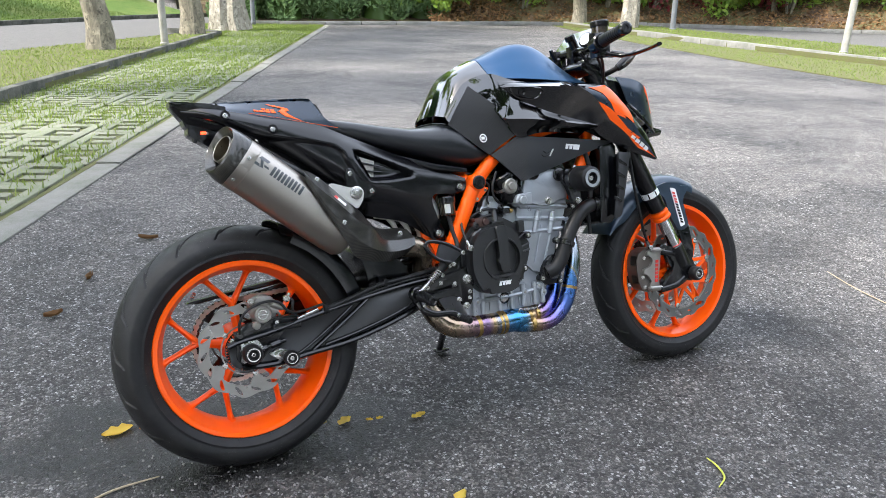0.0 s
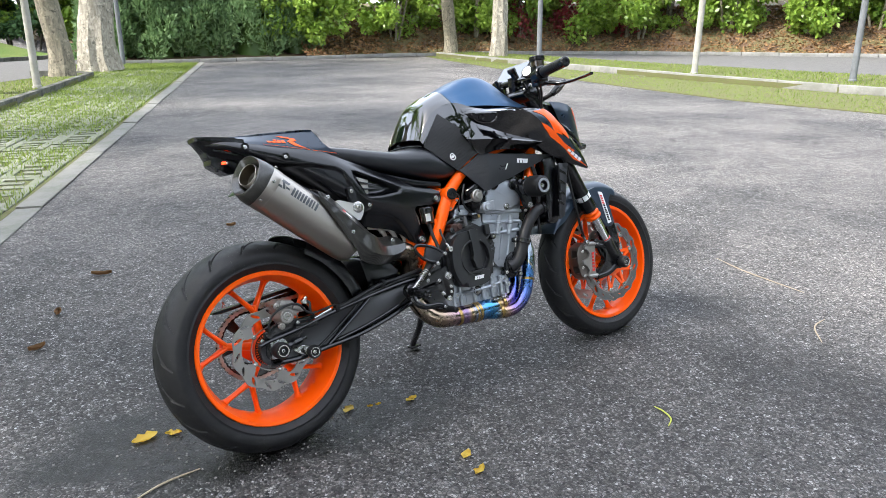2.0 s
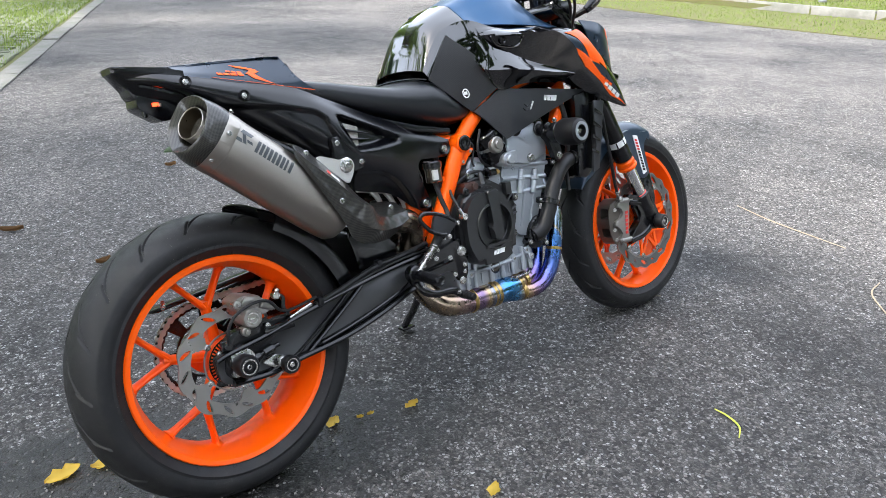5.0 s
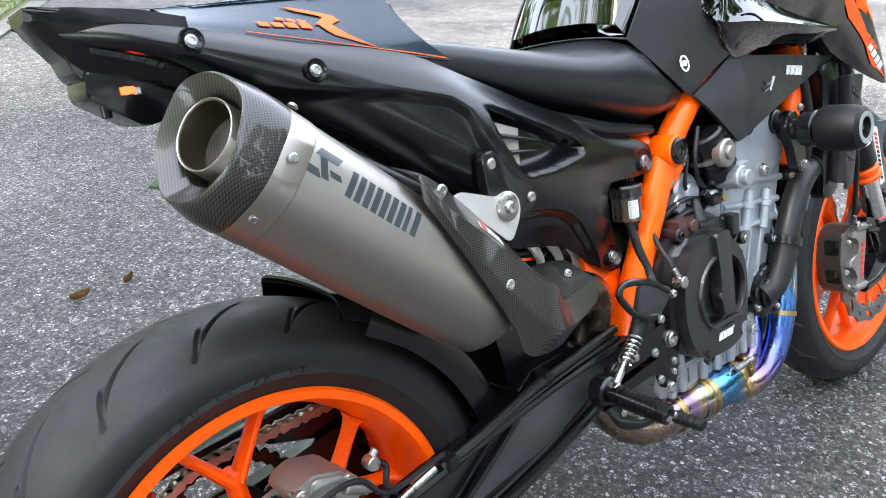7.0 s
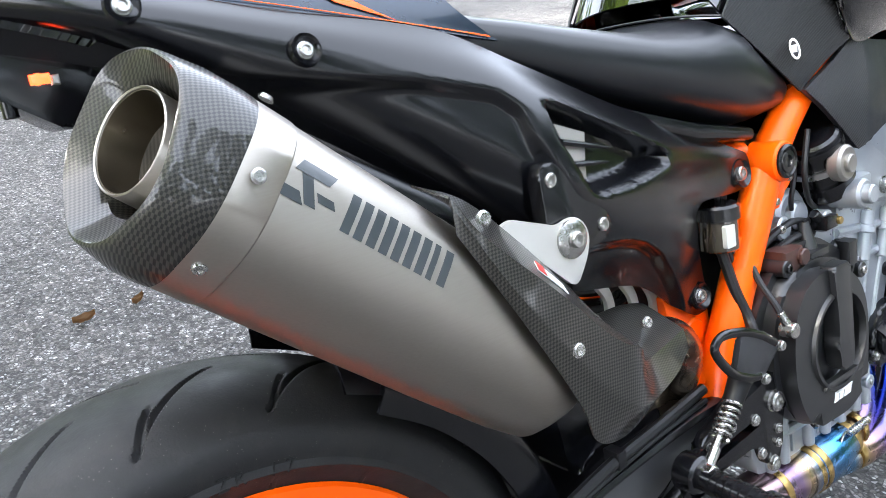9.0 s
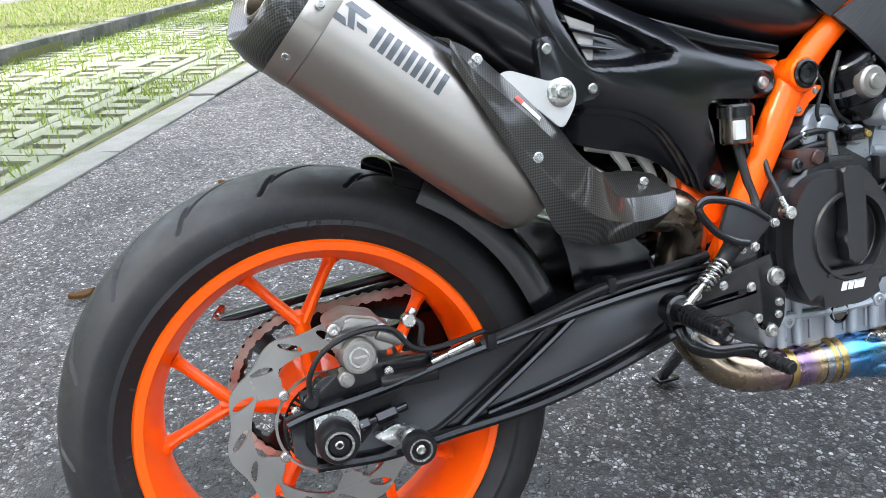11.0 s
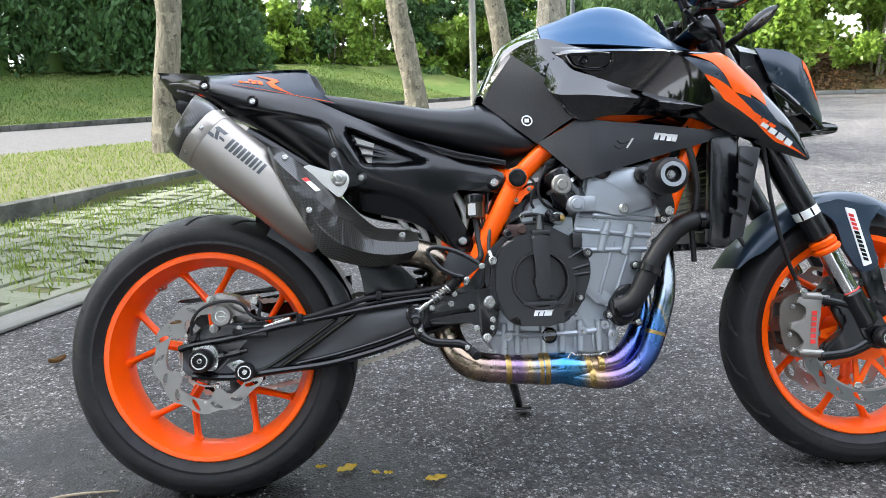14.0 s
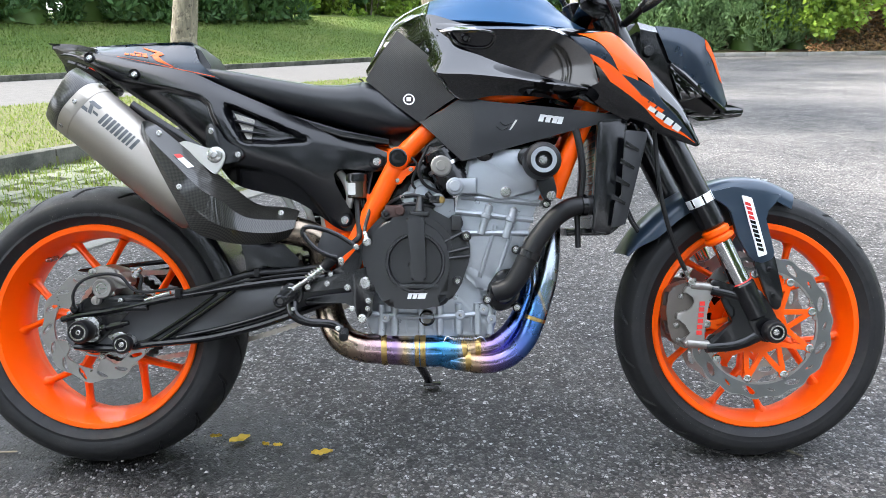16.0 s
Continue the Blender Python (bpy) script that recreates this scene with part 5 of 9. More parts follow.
_low = arm_low[::-1]
_hi = [(x, float(np.interp(x, [p[0] for p in arm_top], [p[1] for p in arm_top]))) for x, _ in _low]
skin = Sheet([[(x, y * (1 - smooth(0.26, 0.37, x)) + yf * smooth(0.26, 0.37, x), h * (1 - f) + z * f) for (x, z), (_, h) in zip(_low, _hi)] for f, y, yf in ((0.03, -0.1135, -0.107), (0.14, -0.1125, -0.112), (0.32, -0.1085, -0.1175), (0.50, -0.1065, -0.1205), (0.68, -0.1080, -0.1200), (0.86, -0.1120, -0.1150), (0.97, -0.1135, -0.1135))])
part("arm_skin", skin.mesh(60, 24, 0.004), SATIN, swing, "smooth hollowed outer face of the arm")
part("upper_rail", rail([(x, z - 0.004) for x, z in arm_top], 0.0075, -0.116, 1.5), BLACK, swing)
part("lower_rail", rail([(x, z + 0.005) for x, z in arm_low[::-1][1:]], 0.0085, -0.116, 1.5), BLACK, swing)
part("rib", joined(rail([(0.148, 0.282), (0.215, 0.325), (0.288, 0.374), (0.322, 0.398)], 0.0055, -0.115, 1.7), rail([(0.062, 0.300), (0.085, 0.287), (0.112, 0.286), (0.142, 0.297), (0.215, 0.342), (0.284, 0.390)], 0.0040, -0.112, 1.4)), BLACK, swing)
part("rib", rail([(0.195, 0.297), (0.30, 0.318), (0.42, 0.352), (0.47, 0.38)], 0.005, -0.113, 1.6), BLACK, swing)
part("arm", prism(rounded(arm_top + arm_low, 0.012, 2), 0.095, 0.12, 0.004), BLACK, swing, "far arm of the swingarm")
part("cross_tube", rod((0.555, -0.10, 0.405), (0.555, 0.10, 0.405), 0.032), BLACK, swing)
part("bridge", prism(rounded([(0.33, 0.33), (0.36, 0.43), (0.50, 0.44), (0.54, 0.37), (0.45, 0.345)], 0.02), -0.09, 0.10, 0.01), BLACK, swing)
part("brake_line_guide", tube([(0.195, -0.118, 0.388), (0.26, -0.124, 0.405), (0.36, -0.126, 0.432), (0.44, -0.120, 0.438), (0.53, -0.115, 0.448)], 0.0065, seg=10), HOSE, swing, "rubber covered brake line along the swingarm")
part("brake_line_guide", tube([(0.13, -0.118, 0.382), (0.2, -0.122, 0.380), (0.30, -0.124, 0.408), (0.42, -0.123, 0.428), (0.53, -0.118, 0.435)], 0.0032, seg=8), HOSE, swing)
part("line_fitting", joined(rod((0.185, -0.119, 0.3935), (0.150, -0.119, 0.3840), 0.0058), rod((0.150, -0.119, 0.3840), (0.128, -0.119, 0.3780), 0.0042)), ALLOY, swing, "bright brake hose fitting")
for x, z in ((0.205, 0.393), (0.375, 0.435)):
    part("clip", box(x - 0.006, -0.133, z - 0.009, x + 0.006, -0.112, z + 0.010, 0.002), RUBBER, swing)

# axle, adjuster, paddock stand spool
axle = part("rear_axle", rod((0, -0.118, 0.315), (0, 0.128, 0.315), 0.0125), STEEL, bike)
plate = rounded([(-0.025, 0.292), (0.022, 0.290), (0.030, 0.300), (0.030, 0.332), (0.018, 0.345), (-0.022, 0.343)], 0.004)
part("axle_block", prism(plate, -0.124, -0.112, 0.002), ALLOY, axle, "bright alloy axle block")
part("axle_slider", lathe([(0.0235, 0.0), (0.0245, 0.010), (0.0245, 0.030), (0.0215, 0.036), (0.0170, 0.0365), (0.0165, 0.031), (0.0125, 0.031), (0.0115, 0.034), (0.0, 0.034)], (0, -0.122, 0.315), (0, -1, 0), 36), RUBBER, axle, "round black axle slider")
part("slider_ring", lathe([(0.0165, 0), (0.0172, 0.0012), (0.0142, 0.0012), (0.0138, 0)], (0, -0.1575, 0.315), (0, -1, 0), 32, closed=True), ALLOY, axle)
bolt(axle, (0, -0.154, 0.315), 0.0065, material=ALLOY)
part("adjuster", joined(rod((0.030, -0.118, 0.317), (0.092, -0.118, 0.330), 0.0052), rod((0.030, -0.118, 0.317), (0.044, -0.118, 0.320), 0.009, seg=6), rod((0.052, -0.118, 0.3217), (0.078, -0.118, 0.327), 0.0085, seg=6)), BLACK, axle, "black chain adjuster bolt")
bolt(axle, (0.033, -0.118, 0.3176), 0.0085, (-1, 0, -0.2), ALLOY)
part("spool", lathe([(0.012, 0.0), (0.012, 0.012), (0.0195, 0.016), (0.0205, 0.030), (0.0185, 0.034), (0.0095, 0.034), (0.0090, 0.031), (0.0, 0.031)], (0.093, -0.128, 0.2890), (0, -1, 0), 32), RUBBER, axle, "black paddock stand spool")
part("spool_mount", joined(rod((0.093, -0.105, 0.289), (0.093, -0.130, 0.289), 0.0125), prism(rounded([(0.045, 0.302), (0.075, 0.312), (0.105, 0.297), (0.108, 0.280), (0.08, 0.275)], 0.005), -0.122, -0.112, 0.002)), ALLOY, axle)
part("spool_ring", lathe([(0.0135, 0), (0.0142, 0.001), (0.0118, 0.001), (0.0114, 0)], (0.093, -0.1618, 0.289), (0, -1, 0), 28, closed=True), ALLOY, axle)
bolt(axle, (0.093, -0.158, 0.289), 0.0072, material=ALLOY)

# rear caliper and its carrier
rc = part("rear_caliper", joined(prism(rounded([(0.008, 0.446), (0.034, 0.455), (0.073, 0.444), (0.077, 0.425), (0.063, 0.402), (0.055, 0.389), (0.027, 0.386), (0.018, 0.400), (0.022, 0.420), (0.010, 0.432)], 0.006), -0.114, -0.056, 0.005, seg=3),
                                 prism(rounded([(0.022, 0.436), (0.034, 0.452), (0.066, 0.444), (0.070, 0.432), (0.045, 0.428)], 0.004), -0.121, -0.110, 0.003), prism(rounded([(0.050, 0.425), (0.072, 0.440), (0.088, 0.428), (0.094, 0.412), (0.078, 0.404), (0.060, 0.405)], 0.006), -0.116, -0.070, 0.004)), CALIPER, bike, "bare alloy rear brake caliper")
part("piston_cap", lathe([(0.0218, 0.0), (0.0218, 0.014), (0.0195, 0.0175), (0.0165, 0.0178), (0.0160, 0.0168), (0.0, 0.0168)], (0.040, -0.112, 0.405), (0, -1, 0), 40), CALIPER, rc, "round alloy piston cap")
part("slide_pin_boss", joined(rod((0.066, -0.118, 0.428), (0.094, -0.118, 0.414), 0.0088), rod((0.092, -0.118, 0.415), (0.099, -0.118, 0.4115), 0.0068, seg=6)), CALIPER, rc)
part("slide_pin_boss", joined(rod((0.023, -0.098, 0.379), (0.023, -0.124, 0.379), 0.0098), rod((0.023, -0.123, 0.379), (0.023, -0.128, 0.379), 0.0060, seg=6)), CALIPER, rc)
part("bleed_nipple", joined(rod((0.016, -0.100, 0.440), (0.016, -0.122, 0.440), 0.0080), rod((0.016, -0.12, 0.440), (0.016, -0.130, 0.440), 0.0042, seg=6)), ALLOY, rc)
part("pad_pin", rod((0.030, -0.116, 0.447), (0.062, -0.116, 0.439), 0.0036), STEEL, rc)
part("casting_rib", tube([(0.026, -0.115, 0.430), (0.045, -0.118, 0.434), (0.062, -0.116, 0.426)], 0.0035, seg=8), CALIPER, rc)
part("maker_badge", joined(lathe([(0.0125, 0), (0.0125, 0.0012), (0.0098, 0.0012), (0.0098, 0)], (0.040, -0.1284, 0.405), (0, -1, 0), 24, closed=True), box(0.034, -0.1296, 0.4035, 0.051, -0.1284, 0.4065, 0)), ALLOY, rc)
for x, z in ((0.075, 0.378), (0.084, 0.418), (0.058, 0.394)):
    bolt(rc, (x, -0.118, z), 0.006, material=ALLOY)
part("carrier", prism(rounded([(-0.035, 0.300), (-0.005, 0.268), (0.03, 0.29), (0.10, 0.36), (0.135, 0.375), (0.135, 0.390), (0.03, 0.388), (-0.012, 0.382), (-0.028, 0.352)], 0.01), -0.112, -0.090, 0.004), BLACK, rc, "black caliper carrier")
part("pad_cover", box(0.062, -0.126, 0.356, 0.135, -0.108, 0.376, 0.004), BLACK, rc)
part("sensor", joined(rod((-0.022, -0.112, 0.362), (-0.022, -0.128, 0.362), 0.009), box(-0.034, -0.118, 0.352, -0.010, -0.106, 0.372, 0.003)), BLACK, rc)
bolt(rc, (-0.040, -0.112, 0.350), 0.006, material=ALLOY)
part("sensor_cable", tube([(-0.022, -0.126, 0.366), (-0.020, -0.132, 0.395), (0.000, -0.134, 0.422), (0.040, -0.132, 0.436), (0.080, -0.128, 0.432), (0.105, -0.126, 0.404), (0.135, -0.120, 0.396), (0.20, -0.120, 0.405)], 0.0034, seg=8), HOSE, rc)
part("brake_hose", tube([(0.112, -0.112, 0.436), (0.122, -0.116, 0.425), (0.118, -0.118, 0.404), (0.128, -0.119, 0.391)], 0.0040, seg=8), HOSE, rc)
part("banjo", joined(rod((0.108, -0.118, 0.434), (0.108, -0.102, 0.434), 0.0085), rod((0.112, -0.108, 0.440), (0.118, -0.108, 0.446), 0.005)), ALLOY, rc)

# hugger, chain guard
hug = Sheet([[(0.0 + 0.332 * math.cos(radians(a)), y, 0.315 + (0.332 - dr) * math.sin(radians(a))) for a in (10, 26, 42, 58, 70)] for y, dr in ((-0.098, 0.030), (-0.090, 0.004), (-0.05, -0.004), (0, -0.006), (0.05, -0.004), (0.090, 0.004), (0.098, 0.03))])
part("hugger", hug.mesh(20, 18, 0.003, out=(0.7, 0, 0.7)), PLASTIC, bike, "black plastic rear hugger over the tyre")
skirt = Sheet([[(r * math.cos(radians(a)), y, 0.315 + r * math.sin(radians(a))) for a in (8, 22, 36, 50, 62)] for r, y in ((0.336, -0.090), (0.330, -0.0985), (0.312, -0.1010), (0.292, -0.1000))])
part("hugger_side", skirt.mesh(20, 10, 0.003), PLASTIC, bike, "black side skirt of the hugger")
part("hugger_bridge", prism(rounded([(0.345, 0.410), (0.338, 0.468), (0.325, 0.520), (0.352, 0.530), (0.420, 0.500), (0.470, 0.450), (0.465, 0.410)], 0.016), -0.088, 0.088, 0.014, seg=3), PLASTIC, bike, "black moulded hugger mount")
part("chain_guard", joined(prism([(-0.115, 0.432), (-0.105, 0.437), (0.30, 0.480), (0.30, 0.463), (0.0, 0.438), (-0.085, 0.428)], 0.072, 0.104, 0.002), prism([(0.05, 0.43), (0.30, 0.47), (0.30, 0.40), (0.16, 0.375), (0.08, 0.40)], 0.102, 0.105, 0.001)), PLASTIC, bike, "slim black chain guard")

# frame: orange tubes
fr = part("frame", tube([(1.125, -0.035, 0.865), (1.05, -0.085, 0.835), (0.95, -0.108, 0.812), (0.85, -0.113, 0.792), (0.792, -0.113, 0.772), (0.750, -0.113, 0.738), (0.712, -0.113, 0.704), (0.684, -0.113, 0.674), (0.664, -0.113, 0.640), (0.641, -0.113, 0.598), (0.620, -0.112, 0.559), (0.603, -0.111, 0.526), (0.588, -0.110, 0.492), (0.579, -0.108, 0.455), (0.570, -0.106, 0.420)], [0.019, 0.019, 0.019, 0.0195, 0.020, 0.020, 0.020, 0.021, 0.021, 0.021, 0.021, 0.021, 0.022, 0.025, 0.027], seg=20), ORANGE, bike, "orange tubular steel frame")
part("far_tube", tube([(1.125, 0.035, 0.865), (0.95, 0.108, 0.812), (0.85, 0.113, 0.792), (0.75, 0.113, 0.738), (0.684, 0.113, 0.674), (0.641, 0.113, 0.598), (0.600, 0.112, 0.52), (0.570, 0.106, 0.42)], 0.020, seg=14), ORANGE, fr)
part("pivot_boss", joined(rod((0.681, -0.098, 0.675), (0.681, -0.139, 0.675), 0.0235, bev=0.1), rod((0.672, -0.092, 0.684), (0.628, -0.070, 0.692), 0.0150)), ORANGE, fr)
part("pivot_plug", lathe([(0.0195, 0), (0.0195, 0.003), (0.0165, 0.0045), (0.0150, 0.002), (0.0135, 0.002), (0.0125, 0.0040), (0.0070, 0.0045), (0.0060, 0.0020), (0.0, 0.0020)], (0.681, -0.1385, 0.675), (0, -1, 0), 32), BLACK, fr, "black frame plug")
part("lower_bracket", prism(rounded([(0.545, 0.440), (0.552, 0.428), (0.604, 0.430), (0.600, 0.470), (0.585, 0.500)], 0.008), -0.104, -0.088, 0.004), ORANGE, fr, "orange swingarm pivot plate")
part("inner_plate", prism(rounded([(0.526, 0.534), (0.534, 0.500), (0.548, 0.455), (0.600, 0.470), (0.592, 0.535), (0.575, 0.545)], 0.008), -0.082, -0.068, 0.004), ORANGE, fr)
part("cross_member", rod((0.56, -0.09, 0.50), (0.56, 0.09, 0.50), 0.017), ORANGE, fr)
part("rear_plate", prism(rounded([(0.512, 0.556), (0.556, 0.535), (0.585, 0.520), (0.592, 0.467), (0.540, 0.470), (0.522, 0.512)], 0.006), -0.086, -0.074, 0.004), ORANGE, fr, "orange rear frame plate")
ladder = part("subframe_casting", tube([(0.385, -0.070, 0.612), (0.45, -0.070, 0.597), (0.52, -0.070, 0.575), (0.556, -0.070, 0.548)], 0.0065, seg=8), PALE_ALLOY, fr, "pale cast subframe with struts")
for x, z, x1, z1 in ((0.425, 0.602, 0.446, 0.553), (0.462, 0.594, 0.484, 0.540), (0.498, 0.584, 0.514, 0.528)):
    part("strut", tube([(x, -0.072, z), ((x + x1) / 2 + 0.004, -0.074, (z + z1) / 2), (x1, -0.070, z1)], [0.0085, 0.0075, 0.0085], seg=8, flat=0.5, side=(0, 1, 0)), PALE_ALLOY, ladder)
part("strut", tube([(0.548, -0.076, 0.652), (0.562, -0.078, 0.628), (0.570, -0.078, 0.600), (0.566, -0.076, 0.572)], 0.0085, seg=8, flat=0.6, side=(0, 1, 0)), PALE_ALLOY, ladder)
part("down_tube", tube([(1.12, -0.045, 0.84), (1.085, -0.105, 0.765), (1.045, -0.115, 0.68), (1.010, -0.110, 0.59)], 0.0185, seg=16), ORANGE, fr)
part("down_tube", tube([(1.12, 0.045, 0.84), (1.085, 0.105, 0.765), (1.045, 0.115, 0.68), (1.010, 0.110, 0.59)], 0.0185, seg=12), ORANGE, fr)
part("stay", tube([(1.16, -0.05, 0.80), (1.11, -0.085, 0.79), (1.03, -0.10, 0.805)], 0.015, seg=12), ORANGE, fr)
part("tab", prism(rounded([(0.664, 0.642), (0.694, 0.650), (0.705, 0.659), (0.720, 0.657), (0.706, 0.642), (0.692, 0.634), (0.688, 0.622), (0.676, 0.618), (0.662, 0.630)], 0.005), -0.126, -0.116, 0.002), ORANGE, fr)
for x, z in ((0.678, 0.628), (0.707, 0.651)):
    bolt(fr, (x, -0.126, z), 0.0052)
part("steering_head", rod((1.105, 0, 0.93), (1.165, 0, 0.79), 0.034), ORANGE, fr)
part("subframe_tube", tube([(0.64, -0.075, 0.67), (0.45, -0.072, 0.74), (0.2, -0.06, 0.83), (0.03, -0.05, 0.87)], 0.014, seg=10), BLACK, fr)
part("subframe_tube", tube([(0.64, 0.075, 0.67), (0.45, 0.072, 0.74), (0.2, 0.06, 0.83), (0.03, 0.05, 0.87)], 0.014, seg=10), BLACK, fr)
part("shock", lathe([(0.016, 0), (0.016, 0.05), (0.024, 0.055), (0.024, 0.07), (0.018, 0.08), (0.018, 0.20), (0.026, 0.21), (0.026, 0.28), (0.02, 0.30)], (0.47, -0.01, 0.40), (0.10, 0, 0.28), 20), BLACK, bike, "black shock absorber body")
part("shock_spring", tube([(0.477 + 0.00034 * i * 0.9 + 0.030 * math.cos(i * 0.7), -0.01 + 0.030 * math.sin(i * 0.7), 0.43 + 0.0023 * i) for i in range(90)], 0.005, seg=7, n=2), RUBBER, bike, "black shock spring")

# side stand
st = part("side_stand", tube([(0.66, 0.10, 0.30), (0.69, 0.20, 0.20), (0.722, 0.322, 0.108)], [0.013, 0.0115, 0.011], seg=12), BLACK, bike, "black side stand resting on the ground")
part("foot", prism(rounded([(0.708, 0.094), (0.755, 0.096), (0.755, 0.103), (0.708, 0.103)], 0.003), 0.312, 0.342, 0.003), BLACK, st)
# ---- engine ----
case_poly = [(0.605, 0.315), (0.615, 0.44), (0.635, 0.53), (0.70, 0.575), (0.80, 0.565), (0.835, 0.47), (0.885, 0.40), (0.885, 0.315), (0.87, 0.295), (0.63, 0.292)]
eng = part("engine", prism(rounded(case_poly, 0.014, 3), -0.118, 0.12, 0.006), CAST, bike, "grey cast twin-cylinder engine")
AXV = Vector((0.30, 0, 0.954))
cyl_poly = [(0.775, 0.47), (0.805, 0.585), (0.828, 0.672), (0.845, 0.690), (0.955, 0.690), (0.985, 0.655), (0.982, 0.60), (0.958, 0.53), (0.905, 0.40), (0.85, 0.39)]
part("cylinder_block", prism(rounded(cyl_poly, 0.012, 3), -0.128, 0.125, 0.006), CAST, eng, "finned grey cylinder block")
part("cylinder_head", prism(rounded([(0.815, 0.60), (0.835, 0.675), (0.85, 0.688), (0.95, 0.688), (0.98, 0.655), (0.975, 0.60), (0.90, 0.585)], 0.012, 3), -0.138, 0.13, 0.007), CAST, eng)
part("cam_cover", prism(rounded([(0.84, 0.685), (0.85, 0.72), (0.93, 0.735), (0.985, 0.70), (0.99, 0.66), (0.95, 0.688)], 0.012, 3), -0.125, 0.125, 0.006), BLACK, eng, "black cam cover")
for x, z in ((0.862, 0.685), (0.952, 0.672)):
    part("cam_plug", lathe([(0.020, 0), (0.020, 0.006), (0.017, 0.008), (0.0, 0.008)], (x, -0.137, z), (0, -1, 0), 28), BLACK, eng)
# bolt bosses that run along the cylinder
for x, z, l in ((0.853, 0.510, 0.066), (0.905, 0.502, 0.066)):
    p = Vector((x, -0.134, z))
    part("bolt_boss", rod(p, p + AXV * l, 0.0082, seg=14), CAST, eng)
    part("boss_collar", rod(p + AXV * (l * 0.55), p + AXV * (l * 0.72), 0.0115, seg=14), CAST, eng)
    bolt(eng, p + AXV * l, 0.0055, AXV, STEEL)
for a, b in (((0.80, 0.560), (0.965, 0.540)), ((0.812, 0.592), (0.978, 0.575)), ((0.79, 0.515), (0.955, 0.512))):
    part("flange", tube([(a[0], -0.128, a[1]), (b[0], -0.128, b[1])], 0.0062, seg=8, n=2), CAST, eng)
for x0, z0, x1, z1 in ((0.85, 0.42, 0.885, 0.53), (0.885, 0.42, 0.925, 0.53), (0.89, 0.60, 0.91, 0.665), (0.93, 0.60, 0.945, 0.66), (0.868, 0.60, 0.88, 0.65)):
    part("rib", tube([(x0, -0.127, z0), (x1, -0.127, z1)], 0.0048, seg=8, n=2), CAST, eng)
bolt(eng, (0.907, -0.139, 0.600), 0.0125, material=ALLOY)
part("knock_sensor", joined(rod((0.800, -0.125, 0.612), (0.800, -0.168, 0.612), 0.0185), rod((0.800, -0.165, 0.612), (0.800, -0.178, 0.612), 0.012), box(0.79, -0.155, 0.596, 0.845, -0.128, 0.630, 0.006)), CAST, eng, "grey coolant outlet")
part("brass_plug", joined(rod((0.772, -0.13, 0.585), (0.772, -0.146, 0.585), 0.008, seg=6), rod((0.772, -0.146, 0.585), (0.772, -0.152, 0.585), 0.005)), BRASS, eng)
# lower case: sump seam, bosses, drain plugs
part("seam", tube([(0.612, -0.119, 0.345), (0.68, -0.123, 0.338), (0.78, -0.123, 0.337), (0.882, -0.119, 0.345)], 0.0065, seg=8), CAST, eng)
part("sump", prism(rounded([(0.635, 0.300), (0.655, 0.275), (0.855, 0.275), (0.872, 0.300)], 0.01), -0.105, 0.10, 0.006), CAST, eng)
for x in (0.640, 0.668, 0.725, 0.765, 0.805, 0.845, 0.872):
    part("boss", rod((x, -0.121, 0.298), (x, -0.121, 0.365), 0.0078, seg=12), CAST, eng)
    bolt(eng, (x, -0.121, 0.298), 0.0045, (0, 0, -1), STEEL)
for x, z in ((0.648, 0.336), (0.808, 0.340), (0.858, 0.352), (0.874, 0.330)):
    part("boss", rod((x, -0.110, z), (x, -0.130, z), 0.0105, seg=16), CAST, eng)
    bolt(eng, (x, -0.129, z), 0.0048, material=STEEL)
part("oil_window", joined(lathe([(0.017, 0), (0.017, 0.012), (0.0145, 0.014), (0.0125, 0.011), (0, 0.011)], (0.737, -0.116, 0.334), (0, -1, 0), 28)), BLACK, eng, "round oil sight glass")
part("window_glass", lathe([(0.0115, 0), (0.0115, 0.001), (0, 0.0012)], (0.737, -0.1272, 0.334), (0, -1, 0), 20), SMOKE, eng)
for x in (0.69, 0.75, 0.79, 0.83):
    part("web", box(x, -0.121, 0.302, x + 0.004, -0.115, 0.336, 0.001), CAST, eng)

# clutch cover
cv = part("clutch_cover", prism(rounded([(0.616, 0.50), (0.648, 0.545), (0.708, 0.556), (0.760, 0.542), (0.788, 0.515), (0.796, 0.461), (0.790, 0.402), (0.782, 0.362), (0.660, 0.358), (0.632, 0.392), (0.610, 0.434)], 0.02, 4), -0.152, -0.100, 0.012, seg=4), MATTE, eng, "matte black clutch cover")
part("rear_housing", prism(rounded([(0.598, 0.480), (0.606, 0.512), (0.640, 0.550), (0.69, 0.574), (0.74, 0.572), (0.792, 0.543), (0.830, 0.498), (0.830, 0.460), (0.812, 0.408), (0.79, 0.372), (0.66, 0.360), (0.610, 0.42)], 0.012, 3), -0.137, -0.095, 0.006, seg=2), MATTE, cv)
dome = prism(rounded([(0.622, 0.475), (0.630, 0.512), (0.652, 0.537), (0.690, 0.547), (0.735, 0.539), (0.766, 0.518), (0.784, 0.487), (0.787, 0.450), (0.783, 0.405), (0.778, 0.374), (0.736, 0.357), (0.656, 0.361), (0.634, 0.395), (0.622, 0.43)], 0.016, 4), -0.172, -0.132, 0.017, seg=6)
dm = part("outer_cover", dome, MATTE, cv, "matte black cover with a round recess")
cut_out(dm, rod((0.7165, -0.190, 0.455), (0.7165, -0.1585, 0.455), 0.0555, bev=0.02, seg=56))
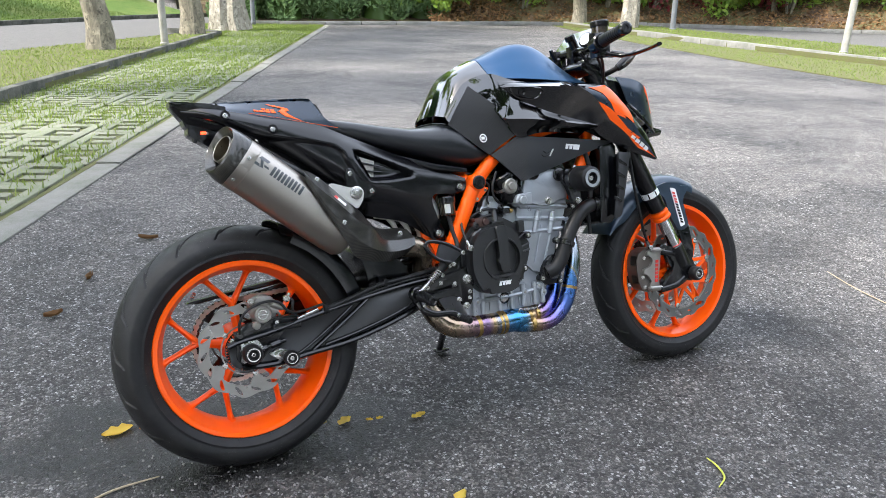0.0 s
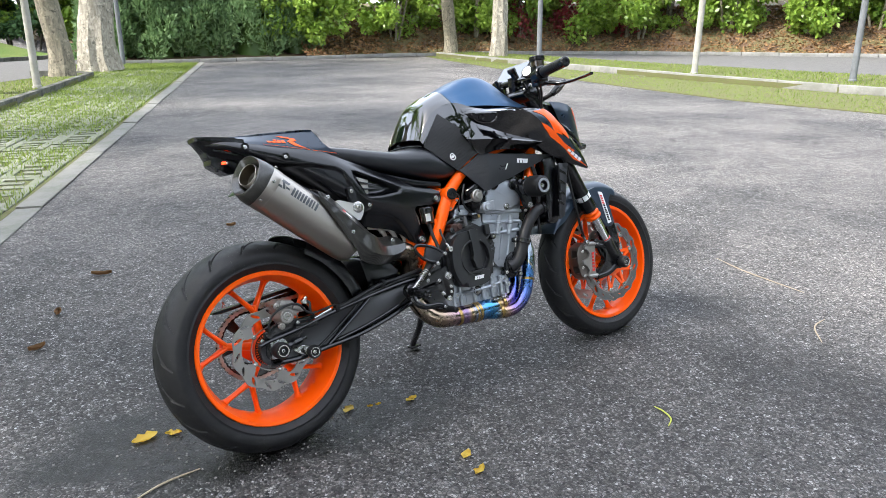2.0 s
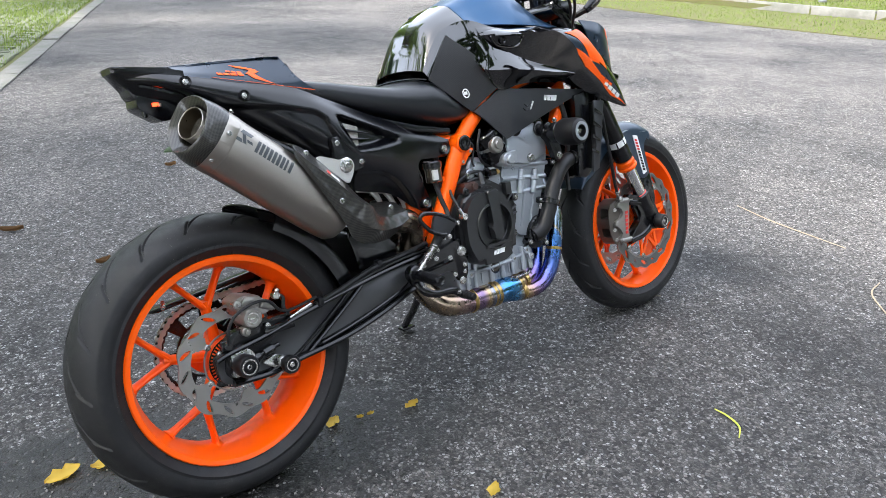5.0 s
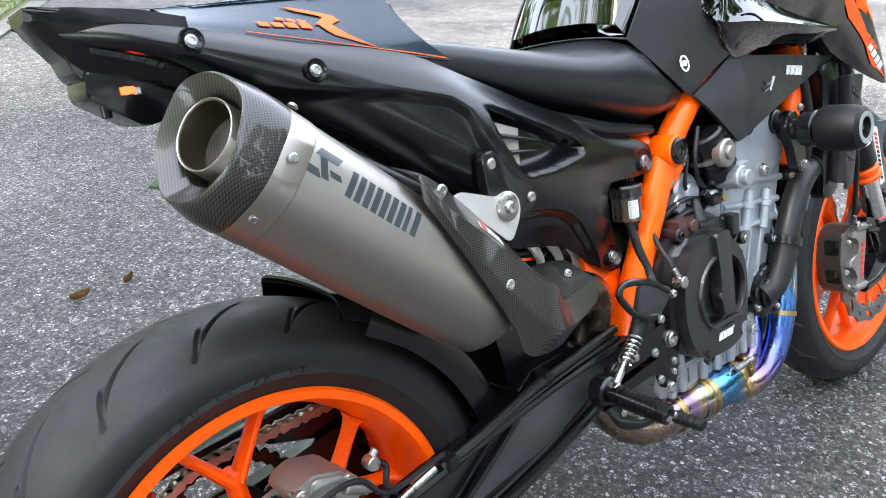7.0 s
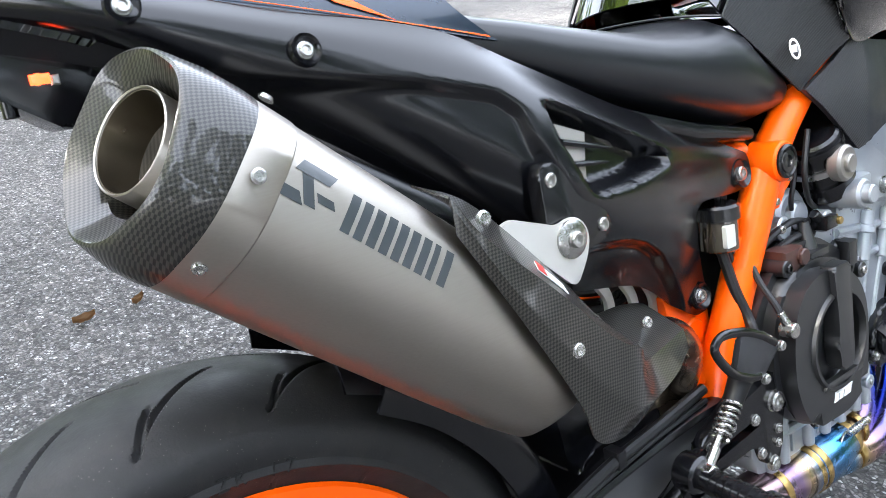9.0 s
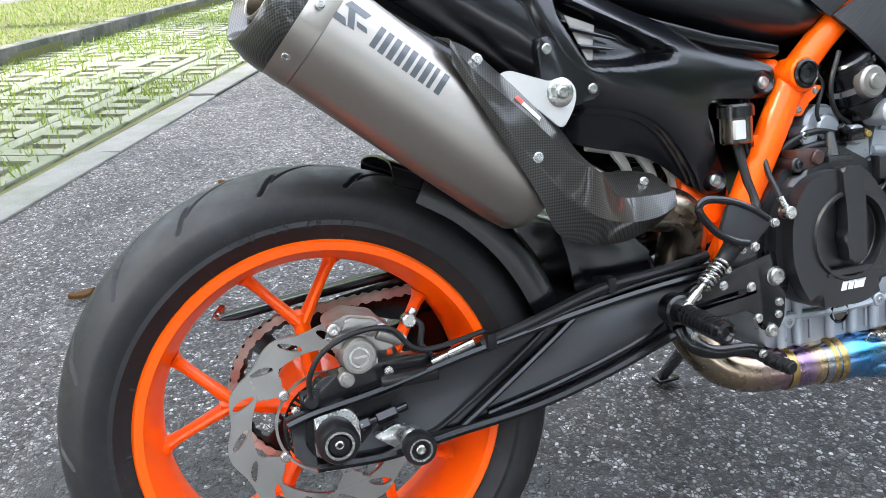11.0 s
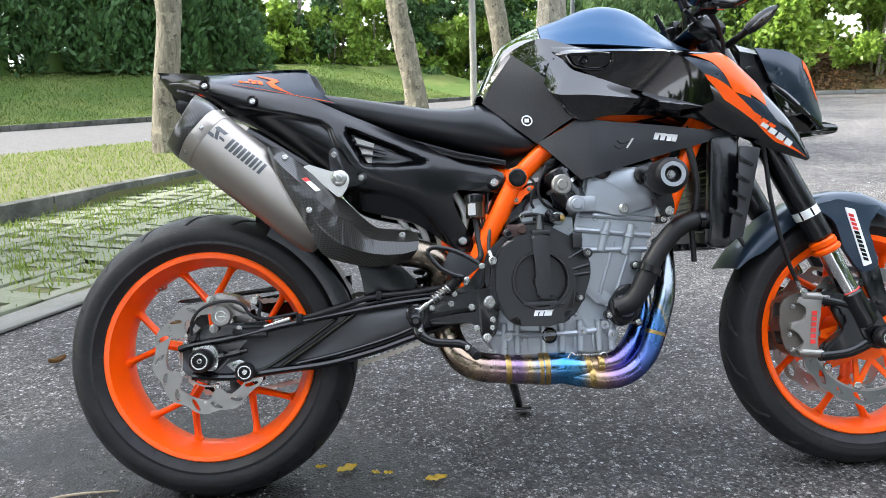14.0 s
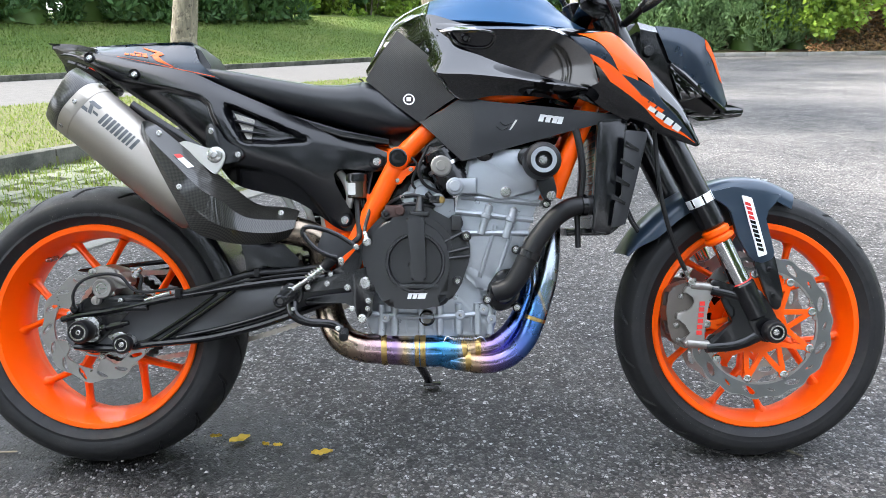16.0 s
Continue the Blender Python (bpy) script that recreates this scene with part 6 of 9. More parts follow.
dm.data.polygons.foreach_set("use_smooth", [True] * len(dm.data.polygons))
dm.data.set_sharp_from_angle(angle=radians(28))
part("recess_lip", lathe([(0.0545, -0.003), (0.0625, -0.001), (0.0605, 0.0045), (0.0565, 0.0045)], (0.7165, -0.1715, 0.455), (0, -1, 0), 64, closed=True), MATTE, cv)
part("central_bar", joined(prism(rounded([(0.698, 0.548), (0.736, 0.548), (0.738, 0.418), (0.708, 0.418), (0.706, 0.440), (0.700, 0.452), (0.706, 0.462), (0.705, 0.49)], 0.006), -0.179, -0.160, 0.006, seg=3)), MATTE, cv)
part("badge", joined(*[prism([(x, 0.380), (x + 0.008, 0.380), (x + 0.0115, 0.392), (x + 0.0035, 0.392)], -0.1732, -0.1722, 0) for x in (0.698, 0.709, 0.7195, 0.7275)], prism([(0.7015, 0.3890), (0.7395, 0.3890), (0.7405, 0.392), (0.7025, 0.392)], -0.1732, -0.1722, 0)), WHITE, cv, "small white badge")
part("window_step", prism(rounded([(0.674, 0.402), (0.766, 0.402), (0.762, 0.4105), (0.680, 0.4105)], 0.003), -0.1755, -0.168, 0.0025), MATTE, cv)
for x, z in ((0.624, 0.402), (0.823, 0.508), (0.803, 0.414), (0.655, 0.556)):
    part("bolt_ear", rod((x, -0.10, z), (x, -0.150, z), 0.0105, seg=16), MATTE, cv)
    bolt(cv, (x, -0.149, z), 0.0068, material=ALLOY if x > 0.7 else BLACK)
for x0, z0, x1, z1 in ((0.776, 0.496, 0.815, 0.516), (0.784, 0.474, 0.827, 0.484), (0.784, 0.462, 0.827, 0.466), (0.780, 0.424, 0.802, 0.414)):
    part("fin", tube([(x0, -0.152, z0), (x1, -0.140, z1)], 0.0034, seg=8, n=2), MATTE, cv)
part("oil_cap", joined(rod((0.800, -0.105, 0.536), (0.800, -0.135, 0.536), 0.0165), box(0.792, -0.150, 0.520, 0.812, -0.130, 0.552, 0.003)), MATTE, cv)
part("clutch_lever", joined(tube([(0.724, -0.135, 0.560), (0.726, -0.13, 0.592)], [0.011, 0.006], n=2), tube([(0.726, -0.128, 0.590), (0.77, -0.12, 0.588)], 0.004, n=2), box(0.705, -0.15, 0.551, 0.745, -0.118, 0.561, 0.003)), MATTE, cv)
part("brown_cap", joined(box(0.652, -0.150, 0.548, 0.690, -0.118, 0.575, 0.004), rod((0.684, -0.155, 0.563), (0.684, -0.128, 0.563), 0.010)), BROWN, cv, "brown plastic sensor cover")

# things behind and above the clutch: starter, sensors, cables
part("starter", joined(rod((0.73, -0.03, 0.60), (0.73, -0.115, 0.60), 0.032), rod((0.73, -0.11, 0.60), (0.73, -0.125, 0.60), 0.018)), CAST, eng)
part("gear_housing", joined(box(0.752, -0.128, 0.545, 0.80, -0.06, 0.59, 0.008), rod((0.765, -0.120, 0.585), (0.765, -0.14, 0.585), 0.014)), CAST, eng)
part("sensor", rod((0.70, -0.095, 0.59), (0.70, -0.122, 0.59), 0.015), CAST, eng)
for k, (z, y) in enumerate(((0.560, -0.118), (0.568, -0.124), (0.577, -0.112), (0.586, -0.12))):
    part("cable", tube([(0.635, y + 0.01, z - 0.03), (0.67, y, z), (0.71, y - 0.004, z + 0.010), (0.755, y, z + 0.004), (0.79, y + 0.02, z + 0.03)], 0.0045, seg=8), HOSE, eng)
part("cable", tube([(0.745, -0.13, 0.70), (0.725, -0.135, 0.655), (0.735, -0.132, 0.62), (0.77, -0.12, 0.60)], 0.0035, seg=8), HOSE, eng)
part("cable", tube([(0.70, -0.12, 0.685), (0.72, -0.125, 0.66), (0.71, -0.125, 0.62), (0.74, -0.11, 0.59)], 0.003, seg=8), HOSE, eng)
for x, z in ((0.688, 0.592), (0.748, 0.560), (0.727, 0.57), (0.782, 0.572)):
    bolt(eng, (x, -0.124, z), 0.006, material=ALLOY)
tb = part("throttle_body", rod((0.762, -0.12, 0.690), (0.800, -0.12, 0.615), 0.034, bev=0.1, seg=28), BLACK, eng, "black throttle body with clamp rings")
for f in (0.15, 0.45, 0.75):
    c = Vector((0.762, -0.12, 0.690)).lerp(Vector((0.800, -0.12, 0.615)), f)
    part("clamp_ring", lathe([(0.0345, -0.004), (0.0375, -0.004), (0.0375, 0.004), (0.0345, 0.004)], c, (0.038, 0, -0.075), 28, closed=True), BLACK if f != 0.45 else STEEL, tb)
part("throttle_pulley", joined(rod((0.772, -0.145, 0.655), (0.772, -0.163, 0.655), 0.022), rod((0.772, -0.16, 0.655), (0.772, -0.168, 0.655), 0.011)), CALIPER, tb)
part("plug_connector", joined(box(0.745, -0.15, 0.578, 0.768, -0.125, 0.594, 0.003), rod((0.74, -0.135, 0.60), (0.755, -0.138, 0.585), 0.006)), BLACK, eng)
part("airbox", prism(rounded([(0.71, 0.70), (0.78, 0.77), (1.04, 0.80), (1.07, 0.74), (0.99, 0.73), (0.84, 0.735), (0.77, 0.70)], 0.02), -0.10, 0.10, 0.012), PLASTIC, bike, "black plastic airbox under the tank")
part("inner_cover", prism(rounded([(0.60, 0.42), (0.62, 0.56), (0.66, 0.66), (0.80, 0.68), (0.79, 0.50), (0.70, 0.44)], 0.02), -0.085, 0.09, 0.008), PLASTIC, bike)

# coolant hose, pump, radiator
ho = part("coolant_hose", tube([(1.120, -0.110, 0.566), (1.085, -0.130, 0.570), (1.045, -0.140, 0.566), (1.010, -0.143, 0.545), (0.975, -0.146, 0.505), (0.953, -0.148, 0.470)], 0.0205, seg=20), HOSE, bike, "thick black coolant hose")
part("elbow", tube([(0.957, -0.148, 0.478), (0.940, -0.148, 0.440), (0.915, -0.145, 0.402), (0.885, -0.135, 0.388)], [0.0225, 0.0215, 0.0215, 0.023], seg=20), HOSE, ho, "black pump elbow")
part("clamp", lathe([(0.0207, -0.006), (0.0232, -0.006), (0.0232, 0.006), (0.0207, 0.006)], (1.068, -0.136, 0.5695), (1, 0.25, 0.05), 28, closed=True), BLACK, ho)
part("clamp", lathe([(0.0237, -0.007), (0.0262, -0.007), (0.0262, 0.007), (0.0237, 0.007)], (0.953, -0.148, 0.468), (0.4, 0, 0.9), 28, closed=True), BLACK, ho)
wp = part("water_pump", joined(prism(rounded([(0.868, 0.36), (0.865, 0.40), (0.89, 0.435), (0.925, 0.44), (0.94, 0.40), (0.925, 0.36), (0.89, 0.345)], 0.012), -0.140, -0.10, 0.006), rod((0.90, -0.13, 0.39), (0.90, -0.15, 0.39), 0.026)), PLASTIC, bike, "black water pump housing")
for x, z in ((0.866, 0.373), (0.928, 0.356), (0.927, 0.478), (0.939, 0.442), (0.992, 0.574)):
    part("ear", rod((x, -0.10, z), (x, -0.141, z), 0.0095, seg=14), BLACK, wp)
    bolt(wp, (x, -0.141, z), 0.0068, material=ALLOY)
rad = part("radiator", prism([(1.105, 0.735), (1.150, 0.738), (1.135, 0.525), (1.090, 0.515)], -0.125, 0.125, 0.004), BLACK, bike, "black radiator with side guard")
for k in range(26):
    z = 0.535 + k * 0.0075
    part("fin", box(1.086 + 0.00009 * k * 7.5, -0.118, z, 1.1050, 0.118, z + 0.0022, 0), PLASTIC, rad) if k % 2 else None
part("end_tank", prism(rounded([(1.100, 0.745), (1.160, 0.748), (1.150, 0.53), (1.120, 0.505), (1.085, 0.512)], 0.008), -0.150, -0.125, 0.006), PLASTIC, rad)
gd = part("side_guard", prism(rounded([(1.150, 0.722), (1.196, 0.716), (1.190, 0.700), (1.146, 0.528), (1.120, 0.520), (1.128, 0.575), (1.141, 0.585)], 0.004), -0.176, -0.170, 0.002), GREY_PANEL, rad, "matte black radiator side guard with louvres")
part("guard_front", prism([(1.186, 0.715), (1.198, 0.716), (1.150, 0.528), (1.140, 0.528)], -0.173, -0.10, 0.002), GREY_PANEL, rad)
for k in range(4):
    x, z = 1.158 - k * 0.0095, 0.690 - k * 0.036
    part("louvre", joined(prism([(x - 0.008, z + 0.011), (x + 0.020, z - 0.008), (x + 0.018, z - 0.014), (x - 0.010, z + 0.000)], -0.1785, -0.1758, 0.0008)), BLACK, rad)
part("filler_cap", joined(rod((1.155, -0.115, 0.742), (1.158, -0.115, 0.772), 0.020), rod((1.158, -0.115, 0.770), (1.159, -0.115, 0.784), 0.022, seg=12)), BLACK, rad)
part("cooling_fan_edge", box(1.04, -0.10, 0.505, 1.12, 0.10, 0.520, 0.004), PLASTIC, rad)
part("drain_tube", rod((1.058, -0.125, 0.548), (1.060, -0.125, 0.480), 0.006), HOSE, rad)
part("breather_hose", tube([(1.040, -0.130, 0.762), (1.058, -0.138, 0.715), (1.068, -0.138, 0.64), (1.060, -0.130, 0.56)], 0.0075, seg=10), HOSE, bike, "thin black breather hose")

# crash protector
cp = part("crash_protector", lathe([(0.020, 0.0), (0.034, 0.004), (0.0365, 0.012), (0.0365, 0.050), (0.033, 0.066), (0.026, 0.071), (0.0165, 0.0705), (0.0150, 0.058), (0.0, 0.058)], (0.972, -0.203, 0.656), (0, -1, 0), 44), RUBBER, bike, "black round crash protector on a bracket")
part("stem", joined(rod((0.972, -0.12, 0.656), (0.972, -0.205, 0.656), 0.017), lathe([(0.016, 0), (0.028, 0.01), (0.030, 0.03), (0.026, 0.035)], (0.972, -0.168, 0.656), (0, -1, 0), 28)), BLACK, cp)
part("ring", lathe([(0.0170, 0.0), (0.0250, 0.0004), (0.0250, 0.0016), (0.0170, 0.0012)], (0.972, -0.2735, 0.656), (0, -1, 0), 40, closed=True), CAST, cp)
bolt(cp, (0.972, -0.262, 0.656), 0.0095, material=ALLOY)
part("bracket", prism(rounded([(0.945, 0.662), (0.965, 0.690), (0.992, 0.680), (1.012, 0.600), (1.008, 0.580), (0.990, 0.576), (0.980, 0.590), (0.968, 0.630)], 0.012), -0.160, -0.143, 0.004), BLACK, cp, "black mounting bracket")
bolt(cp, (1.000, -0.160, 0.590), 0.0105, material=ALLOY)
bolt(cp, (0.998, -0.158, 0.688), 0.0075, material=ALLOY)

# ---- exhaust ----
ex = part("header_pipe", tube([(0.955, -0.020, 0.480), (0.962, -0.040, 0.430), (0.960, -0.062, 0.380), (0.942, -0.078, 0.332), (0.912, -0.094, 0.292), (0.875, -0.106, 0.268), (0.820, -0.115, 0.262)], 0.0225, seg=24), HEAT, bike, "heat-tinted titanium header pipe")
part("second_pipe", tube([(1.008, -0.070, 0.530), (1.003, -0.098, 0.470), (0.994, -0.118, 0.415), (0.980, -0.125, 0.368), (0.964, -0.127, 0.322), (0.944, -0.127, 0.281), (0.908, -0.126, 0.248), (0.86, -0.124, 0.236), (0.79, -0.120, 0.245), (0.75, -0.116, 0.256)], 0.0225, seg=24), HEAT, ex)
part("collector", tube([(0.815, -0.116, 0.262), (0.76, -0.116, 0.262), (0.70, -0.114, 0.262)], [0.027, 0.034, 0.033], seg=28), HEAT, ex)
part("link_pipe", tube([(0.715, -0.114, 0.262), (0.65, -0.112, 0.265), (0.585, -0.108, 0.272), (0.545, -0.095, 0.295), (0.520, -0.075, 0.345), (0.510, -0.070, 0.42), (0.512, -0.092, 0.478), (0.496, -0.104, 0.507), (0.460, -0.112, 0.522), (0.40, -0.115, 0.530)], [0.0325, 0.032, 0.0315, 0.031, 0.031, 0.031, 0.031, 0.031, 0.031, 0.031], seg=26), HEAT, ex, "straw and violet tinted link pipe")
for x, r, y, z in ((0.645, 0.0335, -0.112, 0.265), (0.716, 0.0345, -0.114, 0.262), (0.728, 0.0350, -0.115, 0.262), (0.815, 0.0275, -0.116, 0.2635), (0.845, 0.0250, -0.113, 0.2665), (0.824, 0.0245, -0.122, 0.242)):
    part("weld_band", lathe([(r - 0.003, -0.006), (r - 0.0008, -0.006), (r + 0.0006, 0), (r - 0.0008, 0.006), (r - 0.003, 0.006)], (x, y, z), (1, 0.02, 0.02), 32, closed=True), BRASS, ex, "straw-coloured weld band")
for z, y in ((0.395, -0.118), (0.330, -0.1285)):
    part("weld_band", lathe([(0.0205, -0.004), (0.0232, -0.004), (0.0232, 0.004), (0.0205, 0.004)], (0.967 + (z - 0.330) * 0.34, y, z), (0.32, 0.05, 0.94), 28, closed=True), BRASS, ex)
part("spring", joined(tube([(0.790 + 0.0009 * i, -0.140 + 0.0045 * math.cos(i * 1.1), 0.290 + 0.0045 * math.sin(i * 1.1)) for i in range(56)], 0.0013, seg=6, n=2), tube([(0.790, -0.140, 0.290), (0.780, -0.140, 0.296), (0.772, -0.138, 0.284)], 0.0016, seg=6), tube([(0.84, -0.140, 0.290), (0.852, -0.138, 0.294), (0.862, -0.134, 0.282)], 0.0016, seg=6)), STEEL, ex, "steel retaining spring")

# silencer: the axis runs back and up at forty degrees; a six-sided rounded section
MAX = Vector((-0.766, 0, 0.643))
MUP = Vector((0.643, 0, 0.766))
M0 = Vector((0.257, -0.152, 0.589))


def silencer_ring(s, scale=1.0, skew=0.0, slew=0.0, dv=0.0, dy=0.0):
    """A ring of the section, s metres up the axis."""
    corners = [(0.066, 0.008), (0.050, -0.050), (-0.022, -0.062), (-0.066, -0.022), (-0.068, 0.018), (-0.020, 0.060), (0.050, 0.050)]
    k = len(corners)
    pts = rounded([(a * scale, b * scale) for a, b in corners], 0.040 * scale, 9)
    return [M0 + MAX * (s + skew * v + slew * y) + MUP * (v + dv) + Vector((0, y + dy, 0)) for v, y in pts]


LS = 0.318

mf = part("silencer", loft([silencer_ring(-0.025, 0.80), silencer_ring(-0.012, 0.93), silencer_ring(0.02, 0.97), silencer_ring(0.10, 0.99), silencer_ring(LS - 0.03, 1.0)]), TITAN, bike, "brushed titanium silencer with carbon end cap", )
part("band", loft([silencer_ring(LS - 0.034, 1.004), silencer_ring(LS - 0.033, 1.016), silencer_ring(LS - 0.002, 1.016), silencer_ring(LS - 0.001, 1.004)], caps=False), TITAN, mf)
cap_out = [silencer_ring(LS - 0.006, 1.022), silencer_ring(LS + 0.002, 1.028, 0.02, 0.03), silencer_ring(LS + 0.020, 1.010, 0.08, 0.15), silencer_ring(LS + 0.040, 0.940, 0.15, 0.28), silencer_ring(LS + 0.0445, 0.915, 0.15, 0.30), silencer_ring(LS + 0.0455, 0.885, 0.15, 0.30)]
cap_in = [silencer_ring(LS + 0.0440, 0.850, 0.15, 0.30), silencer_ring(LS + 0.036, 0.70, 0.15, 0.30), silencer_ring(LS + 0.030, 0.62, 0.15, 0.30, 0.003), silencer_ring(LS + 0.012, 0.585, 0.15, 0.30, 0.004)]
part("end_cap", loft(cap_out + cap_in), CARBON, mf, "glossy carbon fibre end cap")
oc = M0 + MAX * (LS + 0.006) + MUP * 0.010 + Vector((0, -0.002, 0))


def outlet_ring(s, r):
    return [M0 + MAX * (s + (0.15 * math.sin(t) + 0.30 * math.cos(t)) * r) + MUP * (0.004 + r * math.sin(t)) + Vector((0, r * math.cos(t), 0)) for t in (2 * math.pi * k / 56 for k in range(56))]


part("outlet", loft([outlet_ring(LS + 0.004, 0.0335), outlet_ring(LS + 0.0395, 0.0335), outlet_ring(LS + 0.0403, 0.0328), outlet_ring(LS + 0.0395, 0.0320), outlet_ring(LS - 0.03, 0.0320)], caps=False), TITAN, mf, "round titanium outlet pipe")
part("bore", loft([outlet_ring(LS + 0.0385, 0.03185), outlet_ring(LS + 0.0385, 0.0312), outlet_ring(LS - 0.028, 0.0312), outlet_ring(LS - 0.029, 0.002)], caps=False), SOOT, mf, "sooty brown bore of the outlet")
bolt(mf, M0 + MAX * (LS - 0.017) + MUP * 0.012 + Vector((0, -0.0605, 0)), 0.0052, (0, -1, 0.1), ALLOY, 0.5)
bolt(mf, M0 + MAX * (LS - 0.017) + MUP * -0.047 + Vector((0, -0.0405, 0)), 0.0052, -MUP * 0.6 + Vector((0, -0.8, 0)), ALLOY, 0.5)
bolt(mf, M0 + MAX * (LS - 0.017) + MUP * 0.0655 + Vector((0, -0.012, 0)), 0.0055, MUP, ALLOY, 0.5)
# maker's mark as plain bars
def on_side(s, v, y=-0.2135):
    return M0 + MAX * s + MUP * v + Vector((0, y + 0.152, 0))


def side_y(s, v):
    """How far out the silencer's near side lies at the height v of its section."""
    scale = 0.99 + 0.01 * min(max((s - 0.10) / 0.19, 0.0), 1.0)
    near = sorted(((p - M0).dot(MUP), p.y) for p in silencer_ring(0.0, scale) if p.y < M0.y - 0.02)
    return float(np.interp(v, [a for a, _ in near], [b for _, b in near]))


def side_bar(s0, s1, v0, v1, slant=0.0):
    """A thin printed bar that follows the silencer's rounded outer side."""
    bm = bmesh.new()
    k = 5
    front = [[bm.verts.new(on_side(s0 + (s1 - s0) * i - slant * j / k, v0 + (v1 - v0) * j / k, side_y(s0 + (s1 - s0) * i, v0 + (v1 - v0) * j / k) - 0.0005)) for i in (0, 1)] for j in range(k + 1)]
    back = [[bm.verts.new(q.co + Vector((0, 0.002, 0))) for q in row] for row in front]
    for j in range(k):
        bm.faces.new((front[j][0], front[j][1], front[j + 1][1], front[j + 1][0]))
        for i in (0, 1):
            bm.faces.new((front[j][i], front[j + 1][i], back[j + 1][i], back[j][i]))
    for j in (0, k):
        bm.faces.new((front[j][0], front[j][1], back[j][1], back[j][0]))
    return bm


for k in range(9):
    s = 0.240 - k * 0.0102
    part("maker_mark", side_bar(s, s - (0.0048 if k == 7 else 0.0068), 0.008, 0.033, 0.0012), PRINT, mf, "dark printed bar of a maker's mark")
for q in (side_bar(0.281, 0.256, 0.0285, 0.036, 0.004), side_bar(0.268, 0.260, 0.0115, 0.0282, -0.008), side_bar(0.284, 0.2685, 0.010, 0.017, -0.005), side_bar(0.2595, 0.247, 0.0165, 0.0215, -0.003)):
    part("maker_emblem", q, PRINT, mf)

# carbon heat shield over the silencer's throat
hs = Creased([
    [(0.163, -0.165, 0.758), (0.197, -0.180, 0.739), (0.259, -0.170, 0.685), (0.312, -0.152, 0.639), (0.342, -0.130, 0.608), (0.378, -0.105, 0.581), (0.431, -0.100, 0.575), (0.464, -0.100, 0.567)],
    [(0.167, -0.203, 0.750), (0.185, -0.214, 0.717), (0.235, -0.222, 0.666), (0.289, -0.223, 0.611), (0.325, -0.216, 0.589), (0.365, -0.182, 0.555), (0.422, -0.160, 0.547), (0.465, -0.148, 0.547)],
    [(0.166, -0.206, 0.743), (0.197, -0.2185, 0.680), (0.2425, -0.224, 0.613), (0.288, -0.222, 0.560), (0.325, -0.214, 0.537), (0.374, -0.190, 0.523), (0.4255, -0.170, 0.521), (0.462, -0.155, 0.529)],
    [(0.166, -0.206, 0.724), (0.209, -0.217, 0.642), (0.248, -0.219, 0.569), (0.269, -0.210, 0.527), (0.308, -0.197, 0.508), (0.363, -0.174, 0.497), (0.409, -0.155, 0.4995), (0.445, -0.140, 0.508)]])
sh = part("heat_shield", hs.mesh(56, 30, 0.0018), CARBON, bike, "creased carbon fibre heat shield", 24)
for x, y, z in ((0.198, -0.196, 0.727), (0.247, -0.2235, 0.616), (0.430, -0.133, 0.562)):
    bolt(sh, (x, y, z), 0.0068, (0, -1, 0.15), ALLOY, 0.5)
decal(hs, ((0.265, 0.16), (0.335, 0.16), (0.330, 0.245), (0.260, 0.245)), WHITE, sh, "tag", 0.0012, (0, -0.5, 0.8), label="small white and red tag")
decal(hs, ((0.265, 0.16), (0.284, 0.16), (0.279, 0.245), (0.260, 0.245)), RED, sh, "tag_mark", 0.0018, (0, -0.5, 0.8))
br = part("silencer_bracket", prism(rounded([(0.228, 0.709), (0.243, 0.714), (0.292, 0.697), (0.312, 0.702), (0.327, 0.686), (0.321, 0.664), (0.306, 0.643), (0.298, 0.646)], [0.003, 0.006, 0.006, 0.018, 0.018, 0.012, 0.004, 0.003]), -0.172, -0.167, 0.0012), PALE_ALLOY, bike, "pale silencer hanger plate")
part("washer", lathe([(0.0165, 0), (0.0165, 0.004), (0.0125, 0.006), (0, 0.006)], (0.304, -0.170, 0.683), (0, -1, 0), 28), ALLOY, br)
bolt(br, (0.304, -0.176, 0.683), 0.0085, material=ALLOY)
part("hanger", prism(rounded([(0.283, 0.742), (0.294, 0.751), (0.309, 0.741), (0.326, 0.712), (0.348, 0.701), (0.363, 0.690), (0.360, 0.673), (0.338, 0.668), (0.308, 0.664), (0.286, 0.690)], 0.010), -0.165, -0.150, 0.004), BLACK, br, "black cast hanger")
bolt(br, (0.295, -0.163, 0.734), 0.0075, material=ALLOY)
bolt(br, (0.350, -0.163, 0.684), 0.0075, material=ALLOY)

# ---- foot controls ----
rs = part("footrest_bracket", prism(rounded([(0.640, 0.425), (0.620, 0.448), (0.590, 0.440), (0.480, 0.418), (0.470, 0.405), (0.480, 0.393), (0.520, 0.398), (0.580, 0.408), (0.585, 0.390), (0.50, 0.385), (0.478, 0.380), (0.482, 0.366), (0.56, 0.372), (0.590, 0.362), (0.588, 0.340), (0.605, 0.332), (0.622, 0.345), (0.625, 0.380)], 0.008, 3), -0.150, -0.136, 0.003), BLACK, bike, "black machined footrest bracket")
part("upper_plate", prism(rounded([(0.498, 0.415), (0.560, 0.450), (0.605, 0.500), (0.600, 0.445), (0.575, 0.425)], 0.008), -0.142, -0.132, 0.002), BLACK, rs)
